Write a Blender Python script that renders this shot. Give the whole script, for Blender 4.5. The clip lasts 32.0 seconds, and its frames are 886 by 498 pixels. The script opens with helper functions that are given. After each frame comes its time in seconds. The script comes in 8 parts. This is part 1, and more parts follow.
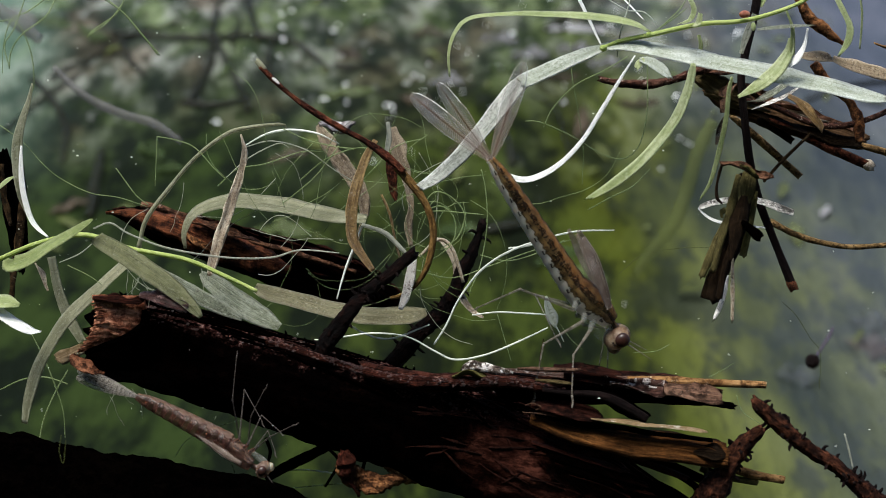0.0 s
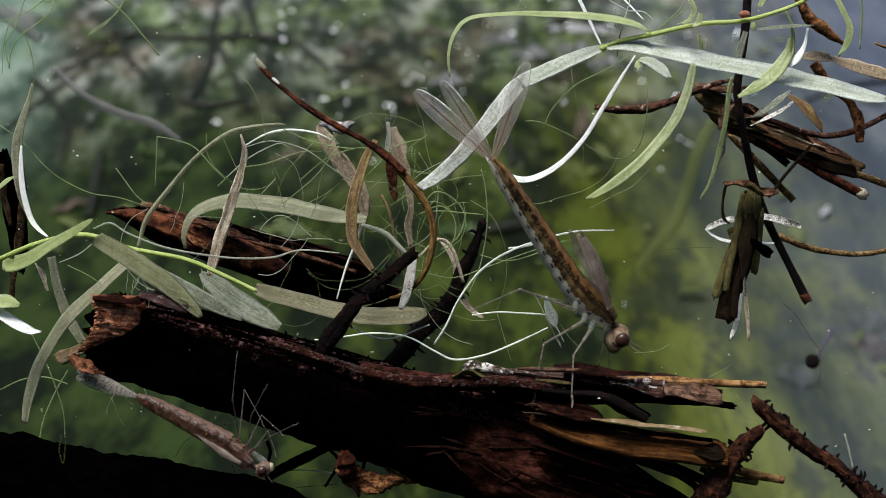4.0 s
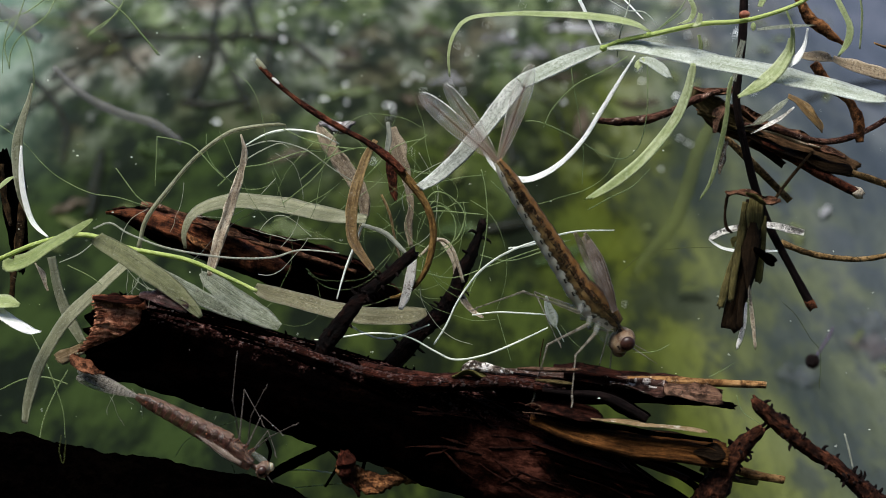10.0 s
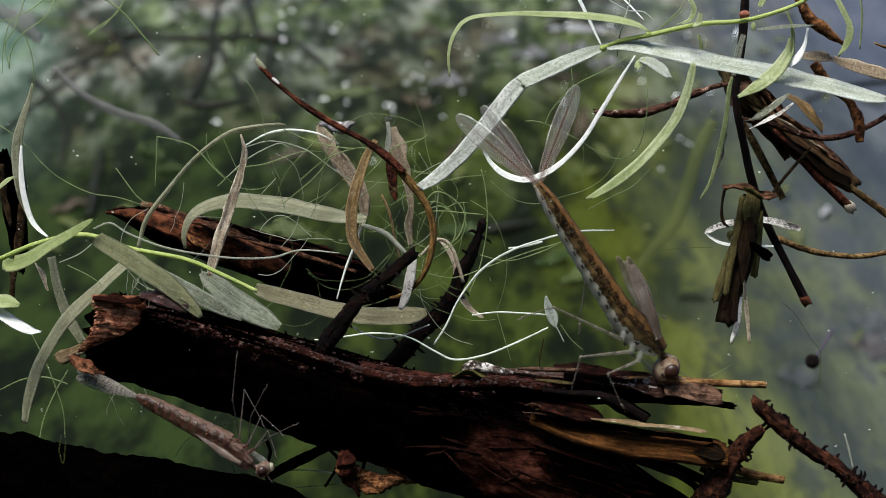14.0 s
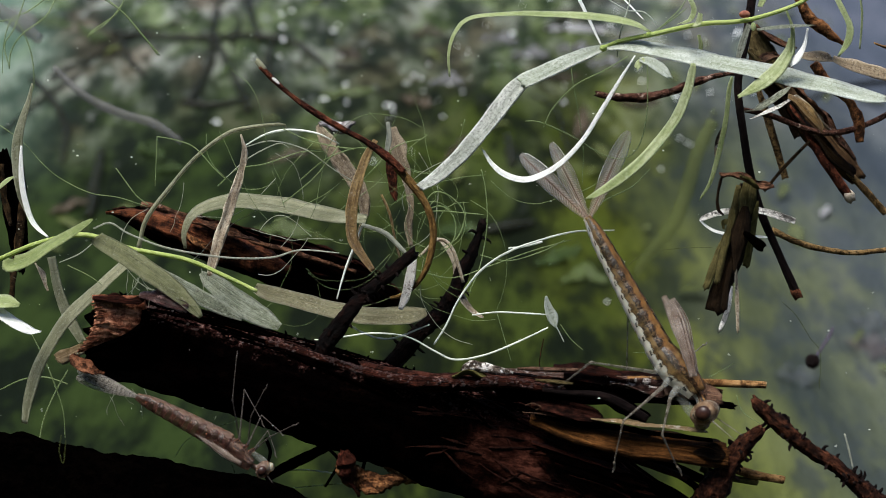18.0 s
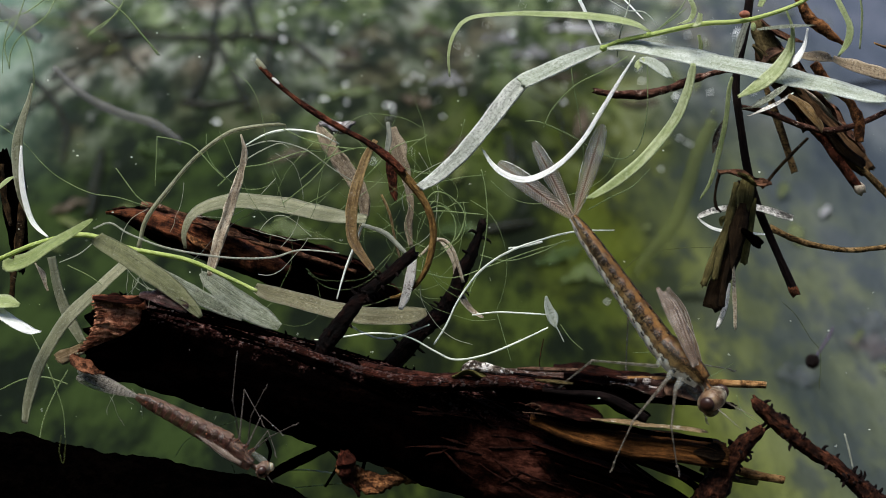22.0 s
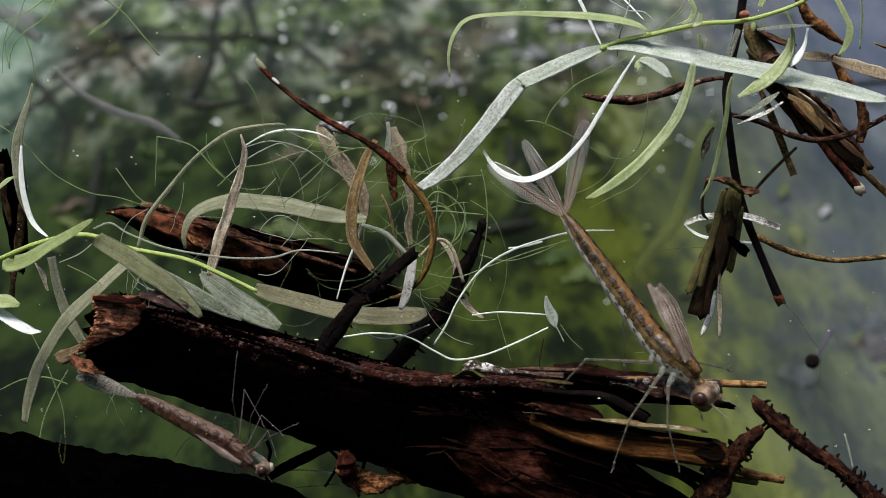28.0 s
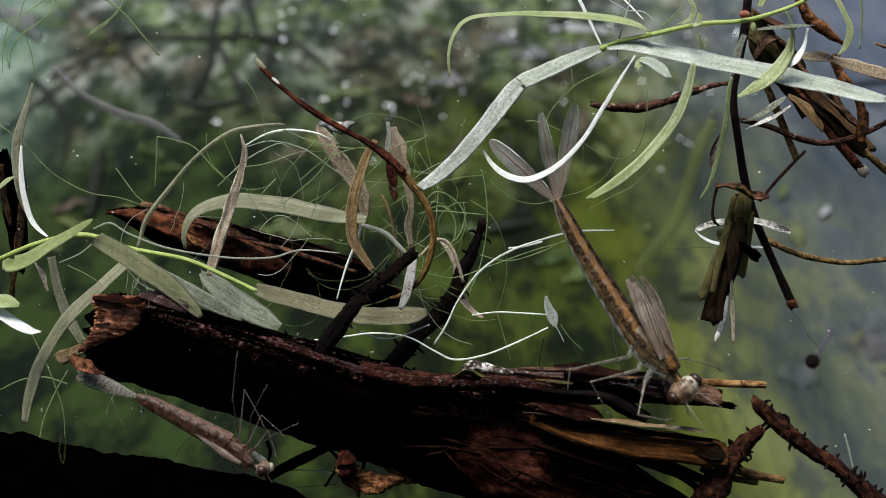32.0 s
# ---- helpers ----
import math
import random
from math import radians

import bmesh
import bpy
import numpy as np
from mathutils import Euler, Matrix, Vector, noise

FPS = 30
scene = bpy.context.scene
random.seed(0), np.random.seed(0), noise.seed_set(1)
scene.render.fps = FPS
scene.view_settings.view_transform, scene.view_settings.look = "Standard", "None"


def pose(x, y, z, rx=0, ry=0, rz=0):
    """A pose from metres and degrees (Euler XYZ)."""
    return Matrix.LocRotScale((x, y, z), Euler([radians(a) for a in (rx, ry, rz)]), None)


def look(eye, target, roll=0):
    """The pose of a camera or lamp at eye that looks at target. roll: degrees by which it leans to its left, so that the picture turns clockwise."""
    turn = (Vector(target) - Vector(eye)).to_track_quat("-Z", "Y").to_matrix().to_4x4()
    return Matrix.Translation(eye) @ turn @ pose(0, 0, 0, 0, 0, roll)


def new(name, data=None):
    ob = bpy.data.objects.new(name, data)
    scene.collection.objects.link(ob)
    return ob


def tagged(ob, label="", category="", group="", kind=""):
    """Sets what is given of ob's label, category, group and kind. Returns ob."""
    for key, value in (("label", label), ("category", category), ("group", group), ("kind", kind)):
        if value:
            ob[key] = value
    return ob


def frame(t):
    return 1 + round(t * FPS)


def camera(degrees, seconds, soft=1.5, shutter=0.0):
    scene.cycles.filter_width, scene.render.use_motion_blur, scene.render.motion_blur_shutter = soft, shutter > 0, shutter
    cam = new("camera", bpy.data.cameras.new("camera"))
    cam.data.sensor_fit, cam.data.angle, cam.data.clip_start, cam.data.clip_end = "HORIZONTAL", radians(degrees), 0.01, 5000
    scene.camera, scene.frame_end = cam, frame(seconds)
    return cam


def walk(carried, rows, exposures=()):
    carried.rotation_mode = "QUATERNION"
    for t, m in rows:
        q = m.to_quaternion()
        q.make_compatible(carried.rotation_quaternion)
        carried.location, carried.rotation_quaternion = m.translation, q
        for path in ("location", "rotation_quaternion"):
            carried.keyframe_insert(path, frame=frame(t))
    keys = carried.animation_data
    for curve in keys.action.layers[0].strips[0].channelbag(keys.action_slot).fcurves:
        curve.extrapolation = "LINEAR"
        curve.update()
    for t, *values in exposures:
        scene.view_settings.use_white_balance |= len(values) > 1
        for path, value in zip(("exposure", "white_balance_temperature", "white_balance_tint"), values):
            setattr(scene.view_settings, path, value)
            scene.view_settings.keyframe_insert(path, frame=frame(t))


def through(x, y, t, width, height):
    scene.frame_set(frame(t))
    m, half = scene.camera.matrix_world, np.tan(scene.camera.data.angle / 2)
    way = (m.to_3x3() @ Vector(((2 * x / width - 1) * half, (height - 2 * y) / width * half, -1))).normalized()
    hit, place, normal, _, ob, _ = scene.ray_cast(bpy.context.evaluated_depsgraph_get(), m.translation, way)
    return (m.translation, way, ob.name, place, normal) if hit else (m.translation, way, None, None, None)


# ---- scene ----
# A pond tank seen close up: sunken wood, water plants, two damselfly nymphs.
# All plan numbers are in millimetres; MM turns them into metres.
MM = 0.001

# ---- camera: stands still in front of the wood ----
cam = camera(40, 32.0, 0.8)
EYE = look((0, -0.0962, 0), (0, 0, 0))
walk(cam, [(0.0, EYE), (32.0, EYE)], [(0.0, 1.10), (16.0, 1.10), (20.0, 1.07), (24.5, 1.01), (28.0, 1.07), (32.0, 1.07)])
cam.data.dof.use_dof = True
cam.data.dof.focus_distance = 0.100
cam.data.dof.aperture_fstop = 46

# ---- daylight from above and behind ----
world = bpy.data.worlds.new("daylight")
scene.world = world
world.use_nodes = True
wn = world.node_tree.nodes
sky = wn.new("ShaderNodeTexSky")
sky.sky_type, sky.sun_disc = "NISHITA", False
sky.sun_elevation, sky.sun_rotation = radians(61.6), radians(207.5)
wn["Background"].inputs["Strength"].default_value = 0.08
world.node_tree.links.new(sky.outputs["Color"], wn["Background"].inputs["Color"])

sun = new("sun", bpy.data.lights.new("sun", "SUN"))
sun.data.energy, sun.data.angle, sun.data.color = 5.0, radians(28), (1.0, 0.975, 0.93)
sun.matrix_world = look((-0.25, -0.48, 1.0), (0, 0, 0))


# ---- materials ----
class Nodes:
    """A small helper to wire one material."""

    def __init__(self, name):
        self.m = bpy.data.materials.new(name)
        self.m.use_nodes = True
        self.t = self.m.node_tree
        self.t.nodes.clear()
        self.out = self.t.nodes.new("ShaderNodeOutputMaterial")
        self.co = self.t.nodes.new("ShaderNodeTexCoord")

    def put(self, kind, **values):
        n = self.t.nodes.new(kind)
        for key, v in values.items():
            if key in n.inputs:
                n.inputs[key].default_value = v
        return n

    def wire(self, a, b):
        self.t.links.new(a, b)

    def scaled(self, source, scale):
        n = self.put("ShaderNodeMapping")
        n.inputs["Scale"].default_value = scale
        self.wire(self.co.outputs[source], n.inputs["Vector"])
        return n.outputs["Vector"]

    def noise(self, vec, scale, detail=4, rough=0.6):
        n = self.put("ShaderNodeTexNoise")
        n.inputs["Scale"].default_value = scale
        n.inputs["Detail"].default_value = detail
        n.inputs["Roughness"].default_value = rough
        self.wire(vec, n.inputs["Vector"])
        return n.outputs["Fac"]

    def ramp(self, fac, stops):
        n = self.put("ShaderNodeValToRGB")
        el = n.color_ramp.elements
        while len(el) < len(stops):
            el.new(0.5)
        for e, (p, c) in zip(el, stops):
            e.position, e.color = p, (*c, 1)
        self.wire(fac, n.inputs["Fac"])
        return n.outputs["Color"]

    def grey(self, fac, lo, hi, a=0.0, b=1.0):
        n = self.put("ShaderNodeMapRange")
        n.clamp = True
        for key, v in (("From Min", lo), ("From Max", hi), ("To Min", a), ("To Max", b)):
            n.inputs[key].default_value = v
        self.wire(fac, n.inputs["Value"])
        return n.outputs["Result"]

    def mix(self, fac, a, b, blend="MIX"):
        n = self.put("ShaderNodeMix")
        n.data_type, n.blend_type = "RGBA", blend
        for sock, v in ((n.inputs["Factor"], fac), (n.inputs[6], a), (n.inputs[7], b)):
            if isinstance(v, (int, float)):
                sock.default_value = v
            elif isinstance(v, tuple):
                sock.default_value = (*v, 1)
            else:
                self.wire(v, sock)
        return n.outputs[2]

    def bump(self, height, strength, dist):
        n = self.put("ShaderNodeBump")
        n.inputs["Strength"].default_value, n.inputs["Distance"].default_value = strength, dist
        self.wire(height, n.inputs["Height"])
        return n.outputs["Normal"]

    def surface(self, color, rough=0.5, normal=None, spec=0.5, see=0.0, glow_through=0.0, coat=0.0, deep=0.0):
        """Principled, partly light-passing (translucent) and partly clear."""
        p = self.put("ShaderNodeBsdfPrincipled")
        p.inputs["Specular IOR Level"].default_value = spec
        p.inputs["Coat Weight"].default_value = coat
        p.inputs["Subsurface Weight"].default_value = deep
        p.inputs["Subsurface Radius"].default_value = (1.0, 0.8, 0.6)
        p.inputs["Subsurface Scale"].default_value = 0.0012
        p.inputs["Coat Roughness"].default_value = 0.15
        if isinstance(color, tuple):
            p.inputs["Base Color"].default_value = (*color, 1)
        else:
            self.wire(color, p.inputs["Base Color"])
        if isinstance(rough, float):
            p.inputs["Roughness"].default_value = rough
        else:
            self.wire(rough, p.inputs["Roughness"])
        if normal:
            self.wire(normal, p.inputs["Normal"])
        last = p.outputs[0]
        if glow_through:
            tr = self.put("ShaderNodeBsdfTranslucent")
            if isinstance(color, tuple):
                tr.inputs["Color"].default_value = (*color, 1)
            else:
                self.wire(color, tr.inputs["Color"])
            mx = self.put("ShaderNodeMixShader")
            mx.inputs["Fac"].default_value = glow_through
            self.wire(last, mx.inputs[1])
            self.wire(tr.outputs[0], mx.inputs[2])
            last = mx.outputs[0]
        if not isinstance(see, float) or see > 0:
            cl = self.put("ShaderNodeBsdfTransparent")
            mx = self.put("ShaderNodeMixShader")
            if isinstance(see, float):
                mx.inputs["Fac"].default_value = see
            else:
                self.wire(see, mx.inputs["Fac"])
            self.wire(last, mx.inputs[1])
            self.wire(cl.outputs[0], mx.inputs[2])
            last = mx.outputs[0]
        self.wire(last, self.out.inputs["Surface"])
        return self.m


def margin(n):
    """0 along the middle of a blade to 0.5 at its rims."""
    sep = n.put("ShaderNodeSeparateXYZ")
    n.wire(n.co.outputs["UV"], sep.inputs[0])
    off = n.put("ShaderNodeMath")
    off.operation = "SUBTRACT"
    off.inputs[1].default_value = 0.5
    n.wire(sep.outputs[0], off.inputs[0])
    mid = n.put("ShaderNodeMath")
    mid.operation = "ABSOLUTE"
    n.wire(off.outputs[0], mid.inputs[0])
    return mid.outputs[0]


def leaf_material(name, dark, mid, pale, see=0.08, through=0.45, blotch=1.1, spots=None):
    """A thin blade: fine veins along it, cloudy patches, silt specks, a paler rim."""
    n = Nodes(name)
    pos = n.co.outputs["Object"]
    veins = n.noise(n.scaled("UV", (60, 0.13, 1)), 1.0, 4, 0.7)
    cloud = n.noise(pos, 230, 5, 0.7)
    lane = n.noise(n.scaled("UV", (3.2, 0.16, 1)), 1.0, 4, 0.6)
    fine = n.noise(pos, 5200, 4, 0.75)
    silt = n.noise(pos, 4800, 3, 0.7)
    base = n.ramp(cloud, [(0.34, dark), (0.50, mid), (0.66, pale)])
    base = n.mix(n.grey(lane, 0.46, 0.60, 0.0, 0.8), base, tuple(v * 0.8 + w * 0.2 for v, w in zip(dark, mid)))
    base = n.mix(n.grey(margin(n), 0.20, 0.44, 0.0, 0.45), base, pale)
    base = n.mix(n.grey(veins, 0.42, 0.60, 0.0, 0.5), base, pale)
    base = n.mix(n.grey(veins, 0.44, 0.32, 0.0, 0.55), base, dark)
    base = n.mix(n.grey(fine, 0.49, 0.64, 0.0, blotch * 0.38), base, tuple(v * 0.75 for v in dark))
    base = n.mix(n.grey(silt, 0.58, 0.67, 0.0, 0.4), base, tuple(min(0.9, 0.3 + v * 0.9) for v in pale))
    base = n.mix(n.grey(margin(n), 0.45, 0.49, 0.0, 0.55), base, tuple(min(0.9, 0.1 + v) for v in pale))
    if spots:
        base = n.mix(n.grey(n.noise(n.scaled("UV", (6, 0.5, 1)), 1.3, 7, 0.75), 0.54, 0.66, 0.0, 0.85), base, spots)
    hide = n.grey(veins, 0.35, 0.7, see * 1.6, see * 0.5)
    return n.surface(base, 0.34, n.bump(veins, 0.6, 0.0003), 0.32, hide if see else 0.0, through)


def bark_material(name, dark, mid, warm, pale, pale_from=0.62, stretch=(16, 0.16, 1), rough=0.6, spec=0.03, bare=None, pit=0.9, lit_crust=None):
    """Wet, rotting bark: fibres along it, warm torn patches, fine pits, pale crust; the upper side can be painted as
    top-lit crust.
    """
    n = Nodes(name)
    pos = n.co.outputs["Object"]
    fibre = n.noise(n.scaled("UV", stretch), 1.6, 8, 0.7)
    big = n.noise(pos, 160, 6, 0.7)
    fine = n.noise(pos, 4200, 4, 0.7)
    pits = n.noise(pos, 1300, 5, 0.75)
    crust = n.noise(pos, 900, 8, 0.85)
    base = n.ramp(fibre, [(0.34, dark), (0.50, mid), (0.66, warm)])
    base = n.mix(n.grey(big, 0.50, 0.62, 0.0, 0.78 * pit), base, warm)
    base = n.mix(n.grey(pits, 0.54, 0.44, 0.0, pit), base, dark)
    base = n.mix(n.grey(fine, 0.50, 0.64, 0.0, 0.6), base, mid)
    base = n.mix(n.grey(crust, pale_from, pale_from + 0.05, 0.0, 0.85), base, pale)
    if bare:
        at, size, colours = bare
        gap = n.put("ShaderNodeVectorMath")
        gap.operation = "SUBTRACT"
        gap.inputs[1].default_value = at
        n.wire(pos, gap.inputs[0])
        wide = n.put("ShaderNodeVectorMath")
        wide.operation = "MULTIPLY"
        wide.inputs[1].default_value = size
        n.wire(gap.outputs[0], wide.inputs[0])
        far = n.put("ShaderNodeVectorMath")
        far.operation = "LENGTH"
        n.wire(wide.outputs[0], far.inputs[0])
        edge = n.mix(0.45, far.outputs["Value"], n.noise(pos, 330, 6, 0.75))
        wood = n.ramp(n.mix(0.45, fibre, n.noise(pos, 700, 6, 0.75)), [(0.40, colours[0]), (0.50, colours[1]), (0.60, colours[2])])
        base = n.mix(n.grey(edge, 0.86, 0.62), base, wood)
    # Crust on the upper side, with light from above painted into its paler colours.
    if lit_crust:
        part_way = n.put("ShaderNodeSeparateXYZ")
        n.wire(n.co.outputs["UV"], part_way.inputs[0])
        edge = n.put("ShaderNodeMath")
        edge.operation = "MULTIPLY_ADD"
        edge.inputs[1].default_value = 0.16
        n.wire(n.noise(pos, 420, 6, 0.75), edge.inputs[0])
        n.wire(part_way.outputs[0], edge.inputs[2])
        rind = n.ramp(n.noise(pos, 2100, 5, 0.75), [(0.42, dark), (0.49, lit_crust[0]), (0.56, lit_crust[1]), (0.64, lit_crust[2])])
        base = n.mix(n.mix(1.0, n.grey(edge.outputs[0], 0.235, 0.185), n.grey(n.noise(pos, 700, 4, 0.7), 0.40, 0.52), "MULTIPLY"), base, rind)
    high = n.mix(0.5, fibre, pits)
    return n.surface(base, n.grey(fine, 0.3, 0.7, rough - 0.15, rough + 0.25), n.bump(high, 1.0, 0.0008), spec)


M = {}
# Near-black colours of the log barks also paint in the shade on their fronts.
M["bark"] = bark_material("shade_dark_bark", (0.0002, 0.0001, 0.0001), (0.0006, 0.0003, 0.0003), (0.0030, 0.0010, 0.0007), (0.04, 0.022, 0.018), 0.68, spec=0.0)
M["log_bark"] = bark_material("log_bark", (0.0002, 0.0001, 0.0001), (0.0005, 0.0003, 0.0003), (0.0018, 0.0007, 0.0005), (0.02, 0.011, 0.009), 0.68, spec=0.0, bare=((0.0385, 0, -0.0100), (125, 0, 200), ((0.0014, 0.0007, 0.0005), (0.018, 0.0060, 0.0042), (0.072, 0.0250, 0.0165))), lit_crust=((0.009, 0.0034, 0.003), (0.038, 0.0155, 0.013), (0.17, 0.105, 0.095)))
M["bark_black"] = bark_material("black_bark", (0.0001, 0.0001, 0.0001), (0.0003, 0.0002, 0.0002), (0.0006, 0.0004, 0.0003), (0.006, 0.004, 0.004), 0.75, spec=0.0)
M["bark_red"] = bark_material("red_rotten_wood", (0.012, 0.005, 0.003), (0.070, 0.024, 0.012), (0.20, 0.075, 0.035), (0.55, 0.40, 0.30), 0.64)
M["root"] = bark_material("root_skin", (0.003, 0.0013, 0.001), (0.014, 0.005, 0.003), (0.085, 0.030, 0.015), (0.34, 0.22, 0.16), 0.66, (7, 0.5, 1))
M["rust"] = bark_material("rust_twig", (0.014, 0.006, 0.003), (0.14, 0.058, 0.024), (0.36, 0.17, 0.070), (0.55, 0.45, 0.33), 0.60, (5, 0.8, 1))
M["wine"] = bark_material("wine_red_wood", (0.0008, 0.0004, 0.0003), (0.017, 0.0046, 0.0029), (0.0714, 0.0189, 0.0104), (0.12, 0.065, 0.05), 0.70, (14, 0.12, 1), pit=0.5)
M["pink_crust"] = bark_material("pink_crust", (0.008, 0.003, 0.0025), (0.060, 0.022, 0.016), (0.22, 0.11, 0.085), (0.58, 0.46, 0.42), 0.58)
M["mottled"] = bark_material("mottled_husk", (0.014, 0.010, 0.007), (0.12, 0.080, 0.052), (0.36, 0.27, 0.19), (0.68, 0.62, 0.54), 0.56, (5, 0.9, 1))
M["olive_husk"] = bark_material("olive_husk", (0.010, 0.008, 0.003), (0.080, 0.066, 0.024), (0.20, 0.175, 0.070), (0.38, 0.34, 0.20), 0.66, (12, 0.12, 1), pit=0.35)
M["dark_husk"] = bark_material("dark_husk", (0.0012, 0.0008, 0.0006), (0.006, 0.0036, 0.002), (0.034, 0.020, 0.009), (0.20, 0.15, 0.10), 0.70, (12, 0.12, 1), pit=0.35)
M["splint"] = bark_material("tan_splinter", (0.05, 0.022, 0.008), (0.24, 0.12, 0.045), (0.42, 0.25, 0.11), (0.60, 0.48, 0.34), 0.60)
M["red_stem"] = bark_material("red_brown_stem", (0.005, 0.002, 0.0015), (0.050, 0.014, 0.008), (0.17, 0.055, 0.028), (0.55, 0.42, 0.32), 0.62, (5, 0.9, 1))
M["sheath"] = bark_material("plant_sheath", (0.006, 0.004, 0.002), (0.034, 0.020, 0.009), (0.11, 0.065, 0.028), (0.45, 0.36, 0.26), 0.62)
M["green_sheath"] = bark_material("green_sheath", (0.012, 0.010, 0.004), (0.075, 0.068, 0.022), (0.18, 0.16, 0.055), (0.32, 0.30, 0.16), 0.66, (12, 0.12, 1), pit=0.35)
M["black_stem"] = bark_material("black_stem", (0.003, 0.002, 0.002), (0.006, 0.004, 0.004), (0.014, 0.008, 0.007), (0.22, 0.19, 0.18), 0.68)
M["crust"] = bark_material("grey_crust", (0.006, 0.003, 0.0025), (0.045, 0.020, 0.015), (0.13, 0.075, 0.06), (0.62, 0.57, 0.54), 0.54)
M["torn"] = bark_material("torn_red_fibre", (0.07, 0.020, 0.011), (0.26, 0.095, 0.050), (0.52, 0.26, 0.16), (0.68, 0.52, 0.44), 0.62, (30, 0.10, 1))
M["wine_crust"] = bark_material("maroon_crust", (0.004, 0.0015, 0.0012), (0.030, 0.010, 0.008), (0.095, 0.040, 0.034), (0.34, 0.22, 0.20), 0.57, (14, 0.4, 1), 0.36, 0.35, pit=0.5)
M["lip_wood"] = bark_material("pitted_lip_wood", (0.006, 0.003, 0.002), (0.12, 0.045, 0.022), (0.30, 0.135, 0.075), (0.42, 0.28, 0.20), 0.64, (4, 0.7, 1))
M["amber_bark"] = bark_material("amber_sheath", (0.006, 0.003, 0.001), (0.0520, 0.0205, 0.0058), (0.1650, 0.0700, 0.0200), (0.20, 0.14, 0.06), 0.68, (9, 0.20, 1), pit=0.35)
M["dull_bark"] = bark_material("dull_red_bark", (0.0015, 0.0007, 0.0006), (0.0192, 0.0063, 0.0043), (0.064, 0.0196, 0.0123), (0.09, 0.045, 0.033), 0.72, (22, 0.10, 1))
M["bundle_husk"] = bark_material("brown_stem_husk", (0.006, 0.0032, 0.0016), (0.055, 0.030, 0.015), (0.150, 0.090, 0.046), (0.42, 0.34, 0.25), 0.64, (16, 0.10, 1), pit=0.35)
M["olive_pith"] = bark_material("olive_pith", (0.010, 0.007, 0.003), (0.070, 0.052, 0.022), (0.17, 0.130, 0.060), (0.36, 0.30, 0.18), 0.64, (10, 0.2, 1), pit=0.35)
M["dotted_twig"] = bark_material("dotted_tan_twig", (0.010, 0.006, 0.003), (0.19, 0.115, 0.045), (0.34, 0.22, 0.10), (0.50, 0.40, 0.26), 0.62, (3, 1.2, 1))
M["black_white"] = bark_material("white_black_speck", (0.006, 0.005, 0.004), (0.50, 0.48, 0.44), (0.74, 0.72, 0.68), (0.82, 0.80, 0.77), 0.50, (4, 0.8, 1))
M["pale_sheen"] = bark_material("pale_wet_splinter", (0.10, 0.066, 0.03), (0.24, 0.165, 0.085), (0.42, 0.33, 0.21), (0.74, 0.69, 0.60), 0.57, (12, 0.14, 1), 0.45, 0.1, pit=0.35)
M["crust_brown"] = bark_material("brown_crumbly_flap", (0.010, 0.005, 0.003), (0.080, 0.036, 0.020), (0.20, 0.105, 0.065), (0.46, 0.34, 0.27), 0.60, (5, 0.8, 1))
M["slab_brown"] = bark_material("peeling_brown_bark", (0.014, 0.007, 0.005), (0.062, 0.028, 0.019), (0.175, 0.088, 0.062), (0.56, 0.48, 0.43), 0.575, (16, 0.14, 1), 0.34, 0.4, pit=0.5)
M["drift_wood"] = bark_material("mottled_drift_wood", (0.006, 0.0025, 0.0016), (0.070, 0.023, 0.011), (0.200, 0.070, 0.030), (0.40, 0.27, 0.18), 0.64, (10, 0.30, 1))
M["side_crust"] = bark_material("crusted_red_twig", (0.004, 0.002, 0.0015), (0.045, 0.018, 0.012), (0.14, 0.070, 0.050), (0.48, 0.38, 0.32), 0.58, (4, 0.9, 1))
M["husk_leaf"] = leaf_material("leaf_mottled_husk", (0.05, 0.028, 0.015), (0.20, 0.145, 0.085), (0.48, 0.40, 0.29), 0.06, 0.30, 2.0, (0.055, 0.022, 0.010))
M["gold_stalk"] = bark_material("yellow_brown_stalk", (0.020, 0.010, 0.004), (0.11, 0.060, 0.018), (0.24, 0.150, 0.055), (0.42, 0.32, 0.18), 0.64, (6, 0.4, 1), pit=0.5)
M["pink_twig"] = bark_material("reddish_crust_twig", (0.003, 0.0014, 0.001), (0.036, 0.012, 0.0083), (0.135, 0.048, 0.0345), (0.36, 0.22, 0.18), 0.58, (4, 0.5, 1))
M["flap_crust"] = bark_material("speckled_flap", (0.006, 0.004, 0.003), (0.060, 0.045, 0.036), (0.20, 0.165, 0.14), (0.80, 0.77, 0.74), 0.52, (4, 0.8, 1))
M["torn_tan"] = leaf_material("leaf_torn_tan", (0.085, 0.055, 0.028), (0.27, 0.20, 0.12), (0.52, 0.43, 0.30), 0.10, 0.35, 2.2, (0.10, 0.045, 0.018))
M["leaf_tan"] = leaf_material("leaf_tan_olive", (0.072, 0.066, 0.032), (0.155, 0.145, 0.078), (0.29, 0.275, 0.175), 0.12, 0.42, 1.6, (0.085, 0.055, 0.026))
M["rust_pit"] = bark_material("pitted_rust_twig", (0.006, 0.003, 0.002), (0.085, 0.034, 0.014), (0.26, 0.120, 0.045), (0.50, 0.38, 0.26), 0.62, (4, 0.9, 1))
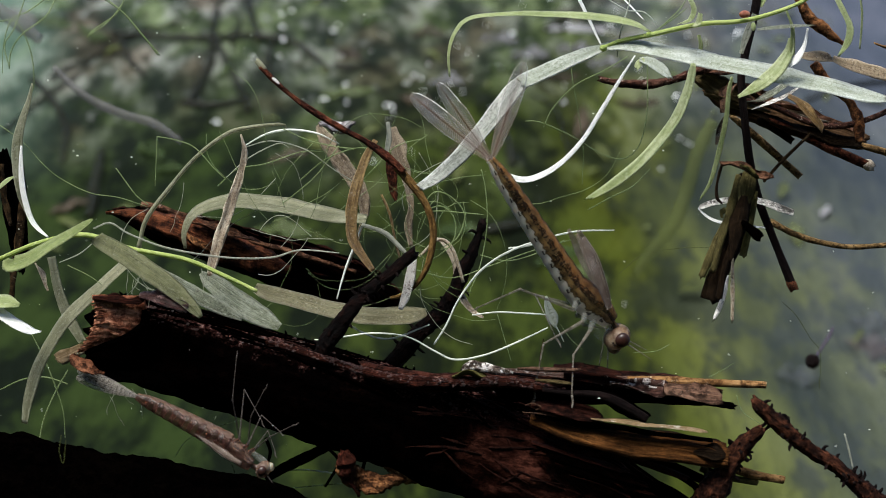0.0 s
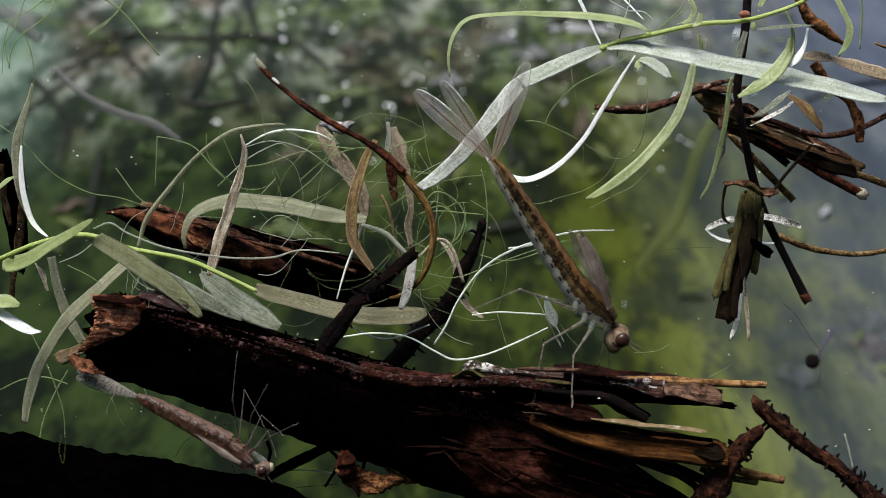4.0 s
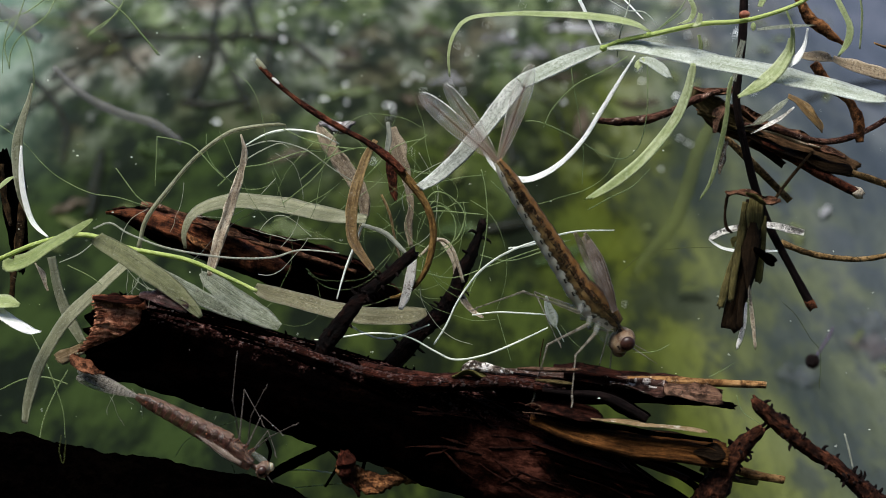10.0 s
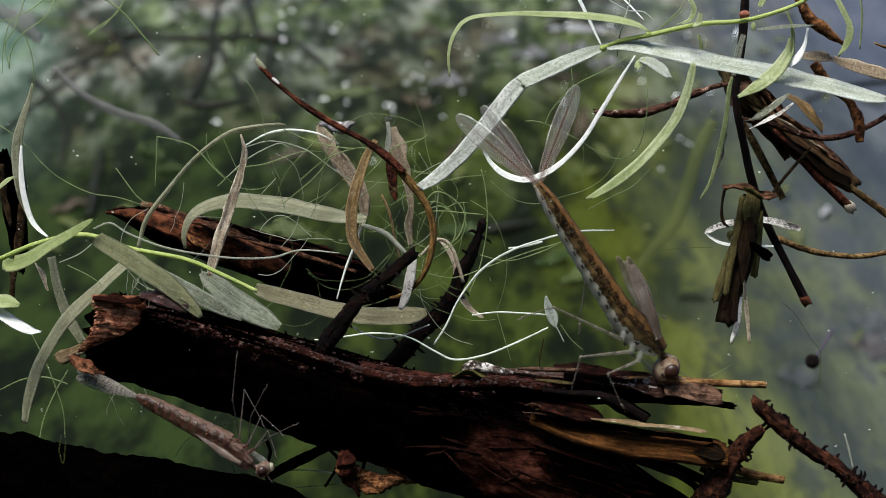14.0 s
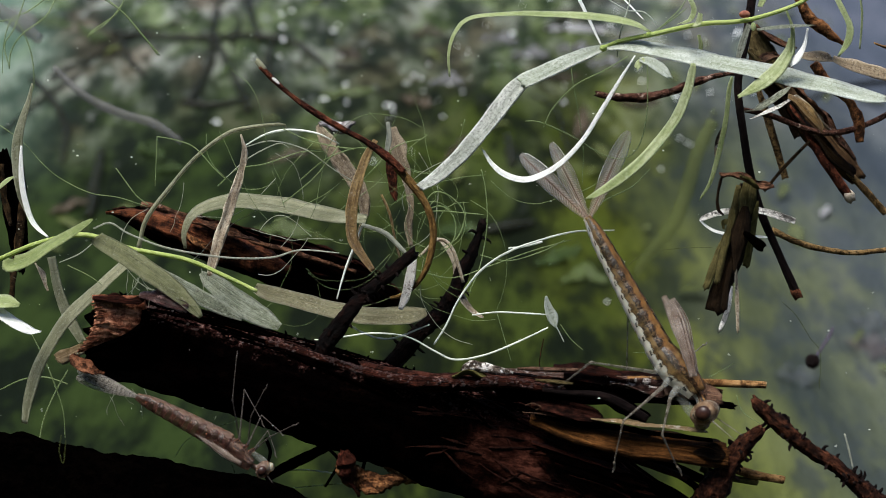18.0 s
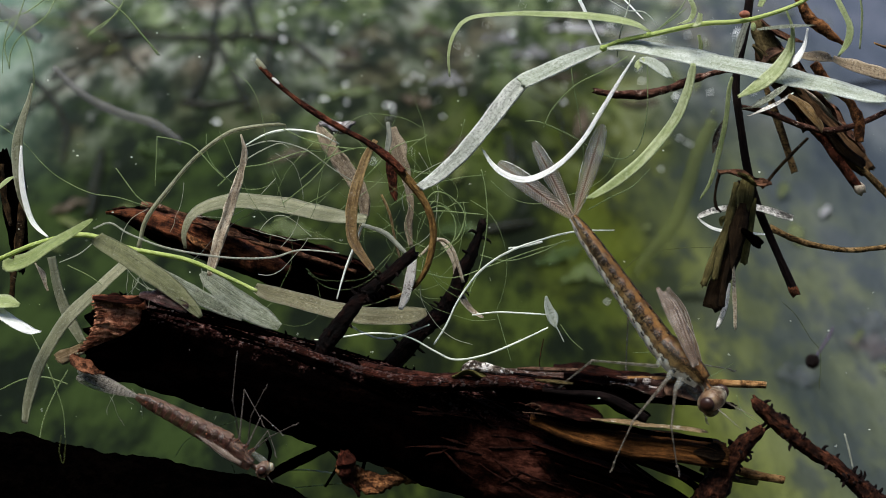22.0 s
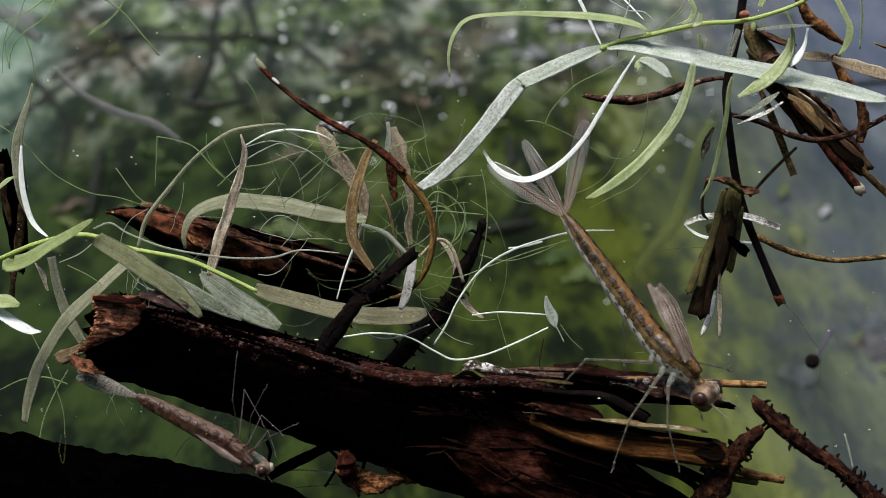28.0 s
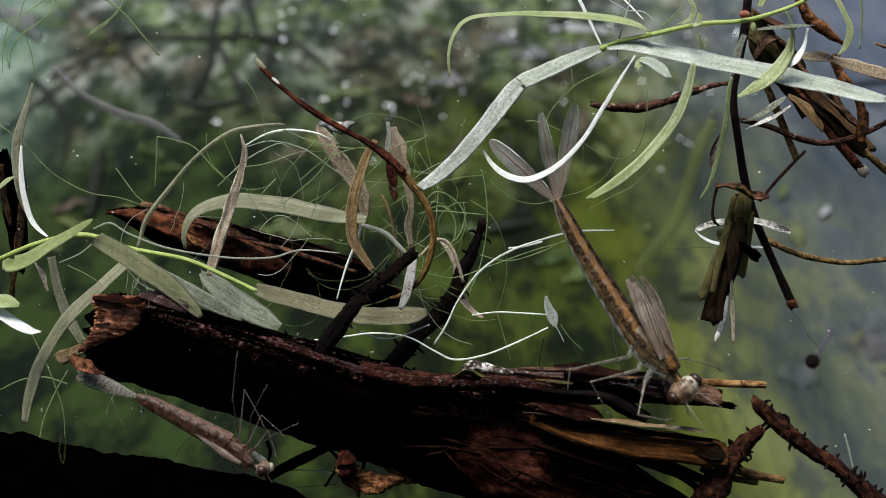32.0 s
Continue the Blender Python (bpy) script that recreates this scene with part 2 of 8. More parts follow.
M["lilac_scrap"] = bark_material("silty_grey_scrap", (0.05, 0.042, 0.045), (0.20, 0.185, 0.19), (0.40, 0.385, 0.40), (0.72, 0.71, 0.73), 0.58, (4, 0.8, 1))
M["speckled"] = bark_material("speckled_husk", (0.03, 0.024, 0.020), (0.20, 0.16, 0.12), (0.45, 0.40, 0.34), (0.80, 0.78, 0.74), 0.44)
M["husk_brown"] = bark_material("brown_husk", (0.012, 0.007, 0.005), (0.102, 0.055, 0.0357), (0.252, 0.154, 0.105), (0.44, 0.37, 0.31), 0.62, (14, 0.14, 1))
M["leaf"] = leaf_material("leaf_green", (0.09, 0.13, 0.030), (0.20, 0.26, 0.080), (0.40, 0.45, 0.21))
M["leaf_olive"] = leaf_material("leaf_olive", (0.055, 0.062, 0.024), (0.13, 0.138, 0.060), (0.26, 0.265, 0.145), 0.16, 0.45, 1.1)
M["leaf_bright"] = leaf_material("leaf_fresh", (0.16, 0.225, 0.062), (0.34, 0.415, 0.15), (0.62, 0.67, 0.42), 0.06, 0.5)
M["leaf_pale"] = leaf_material("leaf_bleached_green", (0.19, 0.23, 0.13), (0.41, 0.46, 0.365), (0.71, 0.75, 0.72), 0.09, 0.38, 1.7)
M["leaf_grey"] = leaf_material("leaf_clear_grey", (0.075, 0.09, 0.05), (0.165, 0.185, 0.12), (0.38, 0.40, 0.33), 0.34, 0.35, 1.6)
M["leaf_dull"] = leaf_material("leaf_fading_tan", (0.10, 0.105, 0.05), (0.22, 0.225, 0.125), (0.42, 0.42, 0.29), 0.16)
M["leaf_white"] = leaf_material("leaf_bleached_white", (0.56, 0.58, 0.53), (0.78, 0.80, 0.76), (0.86, 0.87, 0.85), 0.0, 0.2, 0.6)
M["leaf_spotted"] = leaf_material("leaf_white_dark_specks", (0.20, 0.225, 0.18), (0.46, 0.49, 0.42), (0.74, 0.76, 0.71), 0.05, 0.4, 2.2, (0.06, 0.07, 0.05))
M["leaf_dry"] = leaf_material("leaf_dry_tan", (0.085, 0.050, 0.026), (0.34, 0.25, 0.155), (0.74, 0.66, 0.52), 0.04, 0.30, 1.9, (0.075, 0.035, 0.016))
M["leaf_brown"] = leaf_material("leaf_dead_brown", (0.028, 0.013, 0.006), (0.15, 0.080, 0.028), (0.38, 0.26, 0.11), 0.06, 0.4, 1.2, (0.022, 0.010, 0.005))
M["stem_green"] = leaf_material("stem_green", (0.14, 0.22, 0.035), (0.28, 0.38, 0.07), (0.45, 0.52, 0.18), 0.0, 0.3, 0.2)


def plain_thread(name, a, b, see, through=0.4):
    n = Nodes(name)
    c = n.ramp(n.mix(0.5, n.noise(n.co.outputs["Object"], 300, 3), n.noise(n.co.outputs["Object"], 2600, 4, 0.7)), [(0.40, a), (0.60, b)])
    return n.surface(c, 0.5, None, 0.12, see, through)


M["thread"] = plain_thread("green_thread", (0.13, 0.19, 0.07), (0.27, 0.34, 0.16), 0.45)
M["thread_grey"] = plain_thread("grey_thread", (0.22, 0.23, 0.18), (0.42, 0.43, 0.36), 0.35)
M["thread_white"] = plain_thread("white_stalk", (0.50, 0.54, 0.47), (0.78, 0.80, 0.75), 0.1)
M["root_black"] = bark_material("black_root_skin", (0.0004, 0.0003, 0.0003), (0.0015, 0.0008, 0.0007), (0.010, 0.0034, 0.0024), (0.12, 0.06, 0.045), 0.70, (7, 0.5, 1))
M["far_stem"] = plain_thread("far_stem", (0.075, 0.092, 0.025), (0.11, 0.13, 0.04), 0.6)
M["far_pale"] = plain_thread("far_pale_stem", (0.12, 0.12, 0.115), (0.18, 0.175, 0.17), 0.5)
# Plain white base colour that stands for sun glints.
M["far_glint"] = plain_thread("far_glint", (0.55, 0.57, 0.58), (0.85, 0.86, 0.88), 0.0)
M["far_violet"] = plain_thread("violet_stalk", (0.07, 0.055, 0.09), (0.10, 0.08, 0.12), 0.55)
M["bud"] = plain_thread("red_bud", (0.14, 0.030, 0.018), (0.42, 0.20, 0.13), 0.0)
M["far_dark"] = plain_thread("far_dark_branch", (0.004, 0.005, 0.003), (0.010, 0.011, 0.007), 0.35, 0.0)
M["far_green"] = plain_thread("far_green_leaf", (0.030, 0.052, 0.016), (0.055, 0.085, 0.030), 0.55)
M["far_lime"] = plain_thread("far_pale_green_leaf", (0.060, 0.090, 0.026), (0.095, 0.120, 0.048), 0.55)
M["far_tan"] = plain_thread("far_tan_leaf", (0.060, 0.045, 0.032), (0.115, 0.090, 0.066), 0.55)
M["far_brown"] = plain_thread("far_brown_leaf", (0.026, 0.018, 0.012), (0.055, 0.042, 0.030), 0.55)
M["far_pink"] = plain_thread("pinkish_stone", (0.065, 0.048, 0.055), (0.100, 0.078, 0.084), 0.8)
M["far_blue"] = plain_thread("blue_grey_stone", (0.060, 0.070, 0.080), (0.095, 0.105, 0.115), 0.8)
# Half-clear pale colour painted as blurred glints.
M["far_glint_blur"] = plain_thread("far_glint_patch", (0.09, 0.092, 0.094), (0.19, 0.19, 0.20), 0.5)
M["far_white"] = plain_thread("far_whitish_leaf", (0.18, 0.18, 0.19), (0.32, 0.32, 0.34), 0.2)


def ground_material():
    """Pond bed: green algal felt low down, darker to the left, mottled litter above, a fan of grey silt, water haze
    painted teal at one side.
    """
    n = Nodes("pond_bed")
    pos = n.co.outputs["Object"]
    big = n.noise(pos, 9, 5, 0.6)
    slope = n.scaled("Object", (1, 0.45, 0.65))
    mid = n.noise(slope, 95, 6, 0.68)
    spots = n.noise(slope, 230, 3, 0.6)
    tall = n.noise(n.scaled("Object", (42, 12, 12)), 1.0, 5, 0.6)
    felt = n.ramp(tall, [(0.36, (0.006, 0.009, 0.002)), (0.50, (0.0300, 0.0355, 0.0030)), (0.64, (0.055, 0.063, 0.0056))])
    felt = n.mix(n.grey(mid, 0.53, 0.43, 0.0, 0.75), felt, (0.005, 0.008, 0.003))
    hue = n.noise(slope, 55, 3, 0.5)
    litter = n.ramp(mid, [(0.42, (0.009, 0.013, 0.010)), (0.50, (0.029, 0.036, 0.027)), (0.59, (0.130, 0.138, 0.126))])
    litter = n.mix(n.grey(hue, 0.50, 0.60, 0.0, 0.8), litter, n.ramp(mid, [(0.40, (0.009, 0.017, 0.006)), (0.62, (0.066, 0.092, 0.034))]))
    litter = n.mix(n.grey(hue, 0.47, 0.38, 0.0, 0.8), litter, n.ramp(mid, [(0.40, (0.010, 0.009, 0.006)), (0.62, (0.084, 0.068, 0.050))]))
    litter = n.mix(n.grey(spots, 0.60, 0.67, 0.0, 0.9), litter, (0.11, 0.12, 0.11))
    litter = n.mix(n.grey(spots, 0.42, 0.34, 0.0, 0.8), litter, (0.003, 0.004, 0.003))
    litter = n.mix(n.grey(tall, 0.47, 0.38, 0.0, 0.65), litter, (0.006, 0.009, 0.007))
    silt = n.ramp(tall, [(0.34, (0.021, 0.027, 0.038)), (0.52, (0.035, 0.042, 0.058)), (0.70, (0.063, 0.067, 0.088))])
    sep = n.put("ShaderNodeSeparateXYZ")
    n.wire(pos, sep.inputs[0])

    def line(a, b, k, add):
        m = n.put("ShaderNodeMath")
        m.operation = "MULTIPLY_ADD"
        m.inputs[1].default_value = k
        n.wire(a, m.inputs[0])
        n.wire(b, m.inputs[2])
        m2 = n.put("ShaderNodeMath")
        m2.operation = "ADD"
        m2.inputs[1].default_value = add
        n.wire(m.outputs[0], m2.inputs[0])
        return m2.outputs[0]

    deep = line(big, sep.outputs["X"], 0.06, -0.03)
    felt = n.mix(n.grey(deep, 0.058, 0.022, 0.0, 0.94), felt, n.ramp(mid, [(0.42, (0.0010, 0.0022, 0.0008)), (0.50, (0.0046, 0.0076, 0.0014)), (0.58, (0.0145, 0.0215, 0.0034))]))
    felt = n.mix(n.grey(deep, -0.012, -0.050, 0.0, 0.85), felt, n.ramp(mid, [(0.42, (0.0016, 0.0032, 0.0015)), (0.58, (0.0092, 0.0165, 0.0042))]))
    high = line(big, sep.outputs["Z"], 0.16, -0.08)
    base = n.mix(n.grey(high, 0.014, 0.086), felt, litter)
    fan = line(sep.outputs["Y"], line(big, sep.outputs["X"], 0.08, -0.04), -0.02, 0.0)
    base = n.mix(n.grey(fan, 0.034, 0.125), base, silt)
    # Teal haze of the water, painted into the bank's colour at the left.
    teal_haze = line(sep.outputs["Y"], line(big, sep.outputs["X"], 0.06, -0.03), 0.22, 0.0)
    base = n.mix(n.mix(1.0, n.grey(teal_haze, -0.045, -0.085, 0.0, 0.85), n.grey(high, 0.0, 0.07), "MULTIPLY"), base, n.ramp(mid, [(0.35, (0.050, 0.092, 0.069)), (0.65, (0.118, 0.182, 0.145))]))
    reach = n.put("ShaderNodeVectorMath")
    reach.operation = "LENGTH"
    n.wire(pos, reach.inputs[0])
    wide = n.ramp(n.noise(pos, 1.4, 8, 0.65), [(0.40, (0.012, 0.018, 0.006)), (0.50, (0.020, 0.024, 0.015)), (0.62, (0.034, 0.036, 0.030))])
    base = n.mix(n.grey(reach.outputs["Value"], 0.42, 0.75), base, wide)
    return n.surface(base, 0.9, n.bump(spots, 0.6, 0.004), 0.04)


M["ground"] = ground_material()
# Dark surface of the added wall that blocks sky light.
nw = Nodes("sky_blocker_dark")
M["wall"] = nw.surface(nw.ramp(nw.noise(nw.co.outputs["Object"], 30, 4), [(0.3, (0.02, 0.022, 0.02)), (0.7, (0.035, 0.037, 0.033))]), 0.9)


# ---- mesh helpers (plan numbers in mm) ----
def spline(pts, n):
    """Catmull-Rom through rows of numbers, n samples."""
    p = np.array(pts, float)
    if len(p) == 2:
        return p[0] + (p[1] - p[0]) * np.linspace(0, 1, n)[:, None]
    p = np.vstack([2 * p[0] - p[1], p, 2 * p[-1] - p[-2]])
    seg = np.linalg.norm(np.diff(p[1:-1, :3], axis=0), axis=1)
    at = np.concatenate([[0], np.cumsum(seg)])
    out = []
    for s in np.linspace(0, at[-1], n):
        i = min(int(np.searchsorted(at, s, "right")) - 1, len(seg) - 1)
        u = (s - at[i]) / max(seg[i], 1e-6)
        a, b, c, d = p[i], p[i + 1], p[i + 2], p[i + 3]
        out.append(0.5 * (2 * b + (c - a) * u + (2 * a - 5 * b + 4 * c - d) * u ** 2 + (3 * b - a - 3 * c + d) * u ** 3))
    return np.array(out)


def frames_along(c):
    t = np.gradient(c, axis=0)
    return t / np.maximum(np.linalg.norm(t, axis=1), 1e-9)[:, None]


def sheet_mesh(name, grid, uv, caps=True):
    """A closed sleeve from rings (n, k, 3), in mm, with UVs and end caps."""
    n, k = grid.shape[:2]
    verts = (grid.reshape(-1, 3) * MM).tolist()
    faces, fuv = [], []
    for i in range(n - 1):
        for j in range(k):
            j2 = (j + 1) % k
            faces.append((i * k + j, i * k + j2, (i + 1) * k + j2, (i + 1) * k + j))
            ub = uv[i][j][0], uv[i][j2][0] if j2 or uv[i][j][0] < 0.6 else 1.0
            fuv += [(ub[0], uv[i][j][1]), (ub[1], uv[i][j][1]), (ub[1], uv[i + 1][j][1]), (ub[0], uv[i + 1][j][1])]
    if caps:
        for i, turn in ((0, 1), (n - 1, -1)):
            verts.append((grid[i].mean(axis=0) * MM).tolist())
            for j in range(k):
                a, b = i * k + j, i * k + (j + 1) % k
                faces.append((len(verts) - 1, b, a) if turn > 0 else (len(verts) - 1, a, b))
                fuv += [(0.5, uv[i][0][1])] * 3
    me = bpy.data.meshes.new(name)
    me.from_pydata(verts, [], faces)
    layer = me.uv_layers.new(name="UVMap")
    layer.data.foreach_set("uv", np.array(fuv, dtype=np.float32).ravel())
    me.polygons.foreach_set("use_smooth", [True] * len(me.polygons))
    me.update()
    return me


def rough(p, f):
    return noise.noise(Vector((p[0] * f, p[1] * f, p[2] * f)))


def tube_grid(pts, n=40, sides=12, bumpy=0.0, grooves=0.0, ragged=0.0, flat=1.0, seed=0.0):
    """Rings of a tapered, bent, uneven stick. pts: x, y, z, thickness."""
    c = spline(pts, n)
    t = frames_along(c[:, :3])
    side = np.cross(t[0], (0.03, 1.0, 0.02))
    if np.linalg.norm(side) < 0.2:
        side = np.cross(t[0], (1.0, 0.0, 0.1))
    run = np.concatenate([[0], np.cumsum(np.linalg.norm(np.diff(c[:, :3], axis=0), axis=1))])
    grid, uv = np.zeros((n, sides, 3)), []
    for i in range(n):
        side = side - t[i] * side.dot(t[i])
        side /= max(np.linalg.norm(side), 1e-9)
        up = np.cross(t[i], side)
        r = max(c[i, 3], 0.02) / 2
        row = []
        for j in range(sides):
            a = 2 * math.pi * j / sides
            k = 1.0
            if bumpy:
                q = c[i, :3] + (side * math.cos(a) + up * math.sin(a)) * r
                k += bumpy * (rough(q + seed, 0.35) + 0.6 * rough(q + seed, 1.1) + 0.35 * rough(q + seed, 2.7))
            if grooves:
                k += grooves * noise.noise(Vector((math.cos(a) * 4.5 + seed, math.sin(a) * 4.5, run[i] * 0.05)))
                k += 0.6 * grooves * noise.noise(Vector((math.cos(a) * 11 + seed, math.sin(a) * 11, run[i] * 0.12)))
            p = c[i, :3] + side * (math.cos(a) * r * k) + up * (math.sin(a) * r * k * flat)
            if ragged and i in (0, 1, n - 2, n - 1):
                s = ragged * (noise.noise(Vector((a * 2.2 + seed, 3.1 * (i > 2), 0.4))) + 0.6 * noise.noise(Vector((a * 6.1 + seed, 7.0, 0.1))))
                p = p + t[i] * s * (1 if i in (0, n - 1) else 0.5) * (-1 if i < 2 else 1)
            grid[i, j] = p
            row.append((j / sides, run[i]))
        uv.append(row)
    return grid, uv


def blade_grid(pts, n=36, thick=0.16, tilt=20.0, cup=0.16, wavy=0.04, face=(0, -0.78, 0.62), end=0.0, seed=0.0):
    """Rings of a leaf blade: a thin lens with a crease, turned about its run by tilt degrees."""
    c = spline(pts, n)
    t = frames_along(c[:, :3])
    run = np.concatenate([[0], np.cumsum(np.linalg.norm(np.diff(c[:, :3], axis=0), axis=1))])
    us = [-1, -0.72, -0.36, 0, 0.36, 0.72, 1, 0.72, 0.36, 0, -0.36, -0.72]
    grid, uv = np.zeros((n, len(us), 3)), []
    for i in range(n):
        a = radians(tilt)
        f = np.array(face, float)
        f = f - t[i] * f.dot(t[i])
        f /= max(np.linalg.norm(f), 1e-6)
        s = np.cross(t[i], f)
        s, f = s * math.cos(a) + f * math.sin(a), f * math.cos(a) - s * math.sin(a)
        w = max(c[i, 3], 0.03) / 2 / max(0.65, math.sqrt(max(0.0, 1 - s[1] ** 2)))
        row = []
        for j, u in enumerate(us):
            lay = (1 if 0 < j < 6 else -1) * thick / 2 * (1 - abs(u) ** 2.5) * (0.35 + 0.65 * min(1, w))
            lift = cup * w * (u * u - 0.4) + (0.06 * w if u == 0 else 0)
            if wavy:
                lift += wavy * 3 * abs(u) * w * noise.noise(Vector((run[i] * 0.35 + seed, u * 1.2, 0.3)))
            e = w * (1 + wavy * 1.5 * noise.noise(Vector((run[i] * 0.9 + seed, u * 3, 8.3))))
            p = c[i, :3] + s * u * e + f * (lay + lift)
            if end and i >= n - 2:
                p = p + t[i] * end * noise.noise(Vector((u * 5 + seed, 2.3, 0.5))) * (1 if i == n - 1 else 0.4)
            grid[i, j] = p
            row.append((0.5 + 0.5 * u, run[i]))
        uv.append(row)
    return grid, uv


def join_grids(name, grids):
    """Several sleeves as one mesh (for stuff)."""
    bm = bmesh.new()
    for g, uv in grids:
        me = sheet_mesh("piece", g, uv)
        bm.from_mesh(me)
        bpy.data.meshes.remove(me)
    me = bpy.data.meshes.new(name)
    bm.to_mesh(me)
    bm.free()
    return me


def thing(name, at, label, category, group="", kind=""):
    """A top-level Empty at a point (mm); its parts hang under it."""
    ob = new(name)
    ob.empty_display_size = 0.004
    ob.location = Vector(at[:3]) * MM
    return tagged(ob, label, category, group, kind)


def origin_of(ob):
    o = np.zeros(3)
    while ob is not None:
        o += np.array(ob.location) / MM
        ob = ob.parent
    return o


def part(name, made, material, parent, label="", at=None):
    """One mesh under a thing or a part; its own origin at the given point (mm)."""
    g, uv = made
    at = np.array(g[0].mean(axis=0) if at is None else at[:3], float)
    ob = new(name, sheet_mesh(name, g - at, uv))
    ob.data.materials.append(M[material])
    base = origin_of(parent)
    ob.parent = parent
    ob.location = Vector((at - base).tolist()) * MM
    return tagged(ob, label)


def single(name, made, material, label, category, group="", kind=""):
    """A thing of one mesh."""
    g, uv = made
    at = g[0].mean(axis=0)
    ob = new(name, sheet_mesh(name, g - at, uv))
    ob.data.materials.append(M[material])
    ob.location = Vector(at.tolist()) * MM
    return tagged(ob, label, category, group, kind)


def stuff(name, grids, material, label, category):
    ob = new(name, join_grids(name, grids))
    ob.data.materials.append(M[material])
    return tagged(ob, label, category, "", "stuff")


def ball_grid(at, rx, ry, rz, n=12, sides=14):
    g, uv = np.zeros((n, sides, 3)), []
    for i in range(n):
        v = math.pi * (i + 0.02) / (n - 0.96)
        for j in range(sides):
            a = 2 * math.pi * j / sides
            g[i, j] = (at[0] + rx * math.cos(v), at[1] + ry * math.sin(v) * math.cos(a), at[2] + rz * math.sin(v) * math.sin(a))
        uv.append([(j / sides, rx * v) for j in range(sides)])
    return g, uv


# ---- the setting: one pond bed that rises to a bank, and an added unseen dark wall behind the camera ----
def bed_height(x, y):
    """Height of the bed, mm."""
    rise = max(0.0, y - 70)
    h = -62 + 0.62 * rise if rise < 520 else 260 + 0.05 * (rise - 520)
    h += 10 * noise.noise(Vector((x * 0.012, y * 0.012, 0.3))) * min(1, rise / 60) + 1.2 * noise.noise(Vector((x * 0.08, y * 0.08, 1.3)))
    return h


def build_bed():
    xs = np.concatenate([[-300000, -20000, -3000, -1200], np.linspace(-600, 600, 81), [1200, 3000, 20000, 300000]])
    ys = np.concatenate([[-300000, -20000, -3000, -600], np.linspace(-200, 700, 71), [1200, 3000, 20000, 300000]])
    verts = [(x * MM, y * MM, bed_height(x, y) * MM if abs(y) < 1300 and abs(x) < 1300 else (-0.062 if y < 0 else 0.30)) for y in ys for x in xs]
    w = len(xs)
    faces = [(j * w + i, j * w + i + 1, (j + 1) * w + i + 1, (j + 1) * w + i) for j in range(len(ys) - 1) for i in range(w - 1)]
    me = bpy.data.meshes.new("ground")
    me.from_pydata(verts, [], faces)
    me.polygons.foreach_set("use_smooth", [True] * len(me.polygons))
    ob = new("ground", me)
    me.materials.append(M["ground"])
    tagged(ob, "green algal-felted pond bed rising to a bank of litter and painted haze", "ground", "", "structure")


def box(name, x0, y0, z0, x1, y1, z1, material, label, category):
    bm = bmesh.new()
    bmesh.ops.create_cube(bm, size=1.0)
    for v in bm.verts:
        v.co = Vector(((x0 + x1) / 2 + v.co.x * (x1 - x0), (y0 + y1) / 2 + v.co.y * (y1 - y0), (z0 + z1) / 2 + v.co.z * (z1 - z0))) * MM
    me = bpy.data.meshes.new(name)
    bm.to_mesh(me)
    bm.free()
    me.materials.append(M[material])
    return tagged(new(name, me), label, category, "", "structure")


build_bed()
# Unseen wall, added only to keep sky light off the fronts.
box("sky_blocker", -900, -330, -70, 900, -300, 130, "wall", "unseen dark wall added behind the camera to block the front sky", "wall")


# ---- sunken wood ----
def log(name, pts, material, label, category="log", n=90, sides=64, **k):
    root = thing(name, pts[0], label, category)
    part("trunk", tube_grid(pts, n, sides, **k), material, root)
    return root


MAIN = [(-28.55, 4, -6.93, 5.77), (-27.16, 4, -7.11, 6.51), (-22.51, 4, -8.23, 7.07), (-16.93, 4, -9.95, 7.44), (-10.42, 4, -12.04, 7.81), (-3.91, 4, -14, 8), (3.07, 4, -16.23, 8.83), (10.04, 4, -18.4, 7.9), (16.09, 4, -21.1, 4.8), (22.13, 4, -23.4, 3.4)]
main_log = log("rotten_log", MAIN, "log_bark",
               "wet rotten log painted dark on its shaded front, with a torn reddish end", bumpy=0.08, grooves=0.07, ragged=1.2, flat=0.8)


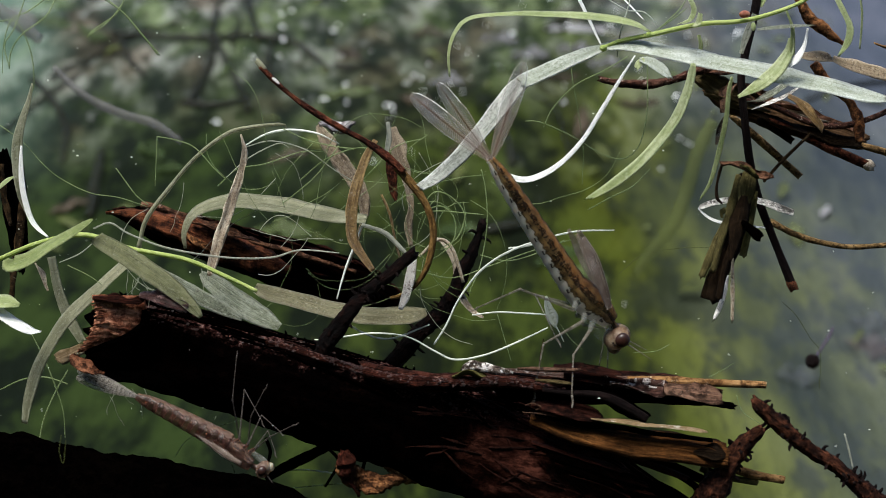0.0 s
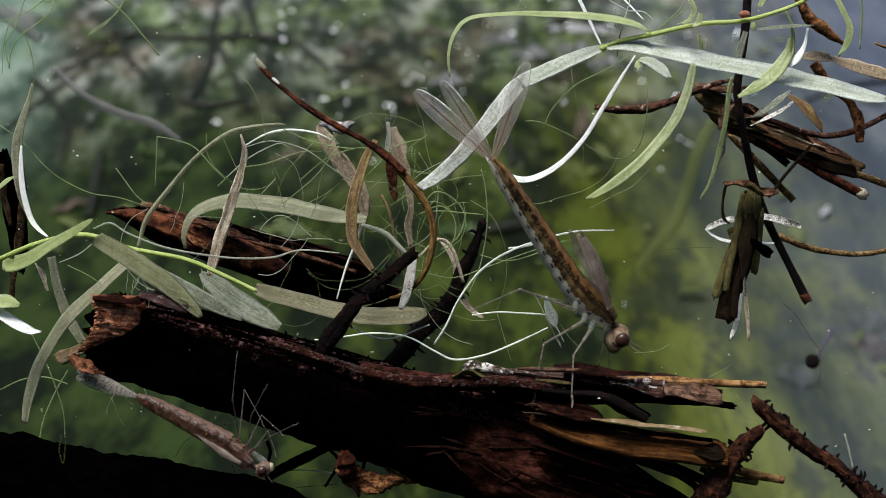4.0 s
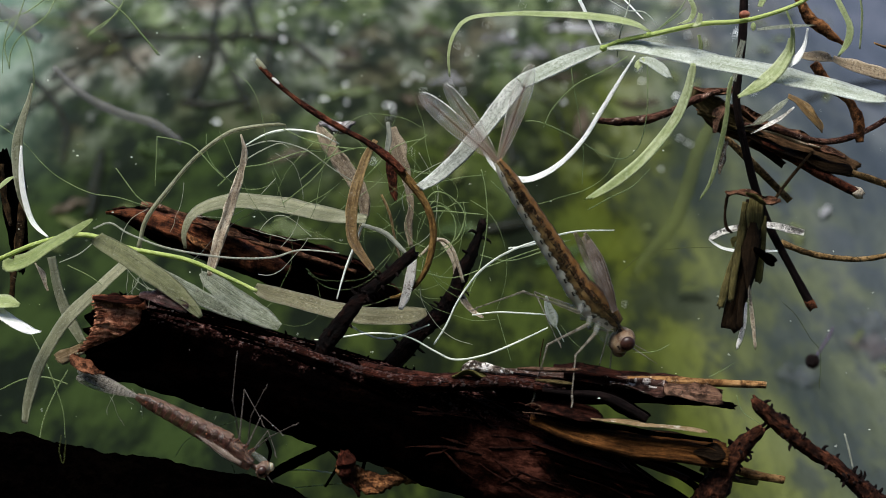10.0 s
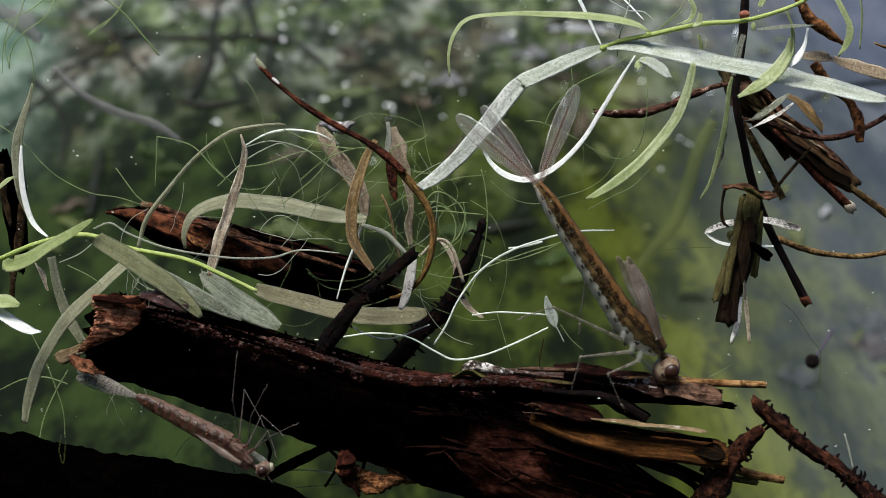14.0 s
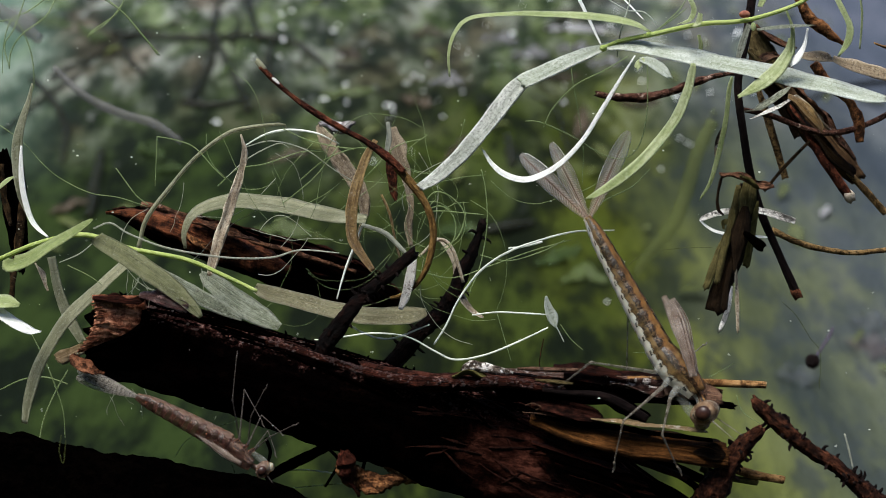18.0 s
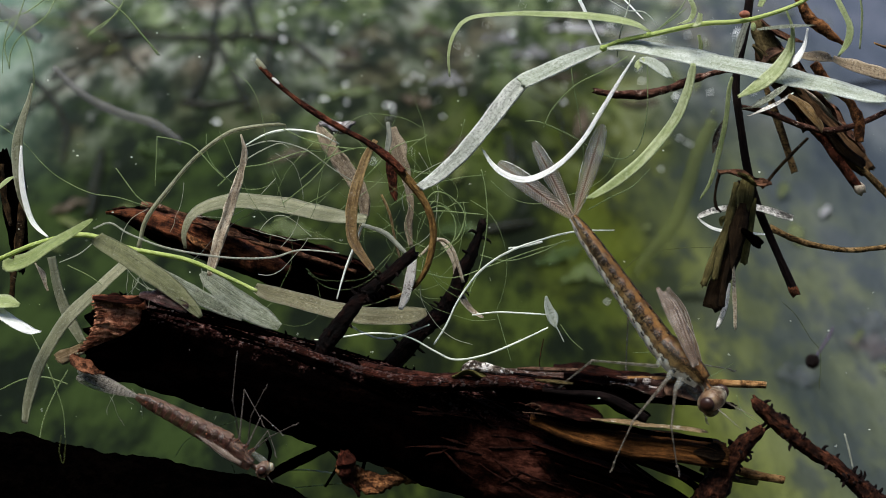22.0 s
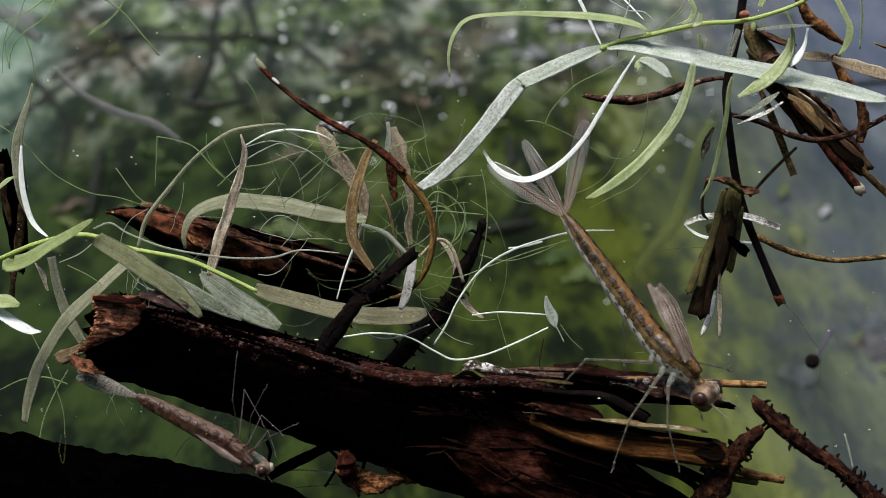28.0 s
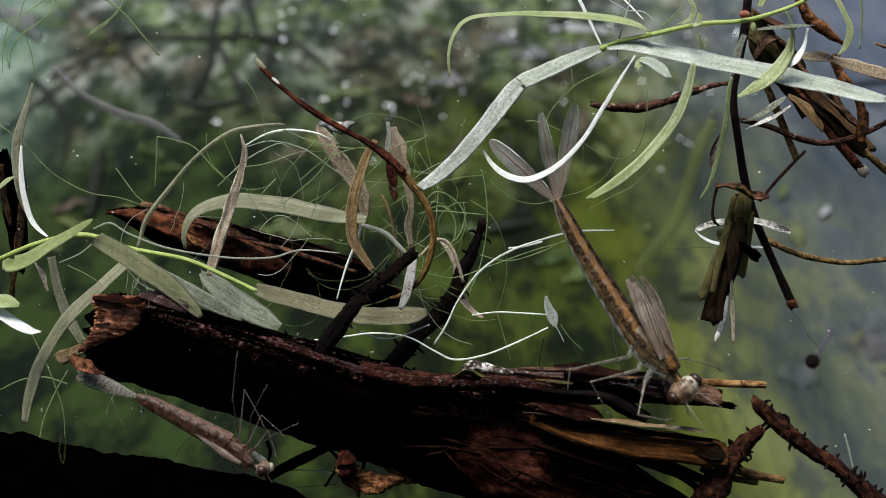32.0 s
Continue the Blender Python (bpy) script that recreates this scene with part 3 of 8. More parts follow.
def torn_end(root):
    """The log's broken end: a hollow of layered torn wood under a dark rim, with a curled lip (mm)."""
    left = spline([(-27.41, -0.6, -3.6), (-27.37, -0.6, -4.23), (-27.11, -0.6, -4.94), (-27.19, -0.6, -5.5), (-27.52, -0.6, -6.43), (-27.86, -0.6, -6.99), (-28.27, -0.6, -7.59), (-28.64, -0.6, -8.02)], 46)
    right = spline([(-23.76, -0.6, -3.67), (-23.53, -0.6, -4.38), (-23.49, -0.6, -5.12), (-23.79, -0.6, -5.72), (-24.58, -0.6, -6.39), (-25.62, -0.6, -6.99), (-26.78, -0.6, -7.51), (-28.23, -0.6, -8.11)], 46)
    cols, grid, uv = 40, [], []
    for i in range(46):
        step = 0.13 * noise.noise(Vector((i * 0.55, 1.7, 0))) + 0.07 * noise.noise(Vector((i * 1.7, 4.7, 0)))
        row, back = [], []
        for j in range(cols):
            f = j / (cols - 1)
            p = left[i] * (1 - f) + right[i] * f
            n0 = noise.noise(Vector((f * 2.5, i * 0.5, 3.1)))
            dip = 0.75 * f ** 1.6 + step * (0.5 + 0.5 * math.sin(math.pi * min(1, f * 1.3))) + 0.14 * noise.noise(Vector((f * 5, i * 0.7, 0.4)))
            edge = (1 - f) ** 6 * (0.30 * noise.noise(Vector((i * 0.9, 8.0, 1.0))) + 0.18 * noise.noise(Vector((i * 2.3, 2.0, 1.0))))
            q = p + np.array((edge, dip - 0.5, 0.10 * n0))
            row.append(q)
            back.append(q + np.array((0, 0.7, 0)))
        grid.append(row + back[::-1])
        uv.append([(0.5 + 0.01 * n, i * 0.35) for n in range(2 * cols)])
    g = np.array(grid)
    lay = [[(i * 0.08, 3.0 * n / cols) for n in range(2 * cols)] for i in range(46)]
    part("torn_face", (g, lay), "torn", root, "layered reddish torn wood")
    rng = random.Random(8)
    for k in range(16):
        f = k / 15
        p = left[int(4 + 38 * f)] * 1.0
        w, l = rng.uniform(0.05, 0.13), rng.uniform(0.5, 1.6)
        pts = [(p[0] + l, p[1] - 0.5, p[2] + 0.10 * l, w), (p[0] + l * 0.4, p[1] - 0.65, p[2], w), (p[0] - rng.uniform(0.05, 0.3), p[1] - 0.4, p[2] - 0.08 * l, w * 0.4)]
        part("splinter", blade_grid(pts, 8, 0.10, rng.uniform(-35, 35), 0.2, 0.3, (0, -0.9, 0.4), 0.2, k), rng.choice(("torn", "torn", "bark_red")), root)
    part("rim", blade_grid([(-27.31, -1.2, -3.83, 0.44), (-26.61, -1.2, -3.8, 0.63), (-25.5, -1.2, -3.91, 0.56), (-24.48, -1.2, -4.02, 0.59), (-23.72, -1.2, -3.94, 0.56), (-23.38, -1.2, -3.76, 0.3)], 40, 0.7, 0, 0.2, 0.8, (0, -1, 0.2), 0.3), "wine", root, "dark red crumbling rim")
    part("rim", blade_grid([(-23.66, -1.3, -3.61, 0.48), (-23.06, -1.3, -3.61, 0.93), (-21.95, -1.3, -3.79, 1.15), (-20.84, -1.3, -4.2, 1.11), (-19.92, -1.3, -4.62, 0.56)], 40, 0.6, 0, 0.2, 0.5, (0, -1, 0.3), 0.3), "wine_crust", root, "crusted maroon bark edge")
    part("curled_lip", blade_grid([(-29.02, -1.2, -8.24, 0.37), (-28.68, -1.2, -8.71, 1), (-28.09, -1.2, -9.1, 0.96), (-27.31, -1.2, -9.47, 0.63), (-26.42, -1.2, -9.69, 0.26)], 30, 0.5, 5, 0.35, 0.5, (0, -1, 0.2)), "lip_wood", root, "curled reddish lip with dark pits")
    # Black strip that paints the shade under the log's broken end.
    part("under_shade", blade_grid([(-29.54, 0.5, -8.99, 0.3), (-28.4, 0.5, -9.62, 0.49), (-26.52, 0.5, -9.94, 0.94), (-23.5, 0.5, -10.28, 1.13), (-20.86, 0.5, -11.03, 0.94)], 24, 0.8, 5, 0.2, 0.2), "bark_black", root)
    # Black tube laid in for the shade inside the torn hollow.
    part("hollow_shade", tube_grid([(-23.51, -0.4, -4.76, 0.49), (-23.43, -0.4, -5.51, 0.75), (-23.66, -0.4, -6.07, 0.86), (-24.4, -0.4, -6.67, 0.82), (-25.52, -0.4, -7.19, 0.64), (-26.83, -0.4, -7.68, 0.49), (-28.14, -0.4, -8.2, 0.26)], 40, 12, bumpy=0.5), "bark_black", root, "black tube painted as shade along the hollow")


torn_end(main_log)


def fibres(root, pts, seed, count, flat, material, a0, a1, lift=0.1, thick=0.3):
    """Loose bark fibres lying along a log, between two angles round it."""
    rng = random.Random(seed)
    c = spline(pts, 80)
    t = frames_along(c[:, :3])
    for _ in range(count):
        i0 = rng.randrange(1, 70)
        i1 = min(79, i0 + rng.randrange(4, 16))
        a, da = radians(rng.uniform(a0, a1)), rng.uniform(-0.1, 0.1)
        row = []
        for i in np.linspace(i0, i1, 5).astype(int):
            side = np.cross(t[i], (0.03, 1.0, 0.02))
            side /= np.linalg.norm(side)
            up = np.cross(t[i], side)
            r = c[i, 3] / 2 * 1.02 + lift * rng.uniform(-0.5, 1.5)
            row.append((*(c[i, :3] + side * math.cos(a) * r + up * math.sin(a) * r * flat), thick * rng.uniform(0.4, 1.3)))
            a += da
        row[0], row[-1] = (*row[0][:3], 0.06), (*row[-1][:3], 0.06)
        part("bark_fibre", tube_grid(row, 14, 5, bumpy=0.4), material, root)


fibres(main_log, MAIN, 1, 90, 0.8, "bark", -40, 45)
fibres(main_log, MAIN, 2, 24, 0.8, "dull_bark", -30, 24, 0.05, 0.25)
fibres(main_log, MAIN[5:], 3, 30, 0.8, "dull_bark", 30, 110, 0.0, 0.2)
fibres(main_log, MAIN[5:], 4, 34, 0.8, "dull_bark", 0, 120, 0.02, 0.22)


def crumbs(root, pts, seed, count, flat, material, a0, a1, f0, f1, size):
    """Small crumbling bark lumps on a log, between two angles round it."""
    rng, out = random.Random(seed), []
    c = spline(pts, 200)
    t = frames_along(c[:, :3])
    for _ in range(count):
        i = rng.randrange(int(f0 * 199), int(f1 * 199))
        if noise.noise(Vector((c[i, 0] * 0.55, seed * 1.3, 0.2))) < rng.uniform(-0.6, 0.12):
            continue
        a = radians(a0 + (a1 - a0) * rng.random() ** 1.4)
        side = np.cross(t[i], (0.03, 1.0, 0.02))
        side /= np.linalg.norm(side)
        up = np.cross(t[i], side)
        r = c[i, 3] / 2 * rng.uniform(0.97, 1.03)
        p = c[i, :3] + side * math.cos(a) * r + up * math.sin(a) * r * flat
        s = size * rng.uniform(0.35, 1.2)
        g, uv = ball_grid(p, s * rng.uniform(0.6, 1.5), s * 0.8, s * rng.uniform(0.5, 1.1), 5, 6)
        for ring in g:
            for q in ring:
                q += (q - p) * 1.3 * rough(q, 6.0)
        out.append((g, uv))
    me = join_grids("crumbs", out)
    ob = new("bark_crust", me)
    me.materials.append(M[material])
    ob.parent = root
    ob.location = -Vector(root.location)
    return tagged(ob, "crumbling reddish bark lumps", "", "", "stuff")


crumbs(main_log, MAIN, 61, 1900, 0.8, "pink_crust", -8, 44, 0.06, 0.50, 0.085)
crumbs(main_log, MAIN, 62, 1100, 0.8, "wine_crust", -14, 52, 0.06, 0.62, 0.13)
crumbs(main_log, MAIN, 67, 500, 0.8, "crust", -8, 40, 0.08, 0.34, 0.07)


def stubs(root, pts, seed, count, flat, lo, hi, length):
    """Short black rootlets along the upper edge of a log."""
    rng = random.Random(seed)
    c = spline(pts, 100)
    t = frames_along(c[:, :3])
    for _ in range(count):
        i = rng.randrange(lo, hi)
        side = np.cross(t[i], (0, 1, 0))
        side = side / np.linalg.norm(side) * (-1 if np.cross(t[i], (0, 1, 0))[2] < 0 else 1)
        d = side + np.array((rng.uniform(-0.5, 0.5), rng.uniform(-0.5, 0.2), 0))
        p = c[i, :3] + side * c[i, 3] / 2 * 0.95
        l = length * rng.uniform(0.4, 1.4)
        part("rootlet", tube_grid([(*p, 0.3), (*(p + d * l * 0.6), 0.22), (*(p + d * l + (rng.uniform(-0.3, 0.3), 0, 0)), 0.10)], 6, 5), "bark_black", root)


stubs(main_log, MAIN, 5, 44, 0.8, 2, 62, 0.6)
part("pale_splinter", blade_grid([(-28.7, 1, -7.86, 0.83), (-29.69, 1, -8.34, 0.83), (-30.41, 1, -8.66, 0.95), (-30.83, 1, -8.81, 0.76)], 14, 0.4, 15, 0.1, 0.3, end=0.6), "pale_sheen", main_log, "pale frayed splinter")
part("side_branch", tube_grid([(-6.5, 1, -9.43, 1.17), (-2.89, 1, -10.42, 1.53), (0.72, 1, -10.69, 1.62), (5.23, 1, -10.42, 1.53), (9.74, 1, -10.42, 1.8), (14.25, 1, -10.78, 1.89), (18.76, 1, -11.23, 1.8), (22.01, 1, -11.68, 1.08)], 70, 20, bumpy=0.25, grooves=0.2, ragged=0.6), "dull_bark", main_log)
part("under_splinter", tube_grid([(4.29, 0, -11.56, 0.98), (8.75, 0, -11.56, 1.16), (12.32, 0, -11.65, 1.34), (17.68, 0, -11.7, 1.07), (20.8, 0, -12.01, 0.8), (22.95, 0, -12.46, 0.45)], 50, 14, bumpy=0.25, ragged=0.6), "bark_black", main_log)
part("pale_twig", tube_grid([(14.55, 0, -10.31, 0.54), (17.68, 0, -10.4, 0.71), (21.25, 0, -10.58, 0.62), (25.54, 0, -10.76, 0.54)], 30, 10, bumpy=0.1, ragged=0.2), "splint", main_log, "pale tan broken twig")
part("tan_panel", blade_grid([(17.32, -1, -10.91, 1.33), (19.04, -1, -11.18, 1.5), (21.74, -1, -11.53, 1.24)], 20, 0.4, 10, 0.2, 0.2, end=0.4), "husk_brown", main_log, "tan fibrous panel")
part("black_tip", tube_grid([(19.69, 0, -12.1, 0.36), (21.34, 0, -12.28, 0.45), (22.68, 0, -12.37, 0.71), (22.95, 0, -12.54, 0.45)], 16, 8, bumpy=0.4), "bark_black", main_log)
part("grey_crust", blade_grid([(13.08, -0.6, -10.43, 0.6), (14.75, -0.6, -10.69, 1.1), (17.21, -0.6, -10.95, 1.2)], 20, 0.4, 10, 0.2, 0.5, end=0.5), "crust", main_log, "grey crusted bark")
part("slab_face", tube_grid([(4.92, 0.3, -9.56, 0.24), (6.52, 0.3, -9.72, 0.6), (8.52, 0.3, -9.88, 0.88), (10.92, 0.3, -10.12, 1.12), (12.92, 0.3, -10.4, 1.24), (14.92, 0.3, -10.64, 1.24), (16.92, 0.3, -10.84, 1.08), (18.02, 0.3, -10.96, 0.72)], 110, 24, bumpy=0.22, grooves=0.45, ragged=0.6, flat=0.5), "slab_brown", main_log, "brown peeling bark face")
part("grey_crust", tube_grid([(12.08, -0.4, -10.25, 0.28), (12.63, -0.4, -10.37, 0.83), (13.15, -0.4, -10.45, 0.32)], 30, 14, bumpy=0.7, flat=0.4), "crust", main_log, "grey-white crusted bark")
part("grey_crust", tube_grid([(14.26, -0.4, -10.37, 0.24), (15.21, -0.4, -10.53, 0.68), (16.4, -0.4, -10.61, 0.79), (17.4, -0.4, -10.72, 0.68), (17.79, -0.4, -10.8, 0.2)], 50, 14, bumpy=0.6, grooves=0.3, flat=0.35), "crust", main_log, "grey-white crusted bark")
part("top_twig", tube_grid([(5.82, -1.4, -9.32, 0.2), (7.59, -1.4, -9.36, 0.39), (9.16, -1.4, -9.43, 0.39), (10.73, -1.4, -9.39, 0.24)], 26, 8, bumpy=0.2), "husk_brown", main_log, "thin tan twig")
part("moss_twig", tube_grid([(7.18, -1.6, -10.16, 0.2), (8.36, -1.6, -10.32, 0.39), (9.53, -1.6, -10.43, 0.35), (10.12, -1.6, -10.47, 0.16)], 20, 8, bumpy=0.2), "olive_pith", main_log, "olive twig")
part("red_crust", tube_grid([(-2.25, -0.7, -10.45, 0.67), (0.12, -0.7, -10.45, 0.79), (2.5, -0.7, -10.37, 0.75), (4.87, -0.7, -10.3, 0.67), (6.46, -0.7, -10.41, 0.67), (7.84, -0.7, -10.73, 0.67), (9.23, -0.7, -11.21, 0.51), (10.02, -0.7, -11.44, 0.28)], 120, 16, bumpy=0.5, ragged=0.3), "pink_twig", main_log, "dark twig with reddish crust")
part("fine_splinter", blade_grid([(6.21, -1.4, -12.7, 0.12), (7.39, -1.4, -12.81, 0.24), (8.77, -1.4, -13.01, 0.24), (9.95, -1.4, -13.25, 0.1)], 16, 0.15, 20, 0.3, 0.3), "husk_brown", main_log)
part("fine_splinter", blade_grid([(6.4, -1.5, -12.13, 0.1), (6.99, -1.5, -12.01, 0.2), (7.58, -1.5, -12.29, 0.16), (7.19, -1.5, -12.56, 0.08)], 16, 0.12, 20, 0.3, 0.3), "husk_brown", main_log)
part("bark_flap", tube_grid([(1.47, -0.8, -9.53, 0.2), (1.9, -0.8, -9.26, 0.59), (2.69, -0.8, -9.14, 0.87), (3.68, -0.8, -9.37, 0.79), (4.67, -0.8, -9.57, 0.51), (5.46, -0.8, -9.69, 0.2)], 40, 16, bumpy=0.5, grooves=0.3, ragged=0.3, flat=0.5), "flap_crust", main_log, "curled white-speckled bark flap")
part("thin_twig", tube_grid([(7.74, -1.4, -10.95, 0.44), (9.94, -1.4, -11.22, 0.53), (12.14, -1.4, -11.39, 0.62), (13.9, -1.4, -12.1, 0.79), (15.88, -1.4, -13.24, 0.62)], 40, 10, bumpy=0.2), "black_stem", main_log, "smooth black twig")
part("green_flap", blade_grid([(0.71, -1, -10.03, 0.53), (2.03, -1, -9.59, 0.97), (3.36, -1, -10.03, 0.44)], 14, 0.4, 20, 0.3, 0.5), "green_sheath", main_log, "mossy flap")
part("broken_spur", tube_grid([(12.41, -1, -11.44, 1.06), (13.96, -1, -12.24, 1.24), (15.99, -1, -13.3, 0.97)], 16, 10, bumpy=0.25, ragged=0.5), "bark_black", main_log)
part("long_splinter", blade_grid([(11.47, -1.8, -13.15, 0.16), (12.64, -1.8, -13.31, 0.39), (14.4, -1.8, -13.46, 0.51), (16.16, -1.8, -13.66, 0.51), (18.32, -1.8, -13.93, 0.43), (19.88, -1.8, -14.07, 0.35), (20.47, -1.8, -14.17, 0.12)], 36, 0.2, 25, 0.2, 0.2, end=0.4), "pale_sheen", main_log, "pale glossy splinter")
part("crust", blade_grid([(9.5, -0.5, -9.9, 0.53), (11.26, -0.5, -10.08, 0.9), (13.02, -0.5, -10.25, 0.75), (14.34, -0.5, -10.43, 0.44)], 24, 0.4, 5, 0.2, 0.15, end=0.4), "wine", main_log, "dark mottled crust")
part("ragged_lip", blade_grid([(8.66, -1, -9.15, 0.35), (10.87, -1, -9.32, 0.62), (13.52, -1, -9.68, 0.53), (16.17, -1, -9.85, 0.27)], 24, 0.3, 10, 0.3, 0.25), "dull_bark", main_log)
part("bark_sheet", blade_grid([(6.86, -0.6, -13.32, 0.71), (9.24, -0.6, -13.87, 1.66), (11.62, -0.6, -14.43, 1.98), (13.99, -0.6, -14.98, 2.14), (16.37, -0.6, -15.3, 2.14), (18.55, -0.6, -15.54, 2.1), (20.53, -0.6, -15.85, 2.06), (22.22, -0.6, -16.13, 1.82)], 60, 0.7, 6, -0.12, 0.05, end=1.0), "amber_bark", main_log, "amber-brown bark sheet with a ragged end")
part("dark_strip", blade_grid([(7.22, -1.1, -12.85, 0.39), (8.8, -1.1, -13.17, 0.79), (10.77, -1.1, -13.52, 0.79), (12.74, -1.1, -13.84, 0.59), (14.71, -1.1, -14.12, 0.43), (16.68, -1.1, -14.43, 0.35), (18.65, -1.1, -14.67, 0.32), (21.01, -1.1, -14.94, 0.28)], 50, 0.3, 4, 0.1, 0.25, end=0.4), "bark", main_log)
part("dark_strip", blade_grid([(11.55, -1.1, -15.49, 0.28), (13.92, -1.1, -15.81, 0.47), (16.68, -1.1, -16.05, 0.39), (19.44, -1.1, -16.36, 0.51), (21.41, -1.1, -16.6, 0.35)], 40, 0.3, 0, 0.1, 0.3, end=0.3), "dark_husk", main_log)
part("knot", blade_grid([(19.54, -1.2, -15.83, 0.39), (20.05, -1.2, -15.79, 0.91), (20.8, -1.2, -15.87, 1.1), (21.58, -1.2, -15.99, 0.91), (22.06, -1.2, -16.07, 0.28)], 26, 0.25, 0, 0.3, 0.5, (0, -1, 0.2)), "dark_husk", main_log, "dark oval stain on the sheath")
part("dark_strip", blade_grid([(10, -0.9, -12.68, 0.2), (10.79, -0.9, -12.76, 0.4), (11.58, -0.9, -12.88, 0.28)], 14, 0.3, 0, 0.2, 0.6, end=0.4), "wine", main_log)
part("stick", tube_grid([(11.27, -0.2, -16, 0.4), (13.65, -0.2, -16.36, 0.52), (16.04, -0.2, -16.91, 0.56), (18.03, -0.2, -17.63, 0.6), (19.34, -0.2, -18.15, 0.44)], 36, 10, bumpy=0.3, ragged=0.4), "dull_bark", main_log, "thin dark red broken stick")
part("stick", tube_grid([(16.58, 0.6, -16.57, 0.52), (18.58, 0.6, -17.38, 0.68), (20.59, 0.6, -18.3, 0.8), (22.59, 0.6, -19.18, 0.8)], 30, 10, bumpy=0.15), "bark_black", main_log)
part("dark_tongue", blade_grid([(6.89, -1, -12.15, 0.62), (9.54, -1, -12.5, 1.33), (11.75, -1, -13.03, 1.15), (12.46, -1, -13.3, 0.44)], 24, 0.5, 10, 0.3, 0.12, end=0.8), "dull_bark", main_log)
for k in range(9):
    f = k / 8
    part("splinter", blade_grid([(7 + 3 * f, -0.6 + 0.8 * f, -15.2 - 2.6 * f, 0.3), (12.5 + 2 * f, -0.4 + f, -16.9 - 2.4 * f, 0.5), (15.6 + 1.2 * math.sin(k * 2.3), 0.4, -18.3 - 1.6 * f, 0.15)], 20, 0.3, 30 * math.sin(k * 1.7), 0.25, 0.25, end=0.5, seed=k), ("wine", "bark", "wine")[k % 3], main_log)
part("stick", tube_grid([(11.43, 0, -15.58, 0.62), (15.45, 0, -16.56, 0.71), (18.57, 0, -17.81, 0.62), (20.36, 0, -19.06, 0.45)], 30, 10, bumpy=0.25), "bark_black", main_log)
part("stick", tube_grid([(20.32, 2, -16.36, 0.64), (23.51, 2, -17.73, 0.73), (25.34, 2, -18.27, 0.68), (27.52, 2, -18.64, 0.64)], 24, 10, bumpy=0.15, ragged=0.2), "splint", main_log, "orange-brown snapped stick")
part("stick", tube_grid([(20.78, 2, -17.73, 0.55), (23.06, 2, -18.41, 0.59), (25.34, 2, -18.87, 0.46)], 20, 8, bumpy=0.1, ragged=0.3), "green_sheath", main_log, "green-tan stick")
RIDGE = [(-13.84, -1.2, -7.23, 0.35), (-9.88, -1.2, -8.42, 0.53), (-6.35, -1.2, -9.57, 0.62), (-2.82, -1.2, -10.27, 0.71), (0.71, -1.2, -10.54, 0.71), (4.23, -1.2, -10.36, 0.71), (7.32, -1.2, -10.8, 0.62), (9.96, -1.2, -11.33, 0.35)]
part("root_ridge", tube_grid(RIDGE, 160, 16, bumpy=0.6), "wine", main_log, "crumbling reddish ridge")
crumbs(main_log, RIDGE, 65, 900, 1.0, "pink_crust", -40, 60, 0.02, 0.98, 0.08)
crumbs(main_log, RIDGE, 66, 700, 1.0, "wine_crust", -60, 110, 0.02, 0.98, 0.12)

for pts, mat in (([(-8.56, 3, -17.72, 0.83), (-7.32, 3, -18.6, 1.57), (-5.71, 3, -18.92, 1.84), (-4.33, 3, -18.83, 1.57), (-3.31, 3, -18.83, 0.64)], "rust"), ([(-4.63, 3.6, -17.92, 0.65), (-3.66, 3.6, -18.39, 1.2), (-2.87, 3.6, -18.76, 1.11), (-2.22, 3.6, -19.03, 0.46)], "splint"), ([(-8.02, 2, -16.36, 1.09), (-7.75, 2, -17.73, 1.28), (-7.38, 2, -18.91, 0.82), (-6.84, 2, -19.82, 0.46)], "wine"), ([(-6.59, 2.4, -19.45, 0.46), (-5.9, 2.4, -19.54, 0.82), (-5.31, 2.4, -19.72, 0.37)], "rust")):
    single("bark_flake", tube_grid(pts, 46, 22, bumpy=0.9, ragged=0.5), mat, "orange-brown crumbling bark lump under the log", "bark flake", "flakes under the log")
for pts in ([(-9.58, 6, -16.79, 0.24), (-8.73, 6, -17.74, 0.28), (-7.68, 6, -19.97, 0.19)], [(-7.87, 6, -17.03, 0.24), (-8.92, 6, -18.45, 0.24), (-9.91, 6, -19.97, 0.19)], [(-6.39, 5, -17.09, 0.28), (-6.76, 5, -18.74, 0.33), (-7.04, 5, -20.62, 0.23)], [(-15.04, 7, -16, 0.24), (-14.65, 7, -17.19, 0.29), (-14.94, 7, -18.39, 0.19)]):
    single("rootlet", tube_grid(pts, 16, 6, bumpy=0.2), "bark_black", "thin black rootlet hanging under the log", "rootlet", "rootlets under the log")
single("stick", tube_grid([(-15.33, 9, -19.72, 0.88), (-12.4, 9, -18.26, 0.98), (-9.72, 9, -16.94, 0.78)], 24, 10, bumpy=0.2), "bark_black", "short black stick behind the log", "stick")

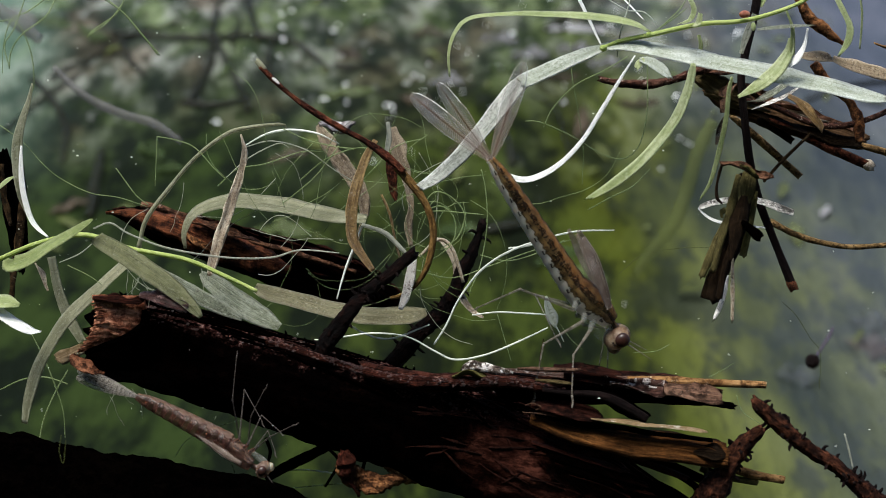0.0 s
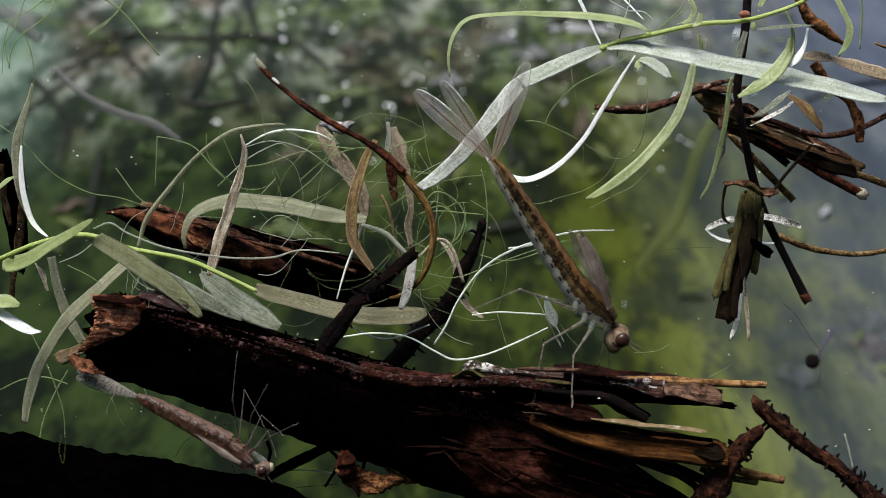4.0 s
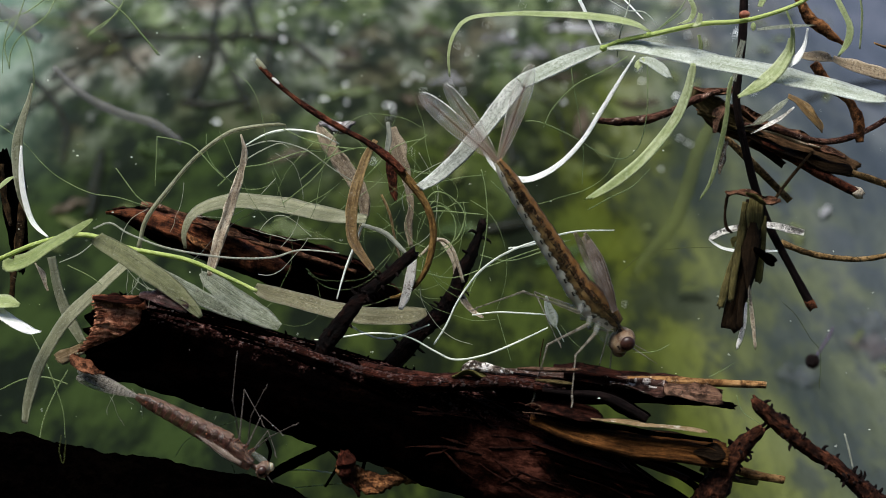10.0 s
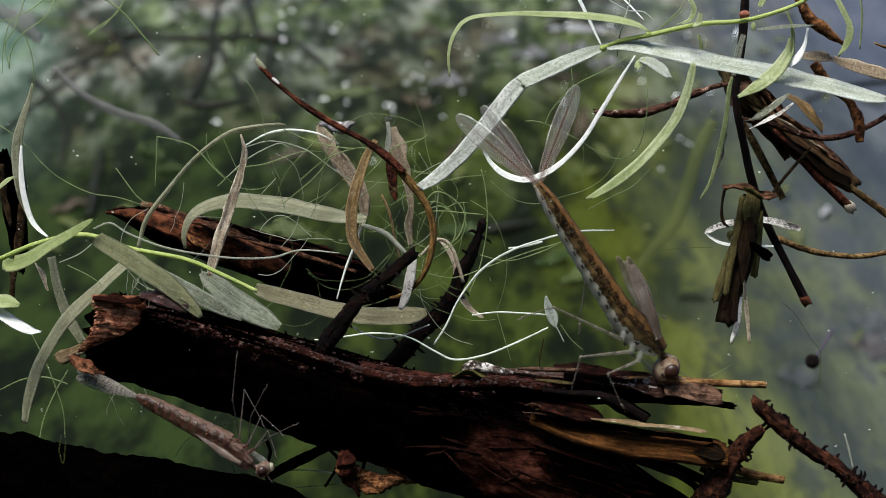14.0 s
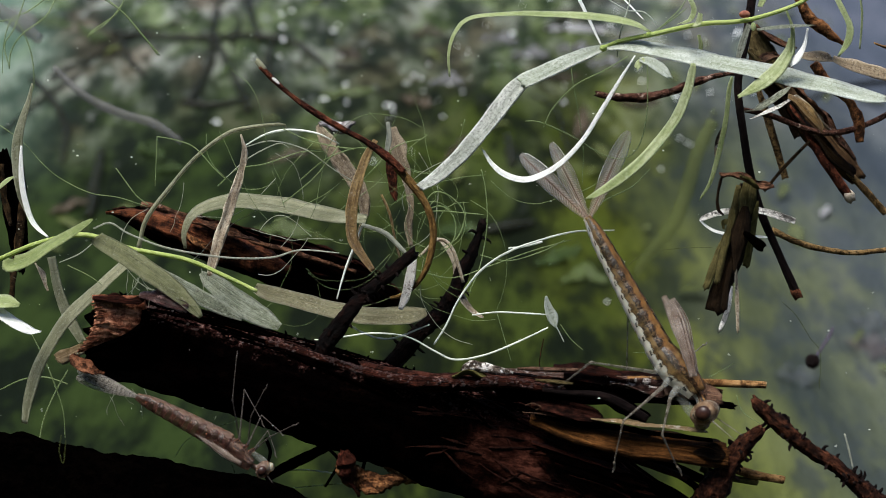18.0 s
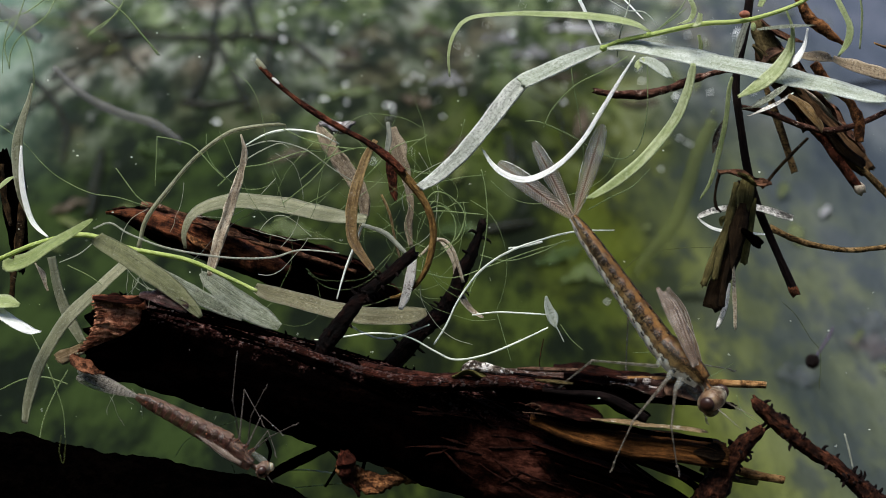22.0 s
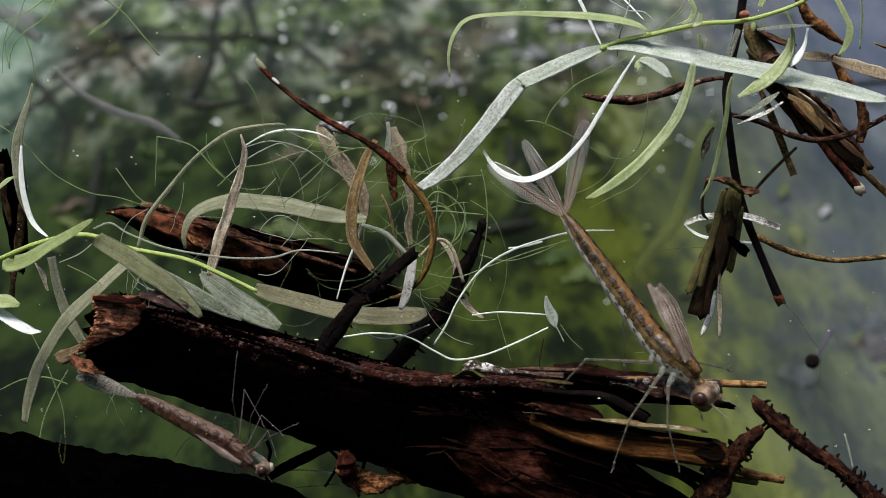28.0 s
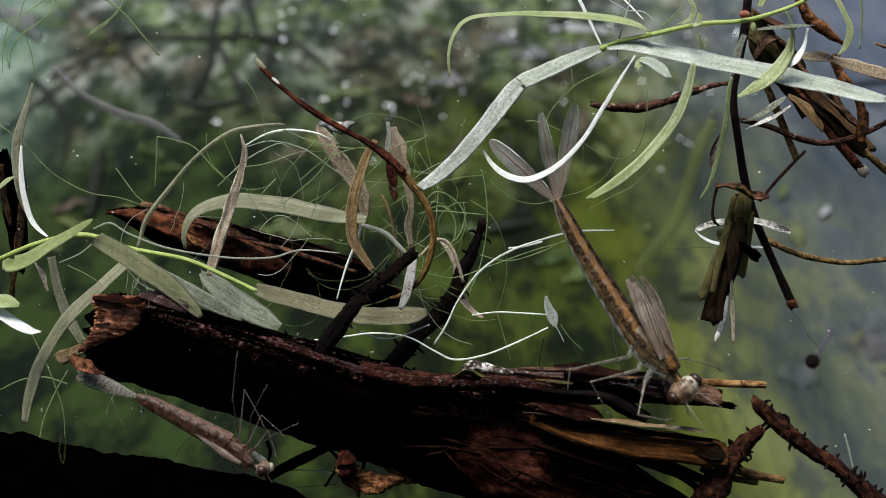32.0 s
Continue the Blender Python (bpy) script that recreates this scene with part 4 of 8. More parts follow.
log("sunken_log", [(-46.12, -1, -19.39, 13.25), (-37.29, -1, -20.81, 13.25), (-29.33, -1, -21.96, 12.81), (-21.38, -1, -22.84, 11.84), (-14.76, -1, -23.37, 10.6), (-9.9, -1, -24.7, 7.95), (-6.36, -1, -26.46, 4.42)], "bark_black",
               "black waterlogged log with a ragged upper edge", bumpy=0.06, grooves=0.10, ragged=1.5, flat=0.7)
back_log = log("drift_log", [(-30.65, 15, 3.46, 0.26), (-28.07, 15, 2.84, 1.75), (-24.98, 15, 1.7, 3.1), (-20.85, 15, 0.67, 3.82), (-16.2, 15, -0.83, 4.33), (-11.56, 15, -2.37, 4.95), (-7.43, 15, -3.66, 4.13), (-4.08, 15, -5.11, 1.86)], "bark",
               "dark driftwood log with a pointed tip and orange bare wood", bumpy=0.08, grooves=0.14, flat=0.6)
part("red_face", blade_grid([(-29.66, 11, 3.19, 0.2), (-27.67, 11, 3.14, 0.9), (-25.33, 11, 2.64, 1.79), (-22.59, 11, 1.64, 2.49), (-19.61, 11, 0.55, 2.79), (-17.12, 11, -0.45, 2.49), (-15.13, 11, -1.24, 1.69), (-13.44, 11, -1.84, 0.6)], 50, 1.0, 10, -0.15, 0.22, (0, -0.9, 0.4)), "drift_wood", back_log, "red-brown mottled wood")
part("bare_wood", blade_grid([(-22.65, 10.3, 1.54, 0.3), (-21.9, 10.3, 0.9, 0.86), (-20.93, 10.3, 0.43, 0.94), (-19.86, 10.3, 0.04, 0.86), (-18.9, 10.3, -0.26, 0.34)], 26, 0.4, 10, -0.1, 0.4, (0, -0.9, 0.4)), "rust", back_log, "orange bare wood")
part("bark_curl", blade_grid([(-21.98, 10.2, 2.35, 0.21), (-20.7, 10.2, 2.05, 0.64), (-19.2, 10.2, 1.62, 0.77), (-17.49, 10.2, 1.15, 0.73), (-16, 10.2, 0.6, 0.26)], 30, 0.3, 10, 0.3, 0.5, end=0.4), "crust_brown", back_log, "peeling tan bark")
part("torn_edge", tube_grid([(-27.06, 13, 4, 0.61), (-25.03, 13, 3.5, 0.81), (-21.99, 13, 2.48, 0.61), (-17.43, 13, 0.81, 0.51), (-13.38, 13, -0.35, 0.41), (-7.8, 13, -2.08, 0.41)], 50, 8, bumpy=0.5), "crust_brown", back_log, "pale frayed upper edge")

BACK = [(-30.65, 15, 3.46, 0.26), (-28.07, 15, 2.84, 1.75), (-24.98, 15, 1.7, 3.1), (-20.85, 15, 0.67, 3.82), (-16.2, 15, -0.83, 4.33), (-11.56, 15, -2.37, 4.95), (-7.43, 15, -3.66, 4.13), (-4.08, 15, -5.11, 1.86)]
fibres(back_log, BACK, 6, 50, 0.6, "bark", -40, 130)
fibres(back_log, BACK, 7, 36, 0.6, "wine", -20, 110, 0.1, 0.3)


def thorny(name, pts, material, label, spikes, length, seed, sides=14):
    """A root with short black rootlets standing off it."""
    root = thing(name, pts[0], label, "root")
    part("bark", tube_grid(pts, 150, 22, bumpy=0.38, grooves=0.14, ragged=0.6, seed=seed), material, root)
    rng = random.Random(seed)
    c = spline(pts, 60)
    t = frames_along(c[:, :3])
    for _ in range(spikes):
        i = rng.randrange(3, 59)
        a = rng.uniform(0, 6.28)
        s = np.cross(t[i], (0, 1, 0))
        d = s * math.cos(a) + np.array((0, 1, 0)) * math.sin(a) * 0.7
        r = c[i, 3] / 2
        l = length * rng.uniform(0.5, 1.3)
        p0, p1 = c[i, :3] + d * r * 0.7, c[i, :3] + d * (r + l * 0.6)
        p2 = p1 + d * l * 0.4 + t[i] * l * rng.uniform(-0.5, 0.6)
        part("rootlet", tube_grid([(*p0, 0.34), (*p1, 0.24), (*p2, 0.10)], 6, 5), "black_stem", root)
    return root


thorny("root", [(-9.83, 1, -8.43, 1.5), (-8.75, 1, -6.72, 1.35), (-6.5, 1, -3.92, 1.1), (-4.24, 1, -1.94, 0.95), (-2.21, 1, -0.23, 0.85)], "root_black", "black-brown broken root stub with short rootlets", 22, 0.5, 11)
thorny("root", [(-4.59, 9, -10.2, 1.5), (-2.15, 9, -7.37, 1.45), (0.29, 9, -5.08, 1.3), (2, 9, -1.42, 1.1), (2.83, 9, 0.54, 1.0), (3.51, 9, 2.29, 0.85)], "root_black", "dark reddish broken root behind a leaf", 20, 0.7, 12)
thorny("root", [(24.04, -2, -11.58, 0.44), (24.48, -2, -12.11, 0.96), (25.4, -2, -13.07, 1.18), (27.8, -2, -15.08, 1.09), (30.43, -2, -16.83, 1.18), (32.61, -2, -18.71, 1.4), (35.23, -2, -21.16, 1.66)], "root", "reddish-brown spiny root standing on the bed", 60, 0.5, 13)
thorny("root", [(20.13, 0, -20.71, 2.23), (21.7, 0, -18.48, 1.88), (23.26, 0, -16.03, 1.52), (25.18, 0, -14.15, 0.71)], "root", "red-brown root stump with black rootlets", 40, 0.45, 14)

post = thing("stem_stub", (-36.23, 6, -1.85), "dark rotting plant stub with a brown sheath", "plant stub")
part("core", tube_grid([(-36.95, 6, 8.2, 0.76), (-36.52, 6, 5.74, 1.42), (-35.95, 6, 2.89, 1.71), (-35.52, 6, 0.05, 1.42), (-35.38, 6, -1.85, 0.57)], 30, 12, bumpy=0.15, grooves=0.2, ragged=0.5), "bark_black", post)
part("sheath", blade_grid([(-34.69, 4, 6.79, 0.37), (-34.6, 4, 4.7, 0.46), (-34.78, 4, 1.44, 0.65), (-35.25, 4, -1.35, 0.56), (-35.53, 4, -4.14, 0.37)], 26, 0.3, 20, 0.2, 0.4), "sheath", post)
part("sheath", blade_grid([(-36.73, 5, 7.09, 0.38), (-36.54, 5, 4.74, 0.47), (-35.88, 5, 1.93, 0.38)], 16, 0.3, 20, 0.2, 0.4), "sheath", post)
part("frayed_strip", blade_grid([(-34.24, 5, -0.66, 0.23), (-33.53, 5, -1.83, 0.38), (-32.83, 5, -3.48, 0.19)], 16, 0.2, 30, 0.2, 0.6), "leaf_dry", post)


# ---- plant at the wood: green runner with drooping blades ----
runner = thing("water_plant", (-28.3, 0, 1.07), "green runner with long thin fading blades over the log", "water plant")
part("stem", tube_grid([(-36.34, 0, -1.29, 0.36), (-35, 0, -0.76, 0.36), (-31.88, 0, 0.49, 0.38), (-28.3, 0, 1.12, 0.38), (-24.73, 0, 0.04, 0.38), (-20.27, 0, -0.85, 0.36), (-17.14, 0, -2.19, 0.36), (-14.69, 0, -3.35, 0.31)], 60, 10, bumpy=0.05), "stem_green", runner)
for pts, mat, tilt, label in (
        ([(-27.18, -1, 0.93, 0.97), (-26.76, -1, 0.56, 1.11), (-24.99, -1, -0.46, 1.3), (-23.32, -1, -1.61, 1.34), (-21.65, -1, -2.73, 1.26), (-20.35, -1, -3.8, 1.08), (-19.42, -1, -4.77, 0.78), (-18.94, -1, -5.33, 0.3)], "leaf_olive", 15, "green broad blade"),
        ([(-24.5, 3, -0.96, 0.23), (-22.95, 3, -2.03, 0.89), (-21.21, 3, -3.09, 1.12), (-19.46, 3, -4.12, 1.2), (-17.72, 3, -5.03, 0.97), (-16.37, 3, -5.7, 0.39)], "leaf_grey", -20, "whitish half-clear blade"),
        ([(-19.94, 4, -1.98, 0.32), (-19.19, 4, -2.62, 1.21), (-17.88, 4, -3.69, 1.61), (-16.27, 4, -4.83, 1.69), (-14.66, 4, -5.8, 1.41), (-13.45, 4, -6.45, 0.6)], "leaf_grey", 10, "grey half-clear blade"),
        ([(-33.88, -2, -0.82, 0.37), (-33.46, -2, -1.23, 1.14), (-32.26, -2, -0.92, 1.14), (-30.61, -2, 0.13, 1.07), (-28.96, -2, 1.11, 0.81), (-27.67, -2, 1.93, 0.55), (-27.12, -2, 2.3, 0.18)], "leaf", 10, "fresh green blade"),
        ([(-25.87, 3, -1.24, 0.92), (-28.27, 3, -3.41, 1.1), (-30.8, 3, -5.94, 1.2), (-32.64, 3, -8.93, 1.1), (-33.7, 3, -11.92, 0.92), (-34.11, 3, -14.22, 0.55)], "leaf_dull", -5, "tan-green drooping blade"),
        ([(-32.91, 6, -0.66, 0.57), (-32.2, 6, -3.75, 0.66), (-31.25, 6, -6.12, 0.76), (-30.31, 6, -7.78, 0.57)], "leaf_dull", 30, ""),
        ([(-15.82, 6, -3.25, 0.7), (-14.75, 6, -3.7, 1.15), (-12.28, 6, -4.38, 1.27), (-9.41, 6, -5.14, 1.36), (-6.53, 6, -5.61, 1.44), (-3.66, 6, -5.67, 1.44), (-2.22, 6, -5.51, 1.15), (-1.4, 6, -5.26, 0.62)], "leaf_tan", 12, "tan blade lying along the wood"),
        ([(-22.05, 8, 0.05, 0.29), (-22.15, 8, 1.4, 0.58), (-21.23, 8, 3.05, 1.06), (-18.57, 8, 4.01, 1.35), (-14.7, 8, 3.82, 1.64), (-10.83, 8, 3.05, 1.55), (-6.58, 8, 2.47, 0.97)], "leaf_dull", 18, "arched half-clear blade"),
        ([(-33.14, 2, 13.36, 0.14), (-33.42, 2, 11.99, 0.36), (-33.92, 2, 10.44, 0.59), (-34.28, 2, 8.98, 0.77), (-34.37, 2, 7.34, 0.82), (-34.28, 2, 5.74, 0.68), (-34.01, 2, 4.15, 0.46), (-33.6, 2, 2.87, 0.18)], "leaf_dull", 20, "tan standing blade"),
        ([(-33.87, 1.6, 8.31, 0.14), (-33.92, 1.6, 6.86, 0.32), (-33.82, 1.6, 5.27, 0.41), (-33.55, 1.6, 3.77, 0.41), (-33.1, 1.6, 2.41, 0.36), (-32.51, 1.6, 1.59, 0.27), (-31.74, 1.6, 0.95, 0.14)], "leaf_white", 20, "white curled edge of a standing blade"),
        ([(-35.89, 0, -4.2, 0.98), (-34.55, 0, -4.2, 0.98), (-33.48, 0, -4.46, 0.27)], "leaf_bright", 10, "fresh green blade tip"),
        ([(-35.89, 0, -4.42, 0.62), (-34.55, 0, -5.4, 0.71), (-32.77, 0, -6.43, 0.62), (-31.79, 0, -6.56, 0.18)], "leaf_white", 20, "bleached blade tip"),
        ([(-35.81, 1, 4.56, 0.27), (-34.91, 1, 5.37, 0.45), (-34.28, 1, 5.77, 0.14)], "leaf_bright", 10, "")):
    part("leaf", blade_grid(pts, 40, 0.14, tilt, 0.15, 0.06, seed=pts[0][0]), mat, runner, label)
part("aerial_root", tube_grid([(-27.63, 0, 1.61, 0.13), (-26.29, 0, 2.05, 0.15), (-24.73, 0, 1.16, 0.15), (-21.61, 0, 0.04, 0.15), (-17.14, 0, -0.67, 0.15), (-13.57, 0, -0.67, 0.15), (-11.34, 0, -0.09, 0.13), (-8.21, 0, -0.31, 0.09)], 60, 6), "thread_grey", runner, "white thread-like root")
part("root_stalk", tube_grid([(-25.31, 5, 0.05, 0.42), (-24.7, 5, 2.4, 0.38), (-23.2, 5, 4.51, 0.38), (-20.62, 5, 7.56, 0.33), (-18.03, 5, 9.53, 0.38), (-16.16, 5, 10.1, 0.33), (-13.43, 5, 10.38, 0.23), (-13.06, 5, 10, 0.14)], 50, 8, bumpy=0.1), "leaf_dull", runner, "tan arching stalk")

# ---- dead leaves and stalks caught in the tangle ----
DEAD = "dead leaves in the tangle"
single("dead_leaf", blade_grid([(-16.32, 2, 9.25, 0.14), (-16.05, 2, 8.16, 0.41), (-16.09, 2, 7.11, 0.5), (-16.41, 2, 5.74, 0.64), (-16.87, 2, 4.38, 0.77), (-17.37, 2, 2.78, 0.87), (-17.96, 2, 0.96, 0.91), (-18.51, 2, -0.87, 0.82), (-18.83, 2, -2.14, 0.36)], 44, 0.2, 20, 0.35, 0.25, end=0.4), "leaf_dry", "dry tan twisted dead leaf hanging over the log", "dead leaf", DEAD)
single("dead_leaf", blade_grid([(-5.48, 3, 8.89, 0.41), (-6.17, 3, 7.64, 0.64), (-6.68, 3, 6.26, 0.78), (-7.23, 3, 4.42, 0.92), (-7.48, 3, 2.58, 0.97), (-7.37, 3, 0.87, 0.87), (-6.68, 3, -0.46, 0.69), (-5.71, 3, -1.8, 0.41)], 44, 0.3, 10, 0.45, 0.12), "leaf_brown", "brown curled dead leaf", "dead leaf", DEAD)
single("dead_leaf", blade_grid([(-4.36, 6, 10.2, 0.81), (-3.94, 6, 8.92, 1.28), (-3.51, 6, 7.4, 1.23), (-3.08, 6, 5.98, 0.85), (-2.8, 6, 4.55, 0.62), (-2.7, 6, 3.27, 0.57), (-2.89, 6, 1.95, 0.66), (-2.7, 6, 0.24, 0.43)], 44, 0.3, 5, 0.4, 0.25, (0, -0.95, 0.3), end=0.3), "husk_leaf", "grey-brown frayed dead leaf", "dead leaf", DEAD)
single("dead_leaf", blade_grid([(-2.39, 3, -0.51, 0.64), (-2.67, 3, -2.26, 0.83), (-3.04, 3, -3.87, 0.74), (-3.5, 3, -4.93, 0.37)], 22, 0.25, 15, 0.3, 0.1), "speckled", "white dead leaf with black specks", "dead leaf", DEAD)
single("dead_leaf", blade_grid([(-10.95, 10, 10.8, 0.39), (-10.55, 10, 10.11, 1.08), (-9.61, 10, 8.53, 1.33), (-8.13, 10, 6.56, 1.43), (-7.1, 10, 4.93, 1.18), (-6.8, 10, 3.3, 0.84), (-7.15, 10, 2.02, 0.39), (-7.69, 10, 0.05, 0.25), (-8.33, 10, -1.63, 0.15)], 44, 0.2, 0, 0.25, 0.25, (0, -0.95, 0.3)), "husk_leaf", "pale tan rolled dead leaf", "dead leaf", DEAD)
single("dead_leaf", tube_grid([(-10.59, 8, 10.64, 0.43), (-9.95, 8, 10.75, 0.82), (-9.24, 8, 10.46, 0.99), (-8.53, 8, 10.43, 0.82), (-8, 8, 10.71, 0.46), (-7.54, 8, 10.78, 0.21)], 50, 16, bumpy=0.6, grooves=0.4, ragged=0.3, flat=0.5), "lilac_scrap", "grey silt-covered crumpled dead leaf", "dead leaf", DEAD)
single("dead_leaf", blade_grid([(-4.7, 7, 8.1, 0.38), (-4.5, 7, 7.14, 0.81), (-4.31, 7, 6.04, 0.81), (-4.17, 7, 4.93, 0.72), (-3.98, 7, 3.98, 0.14)], 22, 0.3, 5, 0.4, 0.2, (0, -0.95, 0.3)), "red_stem", "dark red dead leaf tip", "dead leaf", DEAD)
single("dead_leaf", blade_grid([(-0.68, 9, 1.12, 0.2), (0.29, 9, 0.05, 0.49), (1.03, 9, -1.42, 0.49), (1.51, 9, -3.86, 0.78), (2.25, 9, -5.22, 0.59), (3.51, 9, -5.91, 0.2)], 26, 0.25, 20, 0.3, 0.3), "leaf_dry", "tan crumpled dead leaf on the wood", "dead leaf", DEAD)
single("dead_leaf", blade_grid([(-4.56, 4, 10.46, 0.37), (-4.46, 4, 9.35, 0.46), (-4.65, 4, 7.95, 0.37)], 14, 0.2, 20, 0.3, 0.2), "thread_grey", "thin grey dead leaf scrap", "dead leaf", DEAD)
stalk = thing("broken_stalk", (-15.15, 3, 15.15), "reddish-brown bent stalk with a pale cut end", "stalk")
part("stalk", tube_grid([(-14.82, 3, 14.87, 0.46), (-13.53, 3, 13.53, 0.46), (-11.23, 3, 11.65, 0.51), (-8.47, 3, 9.94, 0.51), (-6.17, 3, 8.7, 0.55), (-4.33, 3, 7.32, 0.64), (-3.18, 3, 6.26, 0.51)], 70, 12, bumpy=0.25, grooves=0.05), "red_stem", stalk)
part("cut_end", tube_grid([(-15.19, 3, 15.38, 0.41), (-14.92, 3, 15.05, 0.51), (-14.55, 3, 14.64, 0.46)], 10, 12, bumpy=0.12, ragged=0.2), "leaf_dull", stalk, "pale cut end")
part("crust", blade_grid([(-13.85, 2.6, 13.89, 0.28), (-13.57, 2.6, 13.66, 0.46), (-13.3, 2.6, 13.39, 0.28)], 8, 0.3, 0, 0.3, 0.5), "speckled", stalk, "white crust")
single("dead_stalk", tube_grid([(-3.88, 3.4, 6.7, 0.55), (-3.33, 3.4, 6.2, 0.65), (-2.22, 3.4, 4.9, 0.65), (-1.39, 3.4, 3.61, 0.6), (-0.83, 3.4, 1.9, 0.55), (-0.88, 3.4, 0.23, 0.55), (-1.39, 3.4, -1.66, 0.51), (-2.27, 3.4, -2.96, 0.42), (-3.33, 3.4, -3.75, 0.37), (-4.35, 3.4, -4.02, 0.23)], 70, 12, bumpy=0.16), "gold_stalk", "brown curved dead stalk looping through the tangle", "dead stalk")
single("dead_stalk", tube_grid([(-6.76, 5, 2.02, 0.33), (-4.88, 5, 1.36, 0.42), (-3.48, 5, 0.05, 0.38), (-2.77, 5, -0.66, 0.23)], 24, 8, bumpy=0.15), "thread_grey", "thin grey dead stalk in the tangle", "dead stalk")
single("dead_stalk", tube_grid([(-5.22, 7, 4.6, 0.19), (-4.5, 7, 2.92, 0.24), (-4.02, 7, 0.53, 0.19), (-3.45, 7, -1.39, 0.14)], 24, 6, bumpy=0.15), "leaf_brown", "thin dark dead stalk in the tangle", "dead stalk")
single("dead_stalk", tube_grid([(-1.99, 6, -0.66, 0.24), (-0.43, 6, 0.76, 0.28), (0.76, 6, 0.05, 0.33), (1.71, 6, -2.8, 0.28)], 24, 6, bumpy=0.2), "leaf_dry", "thin tan dead stalk in the tangle", "dead stalk")

WHITE = "white stalks"
for pts in ([(-10.6, 4, -7.49, 0.11), (-8.09, 4, -7.21, 0.13), (-5.77, 4, -6.93, 0.13), (-2.98, 4, -7.21, 0.13), (-0.65, 4, -8.42, 0.16), (0.98, 4, -9.11, 0.16), (3.53, 4, -8.7, 0.16), (6.32, 4, -7.58, 0.16), (8.65, 4, -6.46, 0.13)],
            [(-0.75, 5, -7.94, 0.16), (0.28, 5, -6.29, 0.16), (1.31, 5, -4.18, 0.16), (3.1, 5, -1.83, 0.19), (5.45, 5, -0.23, 0.19), (8.27, 5, 0.8, 0.16), (11.08, 5, 1.46, 0.16), (14.28, 5, 1.55, 0.11)],
            [(2.4, 5, -5.49, 0.14), (4.51, 5, -5.26, 0.14), (6.86, 5, -5.35, 0.14), (8.55, 5, -5.45, 0.11)],
            [(5.5, 6, 0.05, 0.14), (6.92, 6, 0.24, 0.17), (8.35, 6, 0.62, 0.17)],
            [(-6.96, 8, 1.98, 0.14), (-7.69, 8, 0.05, 0.17), (-8.41, 8, -1.89, 0.17), (-9.09, 8, -4.3, 0.11)],
            [(-8.81, 7, -5.7, 0.11), (-6.9, 7, -7.04, 0.17), (-4.5, 7, -7.61, 0.17), (-1.15, 7, -6.42, 0.11)],
            [(-17.28, 9, 8.84, 0.11), (-15.33, 9, 9.91, 0.17), (-13.38, 9, 10.3, 0.2), (-10.94, 9, 10.01, 0.14), (-8.98, 9, 9.08, 0.08)],
            [(9.06, 6, -5.64, 0.08), (9.68, 6, -6.83, 0.11), (10.15, 6, -7.78, 0.08)]):
    single("pale_stalk", tube_grid(pts, 44, 8, bumpy=0.06), "thread_white", "thin smooth white plant stalk", "stalk", WHITE)
single("small_leaf", blade_grid([(8.55, 5, -3.9, 0.19), (8.74, 5, -4.88, 0.75), (9.11, 5, -5.82, 0.94), (9.39, 5, -6.53, 0.19)], 18, 0.12, 10, 0.3, 0.05), "leaf_pale", "small pale pointed leaf on a white stalk", "leaf")

# ---- plant above: green stem with pale drooping blades ----
upper = thing("pond_weed", (19.93, -2, 17.35), "green stemmed pond weed with long bleached blades", "water plant")
part("stem", tube_grid([(12.33, -2, 15.56, 0.26), (13.81, -2, 16.13, 0.35), (16, -2, 16.57, 0.39), (19.93, -2, 17.4, 0.39), (23.43, -2, 17.7, 0.35), (26.93, -2, 18.75, 0.31), (29.55, -2, 20.15, 0.26)], 60, 10, bumpy=0.05), "stem_green", upper)
part("node", ball_grid((12.34, -2.6, 15.45), 0.3, 0.3, 0.27), "stem_green", upper)
part("node", ball_grid((15.84, -2.4, 16.5), 0.24, 0.22, 0.22), "stem_green", upper)
part("red_bud", ball_grid((23.19, -2.6, 18.05), 0.42, 0.3, 0.3), "bud", upper, "reddish bud")
part("bud", ball_grid((23.82, -2.8, 17.07), 0.2, 0.18, 0.32), "leaf_bright", upper, "small yellow-green bud")
